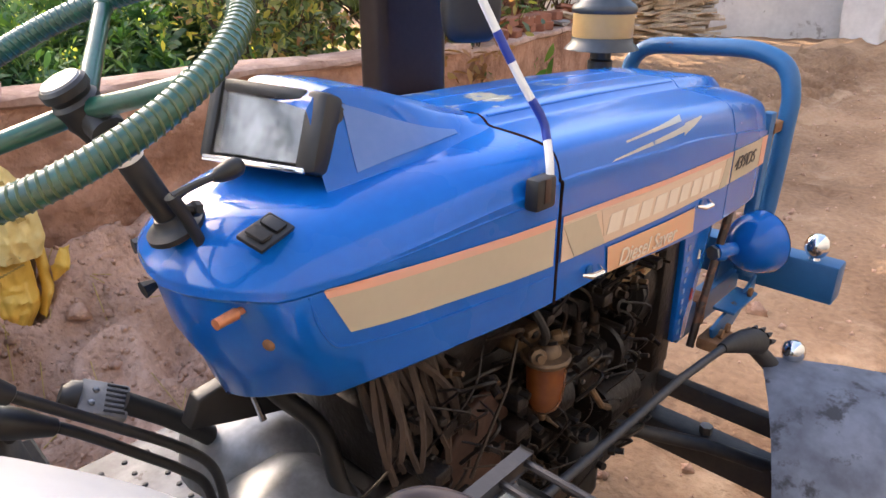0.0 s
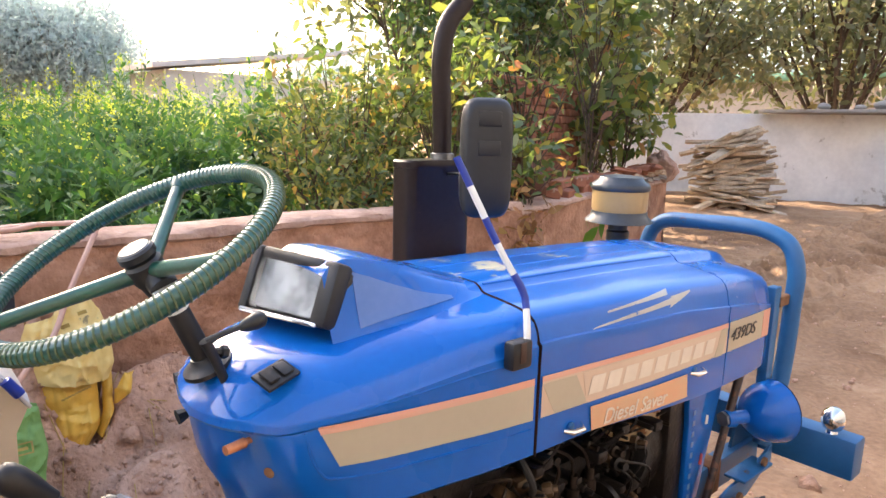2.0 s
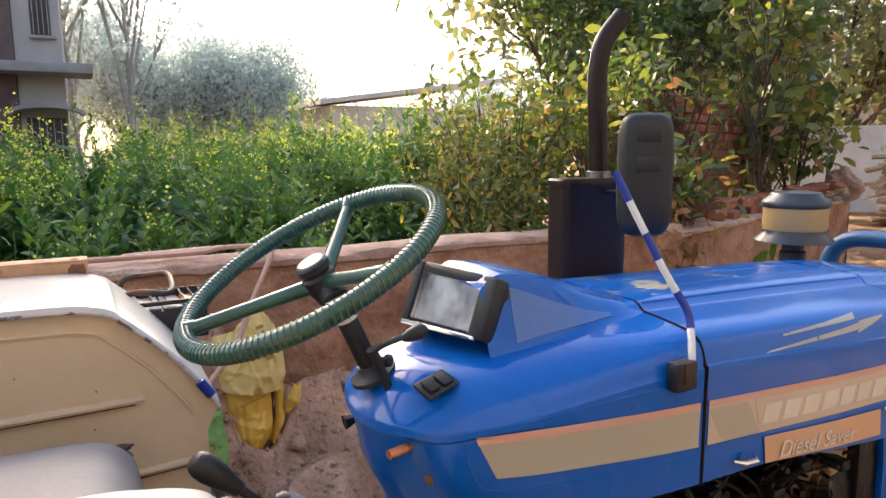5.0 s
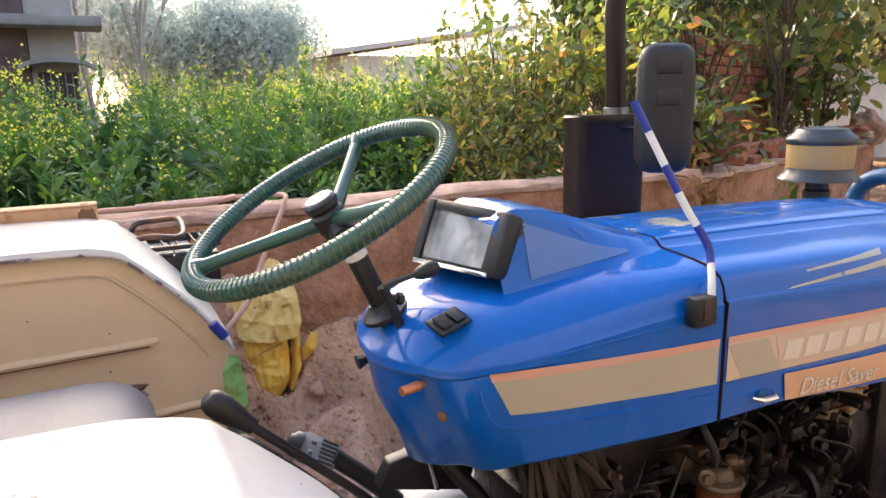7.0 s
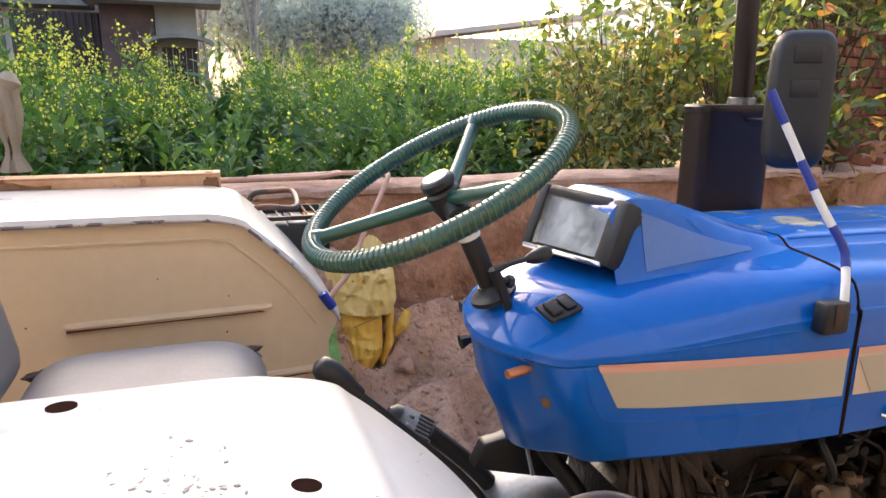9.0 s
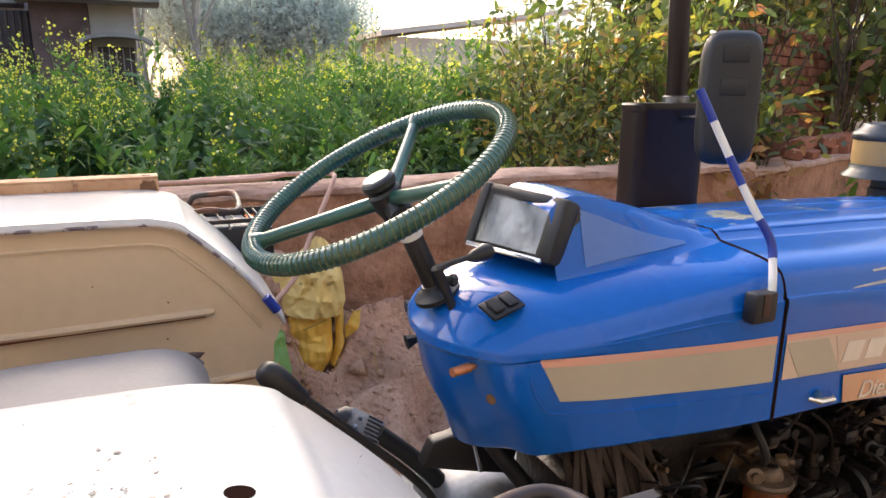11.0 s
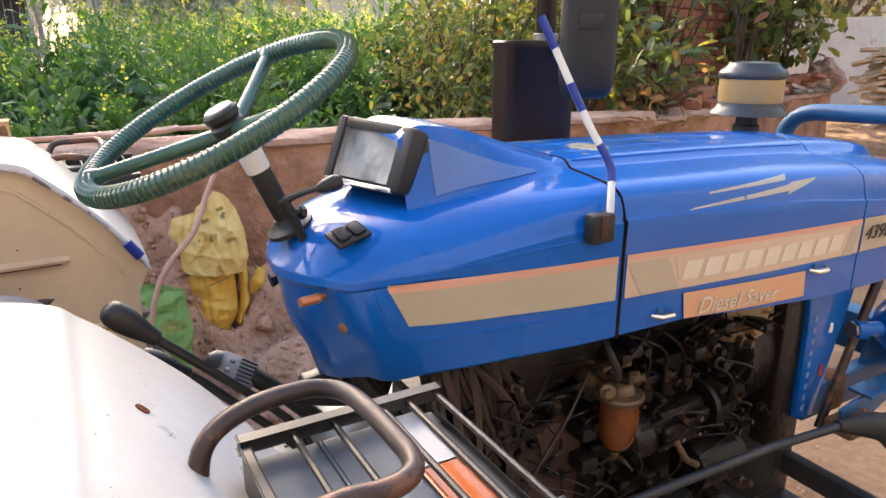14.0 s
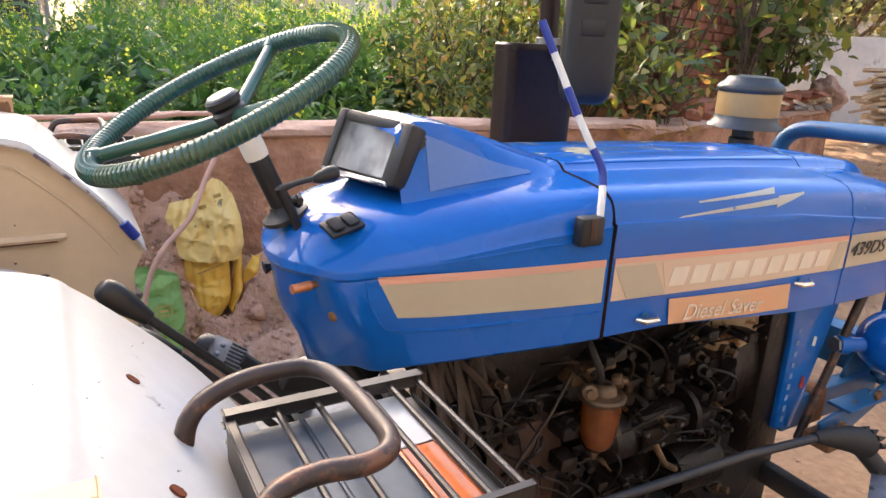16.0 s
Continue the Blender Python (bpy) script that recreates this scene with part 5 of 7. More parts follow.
def fender(sgn):
    inner, outer = 0.33, 0.71
    back_ = 0.0 if sgn < 0 else 0.032
    prof = [Vector((q.x - back_ * max(0.0, min(1.0, (q.x + 0.82) / 0.16)), q.y, q.z)) for q in PROFILE]
    across = [(inner + 0.004, -0.016), (inner, -0.01), (inner + 0.004, -0.002), (inner + 0.02, 0.002), (inner + 0.1, 0.004), (inner + 0.2, 0.004), (outer - 0.05, 0.0), (outer - 0.02, -0.012), (outer, -0.04), (outer + 0.004, -0.075)]
    skin = part("fender", thick(grid_mesh([[(q.x, sgn * y, q.z + dz) for y, dz in across] for q in prof]), 0.003), WHITE, tractor, "off-white rear fender with chipped paint and small rust holes")
    top = [(q.x, q.z - 0.012) for q in prof if q.x > -1.7]
    wall_pts = top + [(-0.535 - back_, 1.1), (-0.54 - back_, 0.82), (-0.75, 0.72), (-1.55, 0.72), (-1.72, 1.0)]
    part("inner_wall", plate(wall_pts, "y", sgn * (inner + 0.012), sgn * 0.004), CREAM, skin, "cream inner fender wall")
    crease = []
    for a, q, b in zip(prof, prof[1:], prof[2:]):
        way = (b - a).normalized()
        if q.x > -1.5:
            crease.append(Vector((q.x + 0.04 * way.z, sgn * (inner + 0.0115), q.z - 0.04 * way.x - 0.006)))
    crease = smooth_line(crease[::4] + [crease[-1]], 3)
    part("crease", tube(crease, 0.0035, 6), CREAM, skin)
    edge = [Vector((q.x, sgn * (inner + 0.001), q.z - 0.012)) for q in prof]
    part("rolled_edge", tube(edge, 0.0045 if sgn < 0 else 0.003, 8), CHIPPED if sgn > 0 else CREAM, skin, "chipped rolled edge")
    for x0, x1, z0, z1 in ((-0.985, -0.665, 1.172, 1.176), (-0.66 - back_, -0.553 - back_, 1.048, 1.052)):
        part("pressed_rib", tube([(x0, sgn * (inner + 0.012), z0), (x0 + 0.01, sgn * (inner + 0.009), z0), (x1 - 0.01, sgn * (inner + 0.009), z1), (x1, sgn * (inner + 0.012), z1)], [0.005, 0.007, 0.007, 0.005], 8), CREAM, skin)
        part("rib_rust", tube([(x0 + 0.003, sgn * (inner + 0.003), z0 - 0.006), (x0 + (x1 - x0) * 0.3, sgn * (inner + 0.003), z0 - 0.005), (x0 + (x1 - x0) * 0.96, sgn * (inner + 0.004), z1 - 0.006)], [0.0024, 0.001, 0.0012], 6), DARK_RUST, skin)
    for k in range(7):
        r_ = 0.0014 + 0.0011 * ((k * 0.37) % 1)
        part("rust_hole", lathe([(r_, 0), (r_ * 0.8, 0.0012)], (-1.1 + 0.076 * k * (1 + 0.2 * math.sin(k * 5)), sgn * (inner + 0.0095), 1.01 + 0.3 * ((k * 0.618) % 1) * 0.9), (0, -sgn, 0), 7), RUST, skin)
    return skin


near, far = fender(-1), fender(1)


def fender_z(x):
    return interp(x, sorted((q.x, q.z) for q in PROFILE))


def fender_tilt(x):
    return math.degrees(math.atan2(fender_z(x + 0.01) - fender_z(x - 0.01), 0.02))


for x, y, r, top in ((-0.847, -0.362, 0.0095, 0.0032), (-0.712, -0.489, 0.0085, 0.0044), (-0.632, -0.466, 0.0052, 0.0037), (-0.622, -0.578, 0.0052, 0.0032)):
    m = Matrix.Translation((x, y, fender_z(x))) @ pose(0, 0, 0, 0, -fender_tilt(x), 0)
    part("hole", turned(lathe([(r, -0.003), (r * 0.98, top), (r * 0.5, top)], (0, 0, 0), (0, 0, 1), 18, None, 0.8), m), HOLE if r > 0.006 else DARK_RUST, near, "dark bolt hole")
for sgn, parent in ((-1, near), (1, far)):
    if sgn > 0:
        part("blue_clip", tube([(-0.578, 0.326, 1.195), (-0.56, 0.326, 1.168)], 0.0088, 10), BLUE_BAND, parent, "blue rubber clip")
    # Lamp box with a barred guard.
    dx, dy = (0, 0) if sgn < 0 else (-0.07, 0.1)
    x0, x1, y0, y1, zt = -0.582 + dx, -0.442 + dx, 0.497 + dy, 0.642 + dy, 1.281
    lampbox = part("lamp_box", box(x0 + 0.004, x1 - 0.004, sgn * y0 + sgn * 0.004, sgn * y1 - sgn * 0.004, 1.2, 1.262, 0.004), BLACK, tractor, "barred fender lamp with grey, white and orange lenses")
    part("lens", box(x0 + 0.008, x0 + 0.048, sgn * (y0 + 0.008), sgn * (y1 - 0.008), 1.262, 1.268, 0.002), LENS_GREY, lampbox, "grey lens")
    part("lens", box(x0 + 0.051, x0 + 0.09, sgn * (y0 + 0.008), sgn * (y1 - 0.008), 1.262, 1.268, 0.002), LENS_GREY, lampbox, "grey lens")
    part("lens", box(x0 + 0.093, x1 - 0.022, sgn * (y0 + 0.008), sgn * (y0 + 0.066), 1.262, 1.27, 0.002), LENS_WHITE, lampbox, "white lens")
    part("lens", box(x0 + 0.093, x1 - 0.022, sgn * (y0 + 0.068), sgn * (y1 - 0.018), 1.262, 1.27, 0.002), LENS_ORANGE, lampbox, "orange lens")
    part("guard_edge", box(x0, x1, sgn * y0, sgn * (y0 + 0.006), 1.275, zt + 0.003, 0.0015), LAMP_STEEL, lampbox)
    part("guard_edge", box(x0, x1, sgn * (y1 - 0.003), sgn * y1, 1.225, zt + 0.002, 0.001), LAMP_STEEL, lampbox)
    part("guard_edge", box(x0, x0 + 0.005, sgn * (y0 + 0.0105), sgn * (y1 - 0.0035), 1.23, zt, 0.001), LAMP_STEEL, lampbox)
    for k, x in enumerate(v + dx for v in (-0.549, -0.522, -0.487, -0.468, -0.446)):
        part("guard_bar", tube([(x, sgn * (y0 + 0.006), zt - 0.002), (x, sgn * (y1 - 0.001), zt - 0.002)], 0.0024, 8), LAMP_STEEL, lampbox)
    for y in (y0 + 0.012, y1 - 0.012):
        part("mount_bolt", tube([(x0 - 0.03, sgn * y, 1.22), (x0 + 0.006, sgn * y, 1.23)], 0.006, 8), RUST, lampbox)
    rail_pts = [(-0.61, 0.514, 1.268), (-0.605, 0.512, 1.29), (-0.592, 0.506, 1.3), (-0.569, 0.499, 1.304), (-0.54, 0.492, 1.302), (-0.523, 0.494, 1.3), (-0.513, 0.508, 1.3), (-0.509, 0.535, 1.3), (-0.508, 0.57, 1.3), (-0.509, 0.59, 1.3), (-0.516, 0.603, 1.3), (-0.532, 0.607, 1.299), (-0.556, 0.604, 1.299), (-0.578, 0.608, 1.297), (-0.595, 0.619, 1.288), (-0.606, 0.624, 1.268)]
    part("hand_rail", tube(smooth_line([(x + dx, sgn * (y + dy), z + (0.0 if sgn < 0 else 0.2 * (y - 0.55) + 0.012)) for x, y, z in rail_pts], 5), 0.0062, 12), RUST_BLACK, tractor, "black rusting hand rail")
    tip = -0.655 if sgn < 0 else -0.73
    ya = 0.675 if sgn < 0 else 0.648
    ang = part("steel_angle", box(-1.5, tip, sgn * ya, sgn * (ya + 0.004), 1.343, 1.369, 0.0012), RUST_CREAM if sgn < 0 else RUST_ORANGE, tractor, "rusty cream steel angle on the fender")
    part("flange", box(-1.5, tip, sgn * ya, sgn * (ya + 0.052), 1.3695, 1.3735, 0.0012), RUST_CREAM if sgn < 0 else RUST_ORANGE, ang)
    part("bolt", lathe([(0.008, 0), (0.0075, 0.0008), (0.004, 0.001)], (tip - 0.022, sgn * (ya + 0.015), 1.3735), (0, 0, 1), 14), RUST if sgn > 0 else PEACH_DECAL, ang)
    if sgn > 0:
        for x0, x1, mat in ((-1.34, -1.04, RUST), (tip - 0.035, tip - 0.004, RUST)):
            line = [(x0 + (x1 - x0) * k / 24, 0.5 + 0.5 * math.sin(math.pi * k / 24) ** 0.4 + 0.35 * noise.noise(Vector((k * 0.45, x0, 0)))) for k in range(25)]
            rusty = grid_mesh([[(x, ya - 0.0006, 1.345 + (1.366 - 1.345) * v * max(0.25, min(1, f))) for v in (0, 0.5, 1)] for x, f in line])
            part("rust_patch", thick(rusty, 0.0004), mat, ang, "dark rusted stretch")
    part("angle_bracket", box(tip - 0.06, tip - 0.02, sgn * (ya + 0.005), sgn * (ya + 0.03), fender_z(tip - 0.05) - 0.005, 1.369, 0.002), RUST, ang)

# Chips and scuffs in the near fender's paint.
chip_rng = random.Random(17)
chips = bmesh.new()
for k in range(210):
    tight = k < 150
    x = chip_rng.gauss(-0.775, 0.024) if tight else chip_rng.uniform(-1.0, -0.6)
    y = chip_rng.gauss(-0.5, 0.022) if tight else chip_rng.uniform(-0.66, -0.36)
    size = abs(chip_rng.gauss(0, 0.0007)) + 0.0003
    m = Matrix.Translation((x, y, fender_z(x) + 0.0046)) @ pose(0, 0, 0, 0, -fender_tilt(x), chip_rng.uniform(0, 180))
    ring = []
    for j in range(9):
        a = 2 * math.pi * j / 9
        r_ = size * chip_rng.uniform(0.45, 1.2)
        ring.append(chips.verts.new(m @ Vector((1.7 * r_ * math.cos(a), r_ * math.sin(a), 0))))
    chips.faces.new(ring)
tagged(part("paint_wear", thick(chips, 0.0002), CHIP_GREY, near), "grey chips in the paint", kind="stuff")

# Seat.
def cushion_at(u, v):
    """A place on the cushion: u from back to front, v from right to left, both -1 to 1."""
    lift = (1 - abs(u) ** 7) * (1 - abs(v) ** 8)
    f = 1 + 0.06 * (1 - lift)
    return (-0.85 + 0.142 * u * f + 0.014 * (1 - lift) * u, 0.218 * v * f, 1.1 + 0.094 * lift ** 0.45 + 0.006 * math.cos(2.2 * v) * lift)


steps_ = [math.copysign(1 - (1 - abs(k) / 12) ** 1.8, k) for k in range(-12, 13)]
seat = part("seat", grid_mesh([[cushion_at(u, v) for v in steps_] for u in steps_]), GREY_VINYL, tractor, "grey vinyl tractor seat with torn corners")
part("seam_piping", tube([cushion_at(u, 0.93) for u in steps_[2:-2]], 0.004, 6), GREY_VINYL, seat)
for u0, v0, sz in ((0.9, 0.9, 0.016), (-0.93, 0.9, 0.02), (-0.84, 0.93, 0.013)):
    torn = bmesh.new()
    bmesh.ops.create_icosphere(torn, subdivisions=3, radius=sz)
    for v in torn.verts:
        v.co *= 1 + 0.5 * noise.noise(v.co * 60 + Vector((u0 * 9, v0, 0)))
        v.co = Vector((v.co.x * 1.0, v.co.y * 0.45, v.co.z * 0.3)) + Vector(cushion_at(u0, v0)) + Vector((0, 0, 0.0))
    part("torn_foam", torn, BROWN_PLATE, seat, "torn brown foam corner")
part("seat_pan", box(-1.0, -0.7, -0.225, 0.225, 1.075, 1.105, 0.008), BLACK, seat)
part("backrest", turned(box(-0.045, 0.045, -0.21, 0.21, 0.0, 0.3, 0.04, 4), Matrix.Translation((-1.045, 0, 1.15)) @ pose(0, 0, 0, 0, -10, 0)), GREY_VINYL, seat, "grey backrest")
part("seat_post", box(-0.92, -0.78, -0.1, 0.1, 0.86, 1.075, 0.01), BLACK, seat)


# ---- the place ----
def ground_z(x, y):
    """Height of the yard: a bank of soil against the wall, a rise towards the far end."""
    h = np.zeros_like(x)
    lump_ = np.clip((y - 1.15) / 0.3, 0, 1) * (y < 2.32)
    h += lump_ * (0.03 * np.sin(7.3 * x + 2 * y) * np.sin(6.1 * y + 1.3 * x) + 0.02 * np.sin(17 * x + 9 * y) * np.sin(19 * y - 5 * x))
    bank = np.clip((y - 1.2) / 0.8, 0, 1) ** 1.5 * 0.58 * (y < 2.32)
    along_ = np.clip((1.7 - x) / 1.2, 0.12, 1)
    h += bank * along_
    h += 0.36 * np.clip((-0.14 - x) / 0.16, 0, 1) * np.clip((y - 1.74) / 0.2, 0, 1) * np.clip((2.16 - y) / 0.06, 0, 1) * np.clip((x + 3) / 1.5, 0, 1)
    far_ = np.clip((np.hypot(x, y) - 4.0) / 8.0, 0, 1) * np.clip((x - 2.0) / 4.0, 0, 1)
    h += 0.45 * far_ * far_ * (3 - 2 * far_)
    h += 0.02 * np.sin(1.7 * x + 0.6 * y) * np.cos(1.3 * y - 0.4 * x) + 0.008 * np.sin(6.1 * x + 2.0) * np.sin(5.3 * y + 1.0)
    h += 0.45 * np.clip((y - 2.2) / 0.1, 0, 1) * np.clip((4.5 - x) / 1.0, 0, 1) * np.clip((30 - y) / 10, 0, 1)
    rough = np.clip((y - 1.0) / 0.6, 0, 1) * (y < 2.32) + far_
    h += rough * (0.018 * np.sin(13 * x + 3 * y) * np.sin(11 * y - 4 * x) + 0.012 * np.sin(29 * x - 7 * y) * np.sin(23 * y + 9 * x))
    waves = np.random.default_rng(77)
    lumps = np.zeros_like(x)
    for k in range(22):
        a, size = waves.uniform(0, 6.28), waves.uniform(0.14, 0.6)
        bend = 0.5 * np.sin((x * np.sin(a) - y * np.cos(a)) * 2.1 / size + waves.uniform(0, 6.28))
        lumps += size * np.sin((x * np.cos(a) + y * np.sin(a)) * 6.28 / size + bend * 2 + waves.uniform(0, 6.28))
    near_ = np.clip(1.6 - np.hypot(x - 3, y - 1) / 7, 0, 1)
    h += near_ * (0.009 + 0.034 * np.clip((y - 0.9) / 0.5, 0, 1) * (y < 2.32)) * (1.2 - np.abs(lumps)) * (y < 2.32)
    wx, wy = np.clip(1 - np.abs(x - 0.1) / 3, 0, 1), np.clip(1 - np.abs(y) / 1.0, 0, 1)
    return h * (1 - 0.7 * wx * wy * (y < 1.0))


def uneven(lo, hi, near_lo, near_hi, fine, coarse):
    a = np.linspace(near_lo, near_hi, fine)
    return np.concatenate([near_lo - (near_lo - lo) * np.linspace(1, 0, coarse, endpoint=False) ** 2.2, a, near_hi + (hi - near_hi) * np.linspace(0, 1, coarse + 1)[1:] ** 2.2])


gx, gy = uneven(-400, 400, -2, 10, 520, 40), uneven(-400, 400, -1.5, 4.5, 360, 40)
GX, GY = np.meshgrid(gx, gy)
GZ = ground_z(GX, GY)
nx, ny = len(gx), len(gy)
idx = np.arange(nx * ny).reshape(ny, nx)
quads = np.stack([idx[:-1, :-1], idx[:-1, 1:], idx[1:, 1:], idx[1:, :-1]], -1).reshape(-1, 4)
ground = fast_mesh("ground", np.stack([GX, GY, GZ], -1).reshape(-1, 3), quads, EARTH, None, True)
ground.data.materials.append(DRY_SOIL)
mid = np.stack([GX[:-1, :-1], GY[:-1, :-1]], -1).reshape(-1, 2)
edge_y = 0.95 + 0.1 * np.sin(3.1 * mid[:, 0]) + 0.06 * np.sin(9.7 * mid[:, 0] + 1) + 0.04 * np.sin(23 * mid[:, 0])
soil = ((mid[:, 1] > edge_y) & (mid[:, 1] < 2.1) & (mid[:, 0] < 2.2 + 0.5 * np.sin(5 * mid[:, 1]))).astype(np.int32)
ground.data.polygons.foreach_set("material_index", soil)
tagged(ground, "bare reddish brown yard earth with a bank of loose soil", "ground", kind="structure")


def at_ground(x, y):
    return float(ground_z(np.array([x]), np.array([y]))[0])


def rough_wall(name, a, b, z0, z1, depth, mat, label, seed, cap=None, lump=0.014):
    """A thick wall from a to b, its faces uneven, with a coping."""
    a, b = Vector((*a, 0)), Vector((*b, 0))
    d = (b - a).normalized()
    n = Vector((-d.y, d.x, 0))
    length = (b - a).length
    rows_ = []
    count, high = int(length / (0.035 if cap else 0.07)), 30 if cap else 16
    noise.seed_set(seed)
    for i in range(count + 1):
        p = a + d * (length * i / count)
        ring = []
        for j in range(high + 1):
            z = z0 + (z1 - z0) * j / high
            q = p - n * (lump * 1.6 * noise.noise(Vector((p.x * 2.2, z * 2.6, seed))) + lump * 0.9 * noise.noise(Vector((p.x * 9, z * 9, seed))) + lump * 0.5 * abs(noise.noise(Vector((p.x * 19, z * 23, seed)))))
            ring.append((q.x, q.y, z))
        top = z1 + 0.012 * noise.noise(Vector((p.x * 1.5, 3, seed)))
        ring[-1] = (ring[-1][0], ring[-1][1], top)
        q = p + n * depth
        ring += [(q.x, q.y, top), (q.x, q.y, z0)]
        rows_.append(ring)
    bm = grid_mesh(rows_)
    bmesh.ops.holes_fill(bm, edges=[e for e in bm.edges if e.is_boundary])
    wall = tagged(mesh_object(name, bm, mat), label, "wall", kind="structure")
    if cap:
        rows_ = []
        for i in range(count + 1):
            p = a + d * (length * i / count)
            w = lambda k: 0.012 * noise.noise(Vector((p.x * 3.1, k, seed))) + 0.008 * noise.noise(Vector((p.x * 11, k, seed))) - 0.02 * max(0.0, noise.noise(Vector((p.x * 2.3, k * 0.3, seed + 9))) - 0.25)
            top = z1 + 0.012 * noise.noise(Vector((p.x * 1.5, 3, seed)))
            f, g = p - n * (0.022 + w(1)), p + n * (depth + 0.02)
            rows_.append([(f.x + n.x * 0.02, f.y + n.y * 0.02, top - 0.004), (f.x, f.y, top + 0.008 + w(5)), (f.x, f.y, top + 0.03 + w(2)), (f.x + n.x * 0.014, f.y + n.y * 0.014, top + 0.042 + w(3)), ((f.x + g.x) / 2, (f.y + g.y) / 2, top + 0.046 + w(4)), (g.x, g.y, top + 0.04), (g.x, g.y, top)])
        part("coping", grid_mesh(rows_), cap, wall, "worn cement coping")
    return wall


rough_wall("wall_north", (-9.0, 2.03), (2.45, 2.03), -0.2, 1.085, 0.24, PLASTER, "low garden wall of crumbling reddish mud plaster", 3, COPING, 0.026)
rough_wall("wall_east", (2.46, 2.05), (6.1, 3.15), -0.1, 1.04, 0.24, PLASTER, "low mud wall carrying loose bricks", 5, COPING)
lime = rough_wall("wall_white", (10.0, 9.2), (12.6, 2.2), 0.0, 1.95, 0.25, LIME, "limewashed yard wall with stains", 7, None, 0.008)
part("slab", box(11.4, 12.8, 2.6, 4.6, 1.965, 2.02, 0.01), CONCRETE, lime, "concrete slab on the wall")
rough_wall("wall_back", (15.7, 0.7), (16.2, -4.0), 0.0, 1.9, 0.25, PLASTER, "plain mud wall closing the yard", 8, None)


# Unseen wall, added to cut sky light and reflections on the hood's side.
rough_wall("shade_wall_south", (17.0, -3.5), (-10.0, -3.5), -0.1, 6.4, 0.25, SHADE_WALL_GREY, "plain dark grey wall added unseen to dim the tractor's right side", 9, None)


# Sacks at the foot of the wall.
def cloth_patch(name, left, right, tops, mat, parent, seed, bulge=0.04, fold=0.012, pleat=0.0, lean=0.0, n=56, h=44, label=""):
    """A panel of crumpled cloth: left and right edges by share of height, a top line, folds and pleats."""
    noise.seed_set(seed)
    z0 = min(z for _, z in left)
    pick = random.Random(seed)
    x_mid, z_mid = (left[0][0] + right[0][0]) / 2, (left[0][1] + left[-1][1]) / 2
    creases = [(math.cos(a), math.sin(a), pick.uniform(-0.09, 0.09), pick.choice((-1, 1)) * pick.uniform(0.5, 1.0)) for a in (pick.uniform(0, 3.1) for _ in range(9))]
    rows_ = []
    for j in range(h + 1):
        v = j / h
        row = []
        for i in range(n + 1):
            u = i / n
            zl, zr = float(np.interp(v, (0, 1), (left[0][1], left[-1][1]))), float(np.interp(v, (0, 1), (right[0][1], right[-1][1])))
            xl = float(np.interp(zl, [q[1] for q in left], [q[0] for q in left]))
            xr = float(np.interp(zr, [q[1] for q in right], [q[0] for q in right]))
            x, z = xl + (xr - xl) * u, zl + (zr - zl) * u + v * float(np.interp(u, [q[0] for q in tops], [q[1] for q in tops]))
            p = Vector((x * 7, z * 6, seed))
            sharp = 1 - abs(noise.noise(Vector((x * 10 + z * 5, z * 9 - x * 4, seed + 3)))) * 2.8
            small = 1 - abs(noise.noise(Vector((x * 26 - z * 14, z * 22 + x * 9, seed + 7)))) * 2.6
            pl = math.sin(u * 34 + 5 * noise.noise(Vector((u * 3, v * 2, seed))) + 2.5 * v) * pleat * (0.35 + 0.65 * v)
            y = -bulge * (math.sin(math.pi * min(1, max(0, u))) ** 0.6) * (0.55 + 0.45 * math.sin(math.pi * (0.15 + 0.8 * v)))
            y += -fold * max(0.0, sharp) ** 2 - fold * 0.4 * max(0.0, small) ** 2 - 0.4 * fold * noise.noise(p) + pl
            for ca, sa, off, amp in creases:
                y += fold * 0.9 * amp * math.exp(-abs((x - x_mid) * ca + (z - z_mid) * sa - off) / 0.014)
            row.append((x + 0.4 * pl, y + lean * (z - z0), z))
        rows_.append(row)
    return part(name, thick(grid_mesh(rows_), -0.003), mat, parent, label)


yel = thing("yellow_sack", "crumpled yellow woven fertiliser sack leaning on the wall", "sack", (-0.2, 1.86, 0.34))
# The torn opening's shade is put into this cloth's dark brown.
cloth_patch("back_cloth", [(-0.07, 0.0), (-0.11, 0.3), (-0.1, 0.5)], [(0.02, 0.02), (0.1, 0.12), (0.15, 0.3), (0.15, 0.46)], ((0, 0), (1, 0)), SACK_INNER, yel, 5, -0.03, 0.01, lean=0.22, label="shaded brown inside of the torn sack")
cloth_patch("lower_cloth", [(-0.06, -0.02), (-0.09, 0.12), (-0.11, 0.33)], [(0.03, -0.02), (0.1, 0.08), (0.108, 0.18), (0.1, 0.31)], ((0, 0), (0.5, -0.02), (1, 0)), SACK_YELLOW, yel, 11, 0.07, 0.01, 0.003, 0.1)
cloth_patch("folded_top", [(-0.092, 0.29), (-0.098, 0.36), (-0.128, 0.45), (-0.11, 0.51)], [(0.14, 0.27), (0.165, 0.33), (0.16, 0.44), (0.135, 0.53)], ((0, 0), (0.3, 0.02), (0.66, 0.085), (0.8, 0.07), (1, 0)), SACK_PALE, yel, 29, 0.085, 0.013, 0.004, 0.2, label="pale folded mouth of the sack")
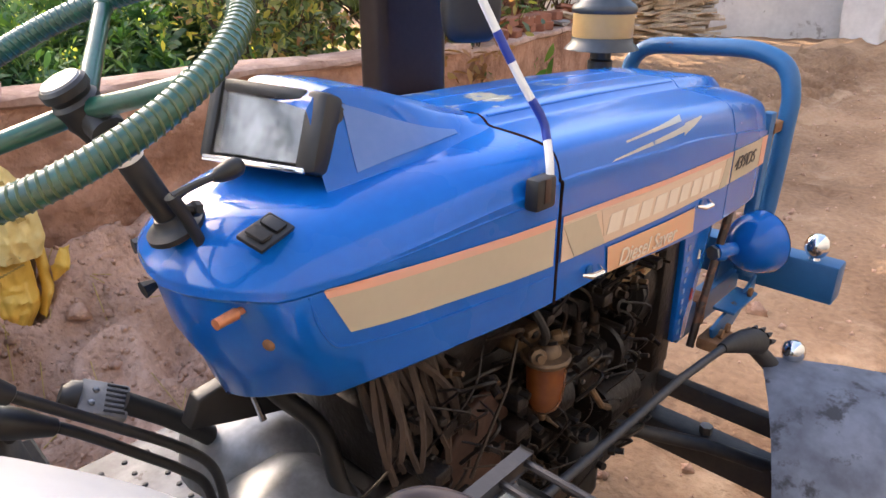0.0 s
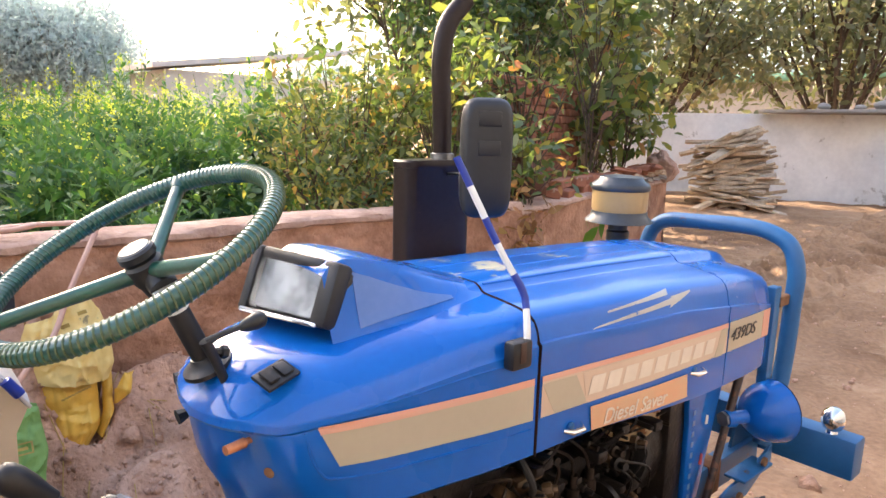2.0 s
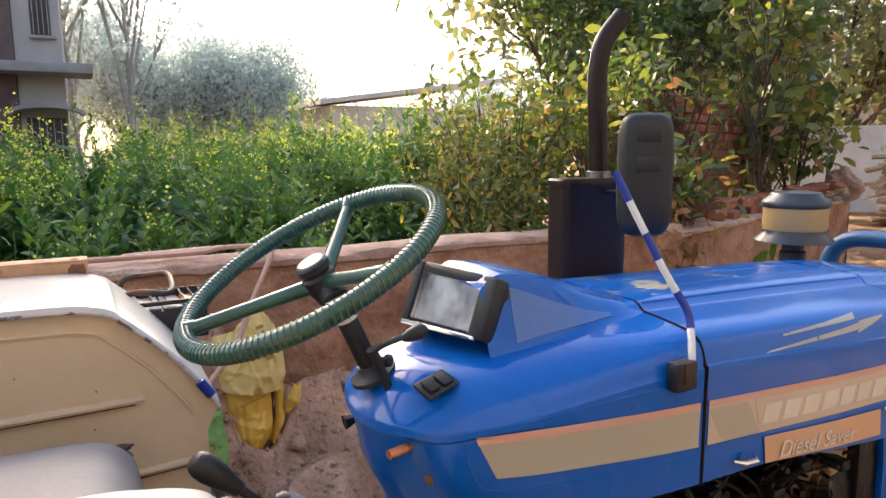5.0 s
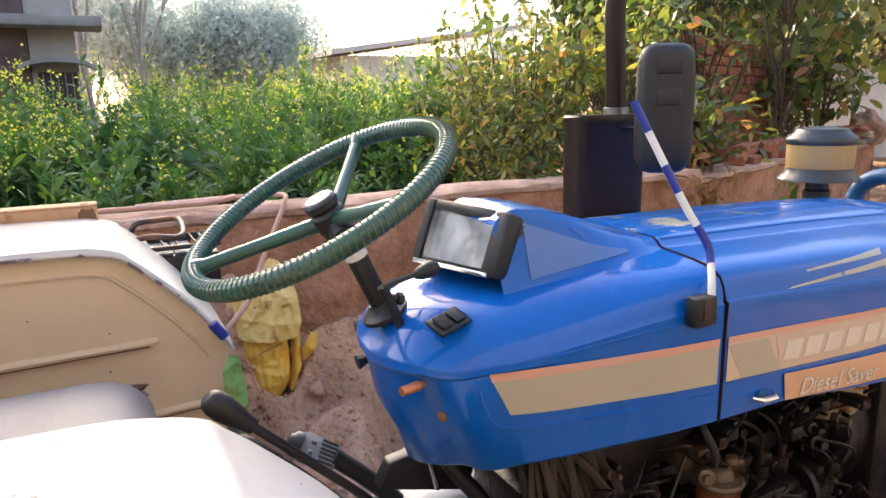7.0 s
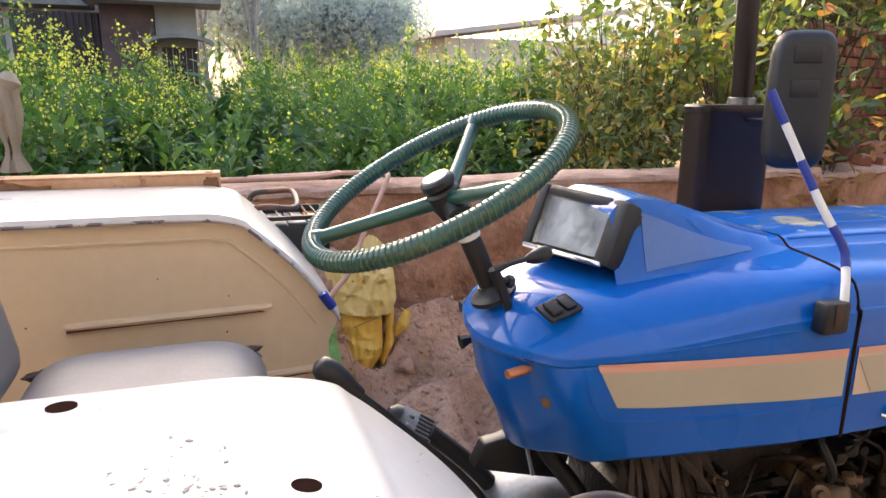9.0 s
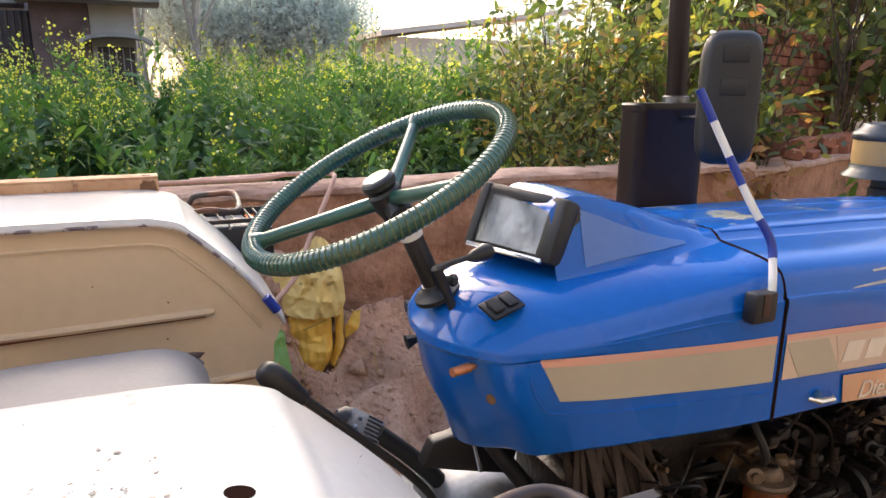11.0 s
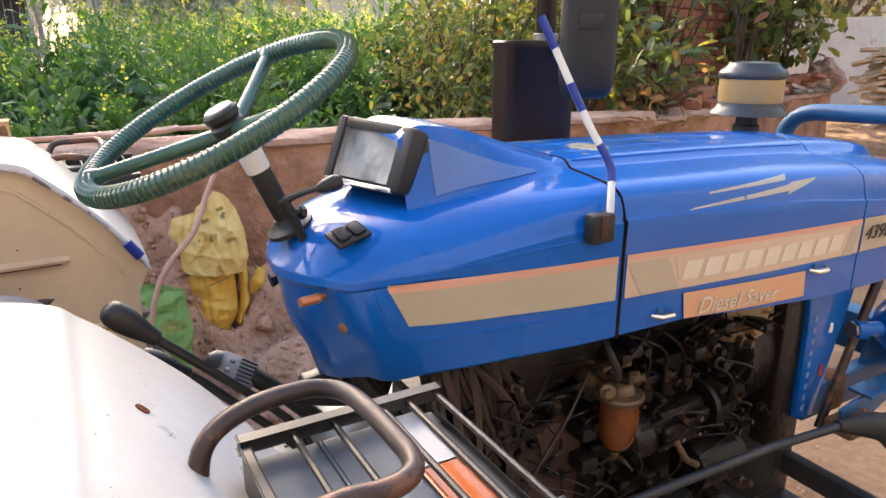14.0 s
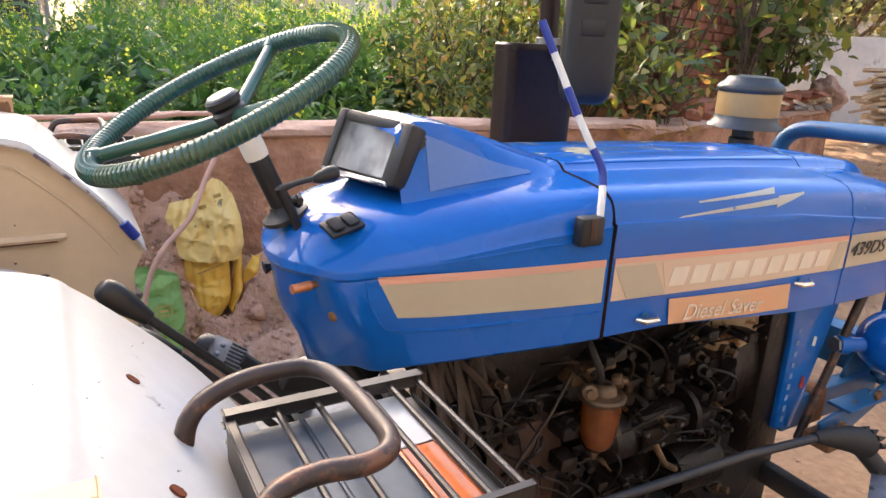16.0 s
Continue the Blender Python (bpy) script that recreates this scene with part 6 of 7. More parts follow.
cloth_patch("torn_edge", [(0.092, 0.05), (0.122, 0.14), (0.134, 0.31)], [(0.105, 0.03), (0.155, 0.13), (0.168, 0.3)], ((0, 0), (1, 0.01)), SACK_YELLOW, yel, 41, 0.035, 0.008, lean=0.2, n=14, h=24)
cloth_patch("loose_flap", [(0.16, 0.15), (0.165, 0.21)], [(0.215, 0.2), (0.235, 0.27)], ((0, 0), (0.5, 0.03), (1, 0)), SACK_YELLOW, yel, 43, 0.03, 0.012, n=18, h=14)
for x, z, w_ in ((0.0, 0.505, 0.03), (0.03, 0.47, 0.045), (0.09, 0.42, 0.03), (0.02, 0.43, 0.025), (0.06, 0.545, 0.03)):
    part("print_bar", turned(box(-w_ / 2, w_ / 2, -0.001, 0.001, -0.007, 0.007), Matrix.Translation((x, -0.088 + 0.2 * (z - 0.29) - 0.006, z)) @ pose(0, 0, 0, -11, -12, 0)), SACK_PRINT, yel)
for k in range(9):
    part("print_bar", turned(box(-0.006, 0.006, -0.001, 0.001, -0.003, 0.003), Matrix.Translation((-0.03 + 0.011 * k, -0.079, 0.24 + 0.0035 * k))), SACK_PRINT, yel)
grn = thing("green_sack", "green woven sack slumped beside the yellow sack", "sack", (-0.39, 1.67, 0.4))
cloth_patch("cloth", [(-0.16, -0.04), (-0.165, 0.1), (-0.15, 0.21)], [(0.05, -0.12), (0.085, 0.05), (0.075, 0.185)], ((0, 0), (0.5, 0.012), (1, 0)), SACK_GREEN, grn, 23, 0.04, 0.012, 0.0, 0.45)
cloth_patch("back_cloth", [(-0.16, -0.04), (-0.165, 0.1), (-0.15, 0.215)], [(0.05, -0.1), (0.085, 0.05), (0.075, 0.19)], ((0, 0), (0.5, 0.02), (1, 0)), SACK_GREEN, grn, 24, -0.03, 0.008, 0.0, 0.5)
mark_ = Matrix.Translation((0.0, -0.02, 0.09)) @ pose(0, 0, 0, -24, 0, 0)
for a in ((-0.03, 0.03, -0.02, -0.015), (-0.03, 0.03, 0.015, 0.02), (-0.03, -0.025, -0.0145, 0.0145), (0.025, 0.03, -0.0145, 0.0145), (-0.015, 0.015, -0.005, 0.005)):
    part("print_mark", turned(box(a[0], a[1], -0.045, -0.042, a[2], a[3]), mark_), SACK_PRINT, grn)

hose_line = smooth_line([(-1.1, 2.16, 1.16), (-0.9, 2.1, 1.165), (-0.7, 2.14, 1.16), (-0.5, 2.09, 1.165), (-0.32, 2.06, 1.17), (-0.22, 2.1, 1.18), (-0.36, 2.15, 1.165), (-0.6, 2.18, 1.16), (-0.2, 2.2, 1.165), (-0.03, 2.08, 1.175), (-0.03, 2.0, 1.16), (-0.076, 1.95, 1.09), (-0.178, 1.84, 0.947), (-0.257, 1.752, 0.82), (-0.416, 1.66, 0.65), (-0.56, 1.6, at_ground(-0.56, 1.6) + 0.012), (-0.74, 1.56, at_ground(-0.74, 1.56) + 0.012)], 7)
tagged(mesh_object("garden_hose", tube(hose_line, 0.0105, 10), PINK_HOSE), "faded pink hose coiled over the wall top", "hose")
straws = None
rg = random.Random(8)
for k in range(26):
    x, y = rg.uniform(-0.35, 0.9), rg.uniform(1.3, 1.95)
    a, l = rg.uniform(0, 3.1), rg.uniform(0.03, 0.1)
    z = at_ground(x, y) + 0.006
    straws = tube([(x, y, z), (x + l * math.cos(a), y + l * math.sin(a), at_ground(x + l * math.cos(a), y + l * math.sin(a)) + 0.008)], 0.0022, 4, straws)
tagged(mesh_object("straw_litter", straws, STRAW), "dry straw scattered over the soil bank", "straw", kind="stuff")

# Clods and pebbles on the yard.
np.random.seed(5)
n = 2600
cx, cy = np.random.uniform(-1.2, 9, n), np.random.uniform(-1.2, 4.2, n)
keep = ((cy < 1.98) | (cx > 3.2)) & ~((np.abs(cy) < 0.3) & (cx < 0.9))
bank_n = 2600
cx, cy = np.r_[cx[keep], np.random.uniform(-1.2, 1.6, bank_n)], np.r_[cy[keep], np.random.uniform(1.25, 2.0, bank_n)]
ico = np.array([(1, 0, 0), (-1, 0, 0), (0, 1, 0), (0, -1, 0), (0, 0, 1), (0, 0, -1)], np.float32)
tri = np.array([(0, 2, 4), (2, 1, 4), (1, 3, 4), (3, 0, 4), (2, 0, 5), (1, 2, 5), (3, 1, 5), (0, 3, 5)])
rg2 = np.random.default_rng(6)
sz = rg2.gamma(1.1, 0.006, len(cx)) + 0.002
heap = (cx < -0.25) & (cy > 1.5)
sz[heap] += rg2.gamma(1.3, 0.006, int(heap.sum()))
rot = spun(len(cx), rg2, 2.0)
cv = np.einsum("nij,nkj->nki", rot, ico[None] * rg2.uniform(0.6, 1.3, (len(cx), 6, 1))) * sz[:, None, None] + np.stack([cx, cy, ground_z(cx, cy) + sz * 0.2], 1)[:, None, :]
clods = fast_mesh("soil_clods", cv.reshape(-1, 3), (tri[None] + 6 * np.arange(len(cx))[:, None, None]).reshape(-1, 3), DRY_SOIL)
tagged(clods, "small clods and pebbles on the bare earth", "soil", kind="stuff")


# ---- mustard field behind the wall ----
BLADE = np.array([(0, 0, 0), (0.12, 0.25, 0.02), (0.2, 0.55, 0.05), (0.13, 0.82, 0.02), (0, 1, -0.06), (-0.13, 0.82, 0.02), (-0.2, 0.55, 0.05), (-0.12, 0.25, 0.02)], np.float32)
BLADE_F = np.array([(0, 1, 2, 7), (7, 2, 3, 6), (6, 3, 4, 5)], np.int32)


def blades(name, places, along_, sizes, wide, mat, parent, rng_):
    """Leaves that grow along given directions, each turned a little about its own axis."""
    d = along_ / np.linalg.norm(along_, axis=1, keepdims=True)
    side_ = np.cross(d, np.array([0, 0, 1.0])) + rng_.normal(0, 0.35, d.shape)
    side_ -= d * (side_ * d).sum(1, keepdims=True)
    side_ /= np.linalg.norm(side_, axis=1, keepdims=True) + 1e-9
    up_ = np.cross(side_, d)
    base = BLADE * np.array([wide, 1, 1], np.float32)
    v = base[None, :, 0, None] * side_[:, None] + base[None, :, 1, None] * d[:, None] + base[None, :, 2, None] * up_[:, None]
    v = v * np.asarray(sizes)[:, None, None] + places[:, None]
    f = BLADE_F[None] + 8 * np.arange(len(places))[:, None, None]
    return fast_mesh(name, v.reshape(-1, 3), f.reshape(-1, 4), mat, parent)


def mustard(name, xs, ys, hs, leaf_n, label, seed, big=1.0, flower_n=30, bloom=0.7):
    """Upright flowering plants: broad drooping leaves below, slim ones above, racemes of blossom on the shoots."""
    rng_ = np.random.default_rng(seed)
    low_p, low_d, low_s, top_p, top_d, top_s, fp, fs, sv, sf = [], [], [], [], [], [], [], [], [], []
    for x, y, h in zip(xs, ys, hs):
        root = np.array([x, y, 0.42])
        shoots = rng_.integers(4, 8)
        for s in range(shoots):
            a = 2 * math.pi * (s + rng_.random()) / shoots
            reach = rng_.uniform(0.03, 0.2) * big * h / 1.2
            hh = h * rng_.uniform(0.6, 1.08)
            tip = root + np.array([reach * math.cos(a), reach * math.sin(a), hh])
            k = len(sv) * 4
            w = 0.0026 * big
            sv.append(np.array([root + (w, 0, 0), root + (-w, w, 0), tip + (-w * 0.6, 0, 0), tip + (w * 0.6, 0, 0)]))
            sf.append((k, k + 1, k + 2, k + 3))
            m = leaf_n // shoots
            t = rng_.random(m) ** 0.85 * 0.94 + 0.03
            ang = rng_.uniform(0, 2 * math.pi, m)
            p = root + (tip - root) * np.stack([t ** 0.7, t ** 0.7, t], 1) + rng_.normal(0, 0.012 * big, (m, 3))
            d = np.stack([np.cos(ang), np.sin(ang), rng_.normal(0.15 + 0.75 * t, 0.35)], 1)
            size = (0.17 * (1 - t) ** 0.8 + 0.045) * rng_.uniform(0.6, 1.3, m) * big
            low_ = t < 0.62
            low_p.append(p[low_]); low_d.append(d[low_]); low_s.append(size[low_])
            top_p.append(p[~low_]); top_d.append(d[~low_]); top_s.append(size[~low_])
            if rng_.random() < bloom:
                q = max(2, int(flower_n / shoots * rng_.uniform(0.5, 1.5)))
                f = tip + np.stack([rng_.normal(0, 0.02, q), rng_.normal(0, 0.02, q), rng_.uniform(-0.13, 0.05, q)], 1) * big
                fp.append(f)
                fs.append(rng_.uniform(0.012, 0.022, q) * big)
    th = thing(name, label, "mustard plants", (0, 0, 0), kind="stuff")
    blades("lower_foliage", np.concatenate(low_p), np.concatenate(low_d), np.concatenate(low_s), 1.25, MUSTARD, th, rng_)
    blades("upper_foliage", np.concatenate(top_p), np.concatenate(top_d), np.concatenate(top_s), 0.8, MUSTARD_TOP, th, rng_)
    leaves("blossom", np.concatenate(fp), np.concatenate(fs), FLOWERS, th, rng_, 1.2, 2.0)
    fast_mesh("stems", np.concatenate(sv), np.array(sf), STEMS, th)
    return th


rf = np.random.default_rng(21)


def clumped(n, x0, x1, y0, y1, seed):
    """Plant places gathered into clumps with gaps, and a height factor for each."""
    x, y = rf.uniform(x0, x1, n * 3), rf.uniform(y0, y1, n * 3)
    k = np.array([noise.noise(Vector((a * 1.1, b * 1.1, seed))) + 0.5 * noise.noise(Vector((a * 2.7, b * 2.7, seed))) for a, b in zip(x, y)])
    best = np.argsort(-(k + rf.uniform(0, 0.55, n * 3)))[:n]
    return x[best], y[best], 0.9 + 0.38 * k[best]


xs, ys, hf = clumped(125, -6.0, 2.0, 3.0, 5.6, 4.0)
hs = np.clip(0.74 + 0.3 * (ys - 2.7) ** 0.7, 0.5, 1.35) * hf * rf.uniform(0.8, 1.15, len(xs))
mustard("mustard_rows", xs, ys, hs, 230, "flowering mustard crop close behind the wall", 31, 1.0, 26, 0.5)
xs, ys = rf.uniform(-2.3, -1.0, 22), rf.uniform(3.3, 5.2, 22)
mustard("mustard_stand", xs, ys, rf.uniform(1.15, 1.6, 22), 130, "tall mustard stand in full yellow flower", 37, 0.95, 85, 1.0)
xs, ys, hf = clumped(500, -11, 5, 5.5, 13.5, 9.0)
keep = ~((ys > 11.3) & (xs < -0.5))
xs, ys, hf = xs[keep], ys[keep], hf[keep]
hs = np.where((xs < -0.6) & (ys > 7), 1.2, 1.5) * hf * rf.uniform(0.85, 1.15, len(xs))
mustard("mustard_field", xs, ys, hs, 130, "dense flowering mustard field", 32, 1.4, 70, 0.85)
n = 90
xs, ys = rf.uniform(-6.5, 2.6, n), rf.uniform(2.45, 3.0, n)
mustard("mustard_edge", xs, ys, rf.uniform(0.5, 0.85, n), 70, "lower mustard plants at the field edge", 33, 1.0, 2, 0.1)
n = 5200
weed_at = np.stack([rf.uniform(-8, 4, n), rf.uniform(2.35, 5.0, n), rf.uniform(0.42, 0.66, n)], 1)
weed_at[:, 2] += 0.25 * rf.random(n) * (weed_at[:, 1] < 3.1)
weeds = thing("weeds", "fresh green weeds along the field edge", "weeds", kind="stuff")
weed_d = np.stack([rf.normal(0, 1, n), rf.normal(0, 1, n), rf.uniform(0.3, 2.4, n)], 1)
blades("blades", weed_at, weed_d, rf.uniform(0.07, 0.24, n), 1.0, GRASS, weeds, rf)


# ---- shrubs and trees ----
def branch_lines(base, height, spread, count, rnd, trunk=0.5):
    """A stem that forks into limbs: lines with radii, and the places along them."""
    b = Vector(base)
    top = b + Vector((rnd.uniform(-0.15, 0.15) * spread, rnd.uniform(-0.15, 0.15) * spread, height * trunk))
    lines = [([b, (b + top) / 2 + Vector((rnd.uniform(-0.04, 0.04), rnd.uniform(-0.04, 0.04), 0)), top], 1.0)]
    for k in range(count):
        f = rnd.uniform(0.3, 1.0)
        s = b.lerp(top, f)
        a = 2 * math.pi * (k * 0.618 + rnd.uniform(-0.1, 0.1))
        r = spread * rnd.uniform(0.45, 1.0)
        e = Vector((b.x + r * math.cos(a), b.y + r * math.sin(a), b.z + height * rnd.uniform(0.55, 1.02)))
        mid = s.lerp(e, 0.5) + Vector((0, 0, 0.12 * height * rnd.random()))
        lines.append(([s, mid, e], 0.5))
        for _ in range(2):
            e2 = e + Vector((rnd.uniform(-0.3, 0.3) * spread, rnd.uniform(-0.3, 0.3) * spread, rnd.uniform(-0.1, 0.2) * height))
            lines.append(([mid, mid.lerp(e2, 0.5) + Vector((0, 0, 0.04 * height)), e2], 0.3))
    return lines


def plant(name, label, category, base, height, spread, count, leaf_n, size, mats, bark, seed, stem=0.02, slim=1.0, group="", clump=0.16, low=0.0, trunk=0.5):
    th = thing(name, label, category, base, group)
    rnd, rg_ = random.Random(seed), np.random.default_rng(seed)
    lines = branch_lines((0, 0, 0), height, spread, count, rnd, trunk)
    bm = None
    pool = []
    for pts, w in lines:
        q = smooth_line(pts, 4)
        bm = tube(q, [stem * w * (1 - 0.75 * k / (len(q) - 1)) for k in range(len(q))], 6, bm)
        if w < 1:
            pool += [tuple(v) for v in q[3:]]
        elif low:
            pool += [tuple(v) for v in q[2:]]
    part("trunk", bm, bark, th)
    pool = np.array(pool)
    pick = pool[rg_.integers(0, len(pool), leaf_n)]
    p = pick + rg_.normal(0, clump, (leaf_n, 3)) * np.array([1, 1, 0.8])
    p[:, 2] = np.clip(p[:, 2], 0.05 if not low else low, None)
    share = np.array_split(p, len(mats)) if len(mats) == 1 else [p[: int(leaf_n * 0.72)], p[int(leaf_n * 0.72):]]
    for k, (m, q) in enumerate(zip(mats, share)):
        leaves("crown" if k == 0 else "young_leaves", q, size * rg_.uniform(0.6, 1.3, len(q)), m, th, rg_, 0.75, slim)
    return th


spots = ((1.5, 2.8, 1.2, 0.45), (1.95, 3.15, 1.5, 0.55), (2.45, 2.85, 1.65, 0.6), (2.9, 3.2, 1.75, 0.7), (3.35, 2.85, 1.95, 0.5), (3.25, 4.3, 3.5, 0.75), (4.2, 4.4, 3.6, 0.75), (5.2, 4.7, 3.4, 0.8), (2.4, 4.2, 1.8, 0.6), (5.6, 3.75, 1.75, 0.55), (6.3, 4.6, 2.1, 0.8), (4.55, 3.05, 2.5, 0.62), (5.3, 3.3, 1.9, 0.55))
for k, (x, y, h, s) in enumerate(spots):
    golden, open_, vine = k in (0, 1), k == 4, k in (5, 6, 7)
    reddish = k >= 11
    plant("shrub", "small-leaved shrub with golden young leaves" if golden else "tall dark green climber-grown shrub" if vine else "tall open shrub with yellow and reddish young leaves" if reddish else "broad-leaved garden shrub with yellow and reddish young leaves" if k % 2 else "broad-leaved green garden shrub behind the wall", "shrub", (x, y, 0.4), h, s, 15, 1700 if golden else 230 if open_ else 430 if reddish else 2100 if vine else 820, 0.062 if golden else 0.145 if reddish else 0.1, (SHRUB, SHRUB_YELLOW) if golden or open_ or reddish else (CLIMBER,) if vine else (SHRUB, SHRUB), BARK, 40 + k, 0.02, 0.75 if golden else 0.85, "shrubs behind the wall", 0.085, trunk=0.72 if open_ or reddish else 0.5)
plant("dry_creeper", "withered brown creeper hanging over the wall", "creeper", (2.45, 2.12, 0.3), 0.9, 0.25, 6, 260, 0.1, (DRY_LEAF,), BARK, 61, 0.008, 0.7, clump=0.09)
plant("creeper", "leafy creeper spilling over the mud wall", "creeper", (2.7, 2.2, 0.75), 0.75, 0.35, 8, 240, 0.1, (SHRUB, SHRUB_YELLOW), BARK, 63, 0.008, 0.8, clump=0.1)
for k, (x, y, h, s) in enumerate(((6.2, 7.2, 5.2, 1.9), (7.6, 7.4, 5.6, 2.2), (9.6, 7.8, 5.2, 2.0), (13.0, 7.6, 5.0, 2.2), (15.0, 4.6, 5.0, 2.2), (16.5, 1.5, 4.8, 2.2), (18, -3, 5, 2.4))):
    plant("tree", "dark leafy tree behind the garden", "tree", (x, y, 0), h + 0.6, s, 18, 6600, 0.2, (DARK_LEAF,), BARK, 70 + k, 0.1, 0.8, "trees behind the garden", 0.5, trunk=0.3, low=0.6)
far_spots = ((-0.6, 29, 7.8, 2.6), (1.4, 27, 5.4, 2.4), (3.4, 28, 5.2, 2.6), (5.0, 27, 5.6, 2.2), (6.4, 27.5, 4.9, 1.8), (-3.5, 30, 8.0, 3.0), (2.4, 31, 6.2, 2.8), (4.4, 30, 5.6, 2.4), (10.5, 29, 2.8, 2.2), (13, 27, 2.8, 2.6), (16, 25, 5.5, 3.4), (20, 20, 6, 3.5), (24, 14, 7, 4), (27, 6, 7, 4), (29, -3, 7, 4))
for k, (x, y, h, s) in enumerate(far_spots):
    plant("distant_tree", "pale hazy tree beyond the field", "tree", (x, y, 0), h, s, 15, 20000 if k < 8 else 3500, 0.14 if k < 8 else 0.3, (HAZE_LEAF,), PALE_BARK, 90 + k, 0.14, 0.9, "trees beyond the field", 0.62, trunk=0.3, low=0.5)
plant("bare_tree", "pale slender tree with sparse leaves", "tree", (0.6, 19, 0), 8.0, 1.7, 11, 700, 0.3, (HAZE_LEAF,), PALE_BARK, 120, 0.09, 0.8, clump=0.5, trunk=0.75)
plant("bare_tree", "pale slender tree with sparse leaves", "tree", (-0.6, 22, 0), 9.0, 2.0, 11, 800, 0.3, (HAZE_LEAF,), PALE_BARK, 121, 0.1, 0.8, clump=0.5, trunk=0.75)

# Clay pot on the wall, cloth bundle on a stick.
tagged(mesh_object("clay_pot", lathe([(0.05, 0), (0.11, 0.03), (0.15, 0.1), (0.15, 0.16), (0.11, 0.23), (0.07, 0.26), (0.085, 0.29), (0.08, 0.3)], (2.85, 2.36, 1.1), (0, 0, 1), 28), CLAY), "round dark clay pot standing on the wall", "pot")
post = thing("cloth_post", "wooden stake with a tan cloth tied over its top", "stake", (-1.62, 2.75, 0.3))
part("stake", tube([(0, 0, 0), (0.01, 0, 0.7), (0.02, 0, 1.2)], 0.018, 8), BARK, post)
rows = []
for j in range(15):
    v = j / 14
    w = 0.02 + 0.05 * abs(math.sin(1.2 + 2.6 * (1 - v))) * (0.5 + 0.6 * (1 - v))
    rows.append([(0.02 + (w * (1 + 0.34 * math.sin(7 * a + 5 * v))) * math.cos(a), 0.7 * w * (1 + 0.34 * math.cos(6 * a + 3 * v)) * math.sin(a), 0.85 + 0.42 * v) for a in np.linspace(0, 2 * math.pi, 30, endpoint=False)])
part("cloth", grid_mesh(rows, None, True), CLOTH, post, "tan cloth")
drape_ = grid_mesh([[(-0.02 - 0.22 * u - 0.03 * v, 0.02 * math.sin(9 * u + 3 * v) - 0.02, 1.26 - 0.06 * u - v * (0.42 + 0.1 * math.sin(7 * u)) * (0.55 + 0.45 * u) + 0.02 * math.sin(12 * u)) for u in np.linspace(0, 1, 18)] for v in np.linspace(0, 1, 14)])
part("hanging_cloth", thick(drape_, 0.004), CLOTH, post)
part("knot", lathe([(0.02, 0), (0.05, 0.03), (0.055, 0.06), (0.02, 0.1)], (0.02, 0, 1.2), (0.3, 0.1, 1), 14), CLOTH, post)

# ---- wood pile, bricks, buildings ----
pile = thing("wood_pile", "heap of split weathered planks against the white wall", "wood pile", (10.1, 4.2, 0))
rp = random.Random(12)
base_z = at_ground(10.1, 4.2)
pd = Vector((0.45, -0.89, 0)).normalized()
for k in range(120):
    layer = k // 12
    l = rp.uniform(0.6, 1.2)
    off = rp.uniform(-0.42, 0.28) * (1 - 0.06 * layer) - 0.02 * layer
    back = rp.uniform(-0.5, 0.35) * (1 - 0.05 * layer)
    th_ = rp.uniform(0.012, 0.03)
    own = box(-l / 2, l / 2, -rp.uniform(0.04, 0.1), rp.uniform(0.04, 0.1), -th_, th_, 0.004, 1)
    yaw = -66 + (rp.uniform(-15, 15) if rp.random() < 0.85 else rp.uniform(-75, 75))
    m = Matrix.Translation((pd.x * off - back * pd.y * 0.9, pd.y * off + back * pd.x * 0.9, base_z + 0.06 + 0.105 * layer + rp.uniform(0, 0.07))) @ pose(0, 0, 0, rp.uniform(-18, 18), rp.uniform(-16, 10) + 3 - 1.4 * layer, yaw)
    part("plank", turned(own, m), TIMBER, pile)

gatepost = thing("gate_pillar", "crumbling plastered gate pillar at the end of the white wall", "pillar", (12.35, 2.05, 0))
pil = box(-0.36, 0.36, -0.3, 0.3, 0.1, 1.62, 0.03, 2)
bmesh.ops.subdivide_edges(pil, edges=list(pil.edges), cuts=5, use_grid_fill=True)
for v in pil.verts:
    v.co += Vector((noise.noise(v.co * 4), noise.noise(v.co * 4 + Vector((7, 0, 0))), 0.6 * noise.noise(v.co * 5))) * 0.045
part("shaft", pil, LIME, gatepost, "whitewashed shaft with bare patches")
for k in range(7):
    part("bare_brick", turned(box(-0.11, 0.11, -0.02, 0.03, -0.033, 0.033, 0.008, 1), Matrix.Translation((-0.36, -0.2 + 0.07 * ((k * 5) % 7), 1.5 - 0.085 * (k // 2))) @ pose(0, 0, 0, 0, 0, 90)), BRICK, gatepost)
for x, y, r_ in ((11.75, 3.65, 0.1), (12.1, 3.2, 0.08), (12.3, 2.9, 0.15), (12.45, 2.72, 0.11)):
    st = bmesh.new()
    bmesh.ops.create_icosphere(st, subdivisions=3, radius=r_)
    for v in st.verts:
        v.co *= 1 + 0.4 * noise.noise(v.co * 6 + Vector((x, y, 0)))
        v.co = Vector((v.co.x, v.co.y, v.co.z * 0.62))
    low_z = min(v.co.z for v in st.verts)
    stone = tagged(mesh_object("stone", st, CONCRETE), "rough stone lying on the concrete slab", "stone", "stones on the slab")
    stone.location = (x, y, 2.018 - low_z)

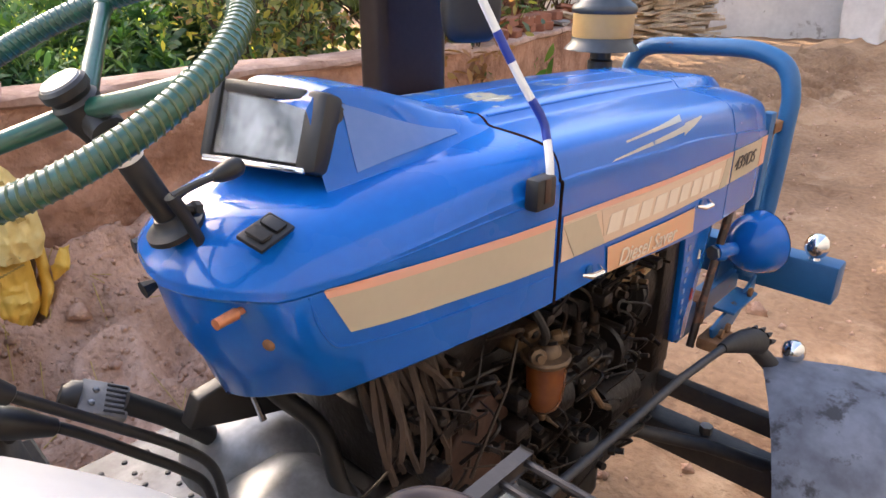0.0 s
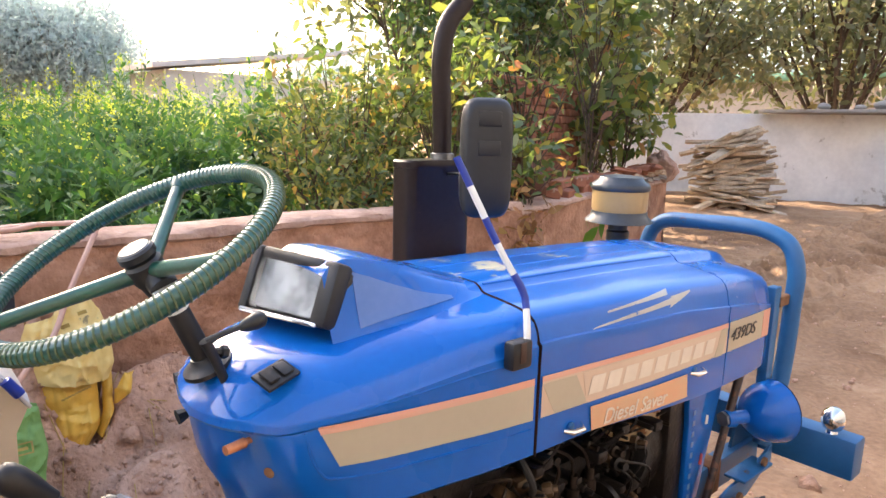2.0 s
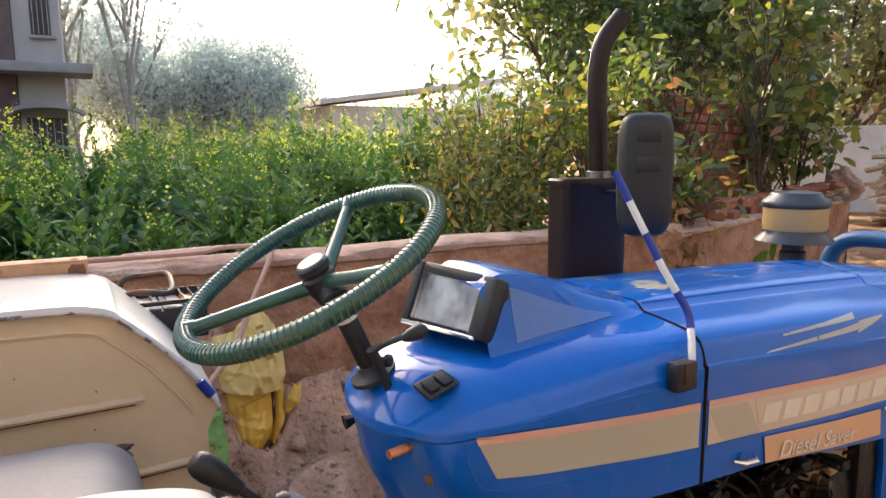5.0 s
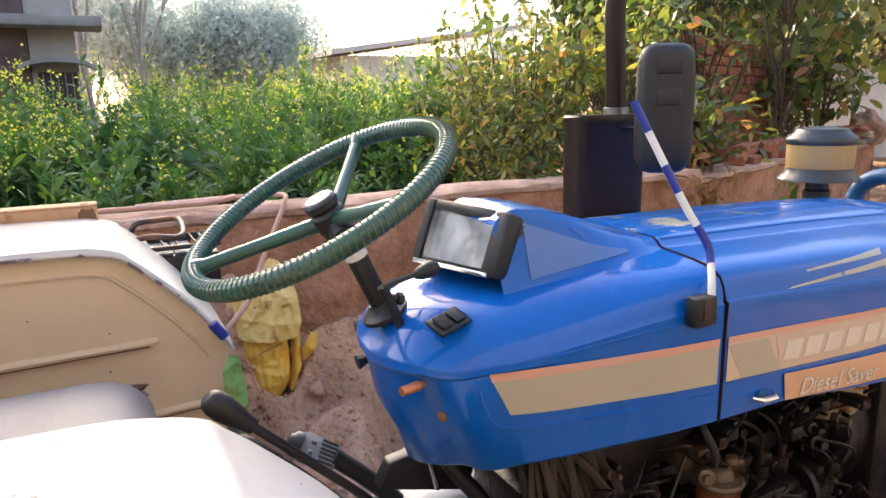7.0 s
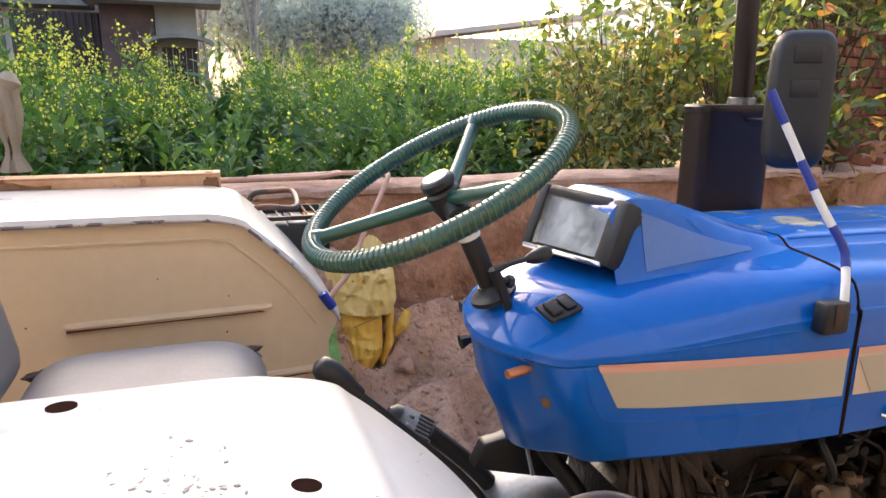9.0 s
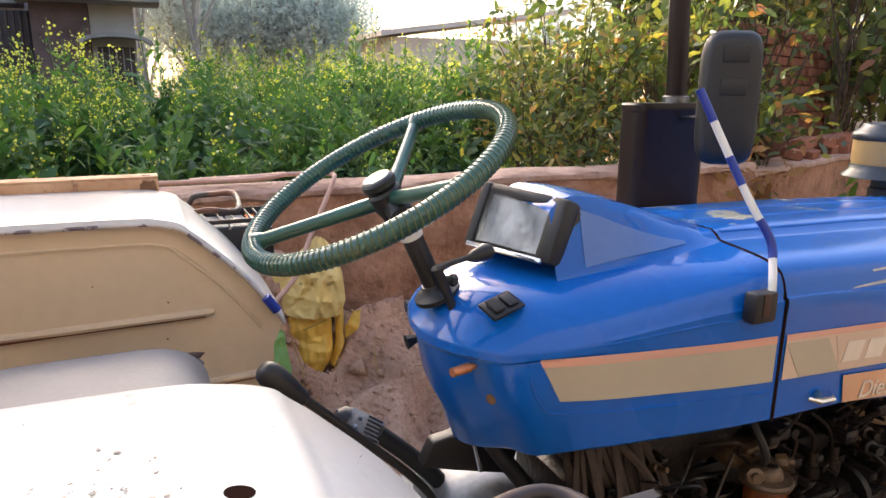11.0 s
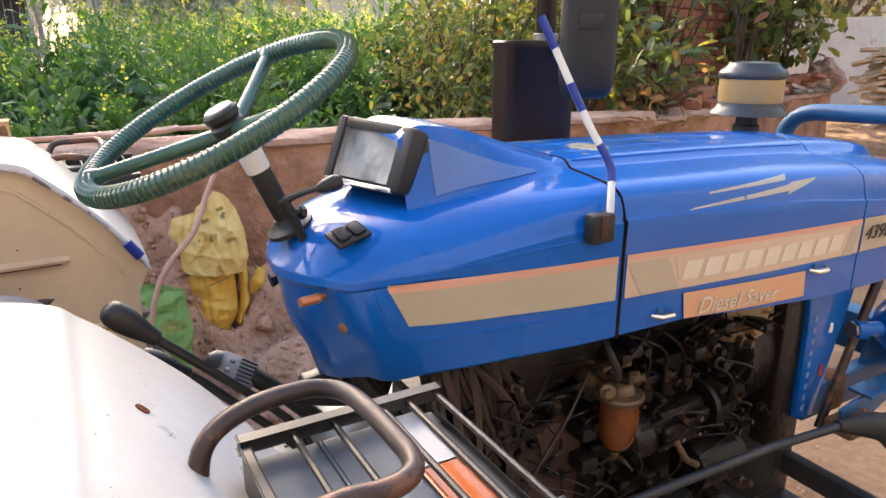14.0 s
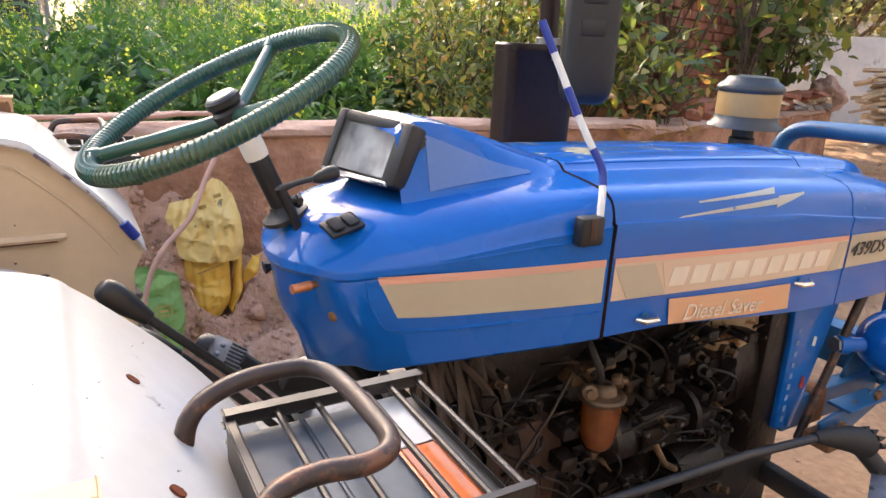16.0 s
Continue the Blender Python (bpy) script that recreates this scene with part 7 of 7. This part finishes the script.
stack = thing("brick_stack", "stack of loose red bricks behind the wall", "bricks", (4.3, 3.45, 0))
rb = random.Random(3)
part("stack_core", turned(box(-1.12, 1.12, 0.06, 0.55, 0.3, 2.0, 0.01), pose(0, 0, 0, 0, 0, 20)), BRICK, stack)
first = part("brick", box(-0.055, 0.055, -0.112, 0.112, 0, 0.068, 0.006, 1), BRICK, stack)
brick_me = first.data
for row in range(16):
    for c in range(18):
        if rb.random() < 0.03 + 0.03 * max(0, row - 11):
            continue
        ob = first if row == 0 and c == 0 else new("brick", brick_me)
        ob.parent = stack
        u = (c - 8.5) * 0.122 + rb.uniform(-0.006, 0.006) + (0.06 if row % 2 else 0)
        ob.matrix_basis = pose(0, 0, 0, 0, 0, 20) @ Matrix.Translation((u, rb.uniform(-0.015, 0.015), 0.82 + 0.075 * row)) @ pose(0, 0, 0, rb.uniform(-1, 1), 0, rb.uniform(-4, 4))
for k in range(26):
    f = rb.random()
    x, y = 3.2 + 2.7 * f, 2.4 + 0.8 * f
    b = tagged(new("loose_brick", brick_me), "loose broken brick lying on the wall", "brick", "loose bricks")
    b.matrix_basis = Matrix.Translation((x, y, 1.085 + 0.062 * (k % 2))) @ pose(0, 0, 0, rb.uniform(-8, 8), rb.uniform(-10, 10), rb.uniform(0, 180))
for k in range(22):
    f = rb.random()
    own = box(-rb.uniform(0.06, 0.16), rb.uniform(0.06, 0.16), -0.06, 0.06, -0.016, 0.02, 0.008, 1)
    for v in own.verts:
        v.co += Vector((rb.uniform(-0.02, 0.02), rb.uniform(-0.02, 0.02), rb.uniform(-0.008, 0.008)))
    bit = tagged(mesh_object("broken_tile", own, (CONCRETE, TIMBER, BRICK)[k % 3], None, "", False), "broken slab fragment lying on the mud wall", "rubble", "rubble on the wall")
    bit.matrix_basis = Matrix.Translation((4.4 + 1.5 * f, 2.72 + 0.42 * f + rb.uniform(-0.05, 0.08), 1.12 + 0.05 * (k % 3))) @ pose(0, 0, 0, rb.uniform(-14, 14), rb.uniform(-14, 14), rb.uniform(0, 180))
lump_bm = bmesh.new()
bmesh.ops.create_icosphere(lump_bm, subdivisions=4, radius=0.15)
for v in lump_bm.verts:
    v.co *= 1 + 0.5 * noise.noise(v.co * 7) + 0.26 * noise.noise(v.co * 17) + 0.12 * noise.noise(v.co * 41)
    v.co += Vector((5.88, 3.09, 1.22))
tagged(mesh_object("concrete_block", lump_bm, COPING), "rough lump of concrete at the wall's end", "concrete")
drape = grid_mesh([[(5.05 + 0.5 * u, 3.6 + 0.12 * u + 0.03 * math.sin(14 * u), 1.2 + 0.75 * v + 0.03 * math.sin(9 * u)) for u in np.linspace(0, 1, 20)] for v in np.linspace(0, 1, 10)])
tagged(mesh_object("hanging_sheet", thick(drape, 0.006), CLOTH), "pale ragged sheet hanging by the bricks", "sheet")

# House across the field: brick corner, plastered upper wall, arched hood over the window, iron gate.
house = thing("house", "two-storey house of brick and plaster beyond the field", "house", (-1.6, 14.0, 0))
# Wall tops and the far left end are unseen, stretched to shade the yard.
part("wall", box(-0.95, 0.0, -0.05, 8.0, 0.0, 9.6), BRICK_FAR, house, "dark brick corner")
part("wall", box(0.01, 0.78, 0.0, 8.0, 0.0, 9.6), HOUSE_PLASTER, house, "grey plastered wall")
part("wall", box(-14.0, -0.96, 1.5, 8.0, 0.0, 9.6), LIME, house, "whitewashed wall set back")
part("balcony", box(-1.2, 1.25, -0.7, 0.4, 3.02, 3.2, 0.02), CONCRETE, house, "concrete slab")
part("balcony", box(-14.0, -1.21, 0.6, 1.6, 3.02, 3.2, 0.02), CONCRETE, house)
part("roof", box(-14.3, 1.1, -0.3, 8.3, 9.6, 9.8, 0.02), CONCRETE, house)
arch = [(0.55 * math.cos(a), 0.18 * math.sin(a)) for a in np.linspace(0, math.pi, 14)]
own = grid_mesh([[(0.45 + u * 1.15, y, 2.3 + v) for u, v in arch] for y in (-0.55, -0.02)])
part("window_hood", thick(own, 0.07), CONCRETE, house, "arched concrete window hood")
win = part("window", box(0.1, 0.74, -0.03, 0.05, 1.45, 2.25, 0.01), METAL_SHEET, house, "dark window with bars")
for k in range(5):
    part("bar", box(0.17 + 0.12 * k, 0.185 + 0.12 * k, -0.06, -0.032, 1.47, 2.23), HOUSE_PLASTER, win)
up = part("window", box(0.3, 0.62, -0.03, 0.05, 3.75, 4.65, 0.01), METAL_SHEET, house, "dark upper window with a sill")
part("sill", box(0.26, 0.7, -0.12, -0.032, 3.68, 3.74, 0.01), CONCRETE, up)
for k in range(4):
    part("bar", box(0.34 + 0.08 * k, 0.352 + 0.08 * k, -0.055, -0.032, 3.77, 4.63), HOUSE_PLASTER, up)
gate = part("gate", box(-2.6, -1.0, 0.6, 0.64, 0.1, 2.9, 0.01), METAL_SHEET, house, "tall dark iron gate")
for k in range(14):
    part("gate_bar", box(-2.55 + 0.112 * k, -2.52 + 0.112 * k, 0.55, 0.598, 0.1, 2.9), METAL_SHEET, gate)
part("gate_post", box(-2.85, -2.7, 0.45, 0.62, 0, 3.1, 0.01), CONCRETE, house)
part("step", box(-1.3, -0.2, -1.2, -0.4, 0.9, 1.05, 0.02), LIME, house, "white washing slab")

barn = thing("far_shed", "low hazy shed with a sloping roof beyond the field", "building", (8.4, 19.0, 0))
part("wall", box(-2.6, 3.4, -1.0, 2.0, 0, 2.9), HAZE_ROOF, barn)
slope = plate([(-3.0, 2.9), (3.6, 3.8), (3.6, 3.94), (-3.0, 3.04)], "y", -1.3, 3.6)
part("roof", slope, HAZE_ROOF, barn, "grey sloping roof")
shed = thing("far_building", "low building with a green roof behind the white wall", "building", (21, 10.5, 0))
part("wall", box(0, 6, -5, 4, 0, 3.2), HOUSE_PLASTER, shed)
part("roof", box(-0.5, 6.5, -5.5, 4.5, 3.2, 3.42, 0.02), GREEN_SHEET, shed, "green roof edge")
for k in range(18):
    part("railing_bar", box(-0.3, -0.26, -5.2 + 0.52 * k, -5.16 + 0.52 * k, 3.42, 4.4), METAL_SHEET, shed)
part("railing", box(-0.32, -0.24, -5.3, 4.2, 4.4, 4.46), METAL_SHEET, shed)
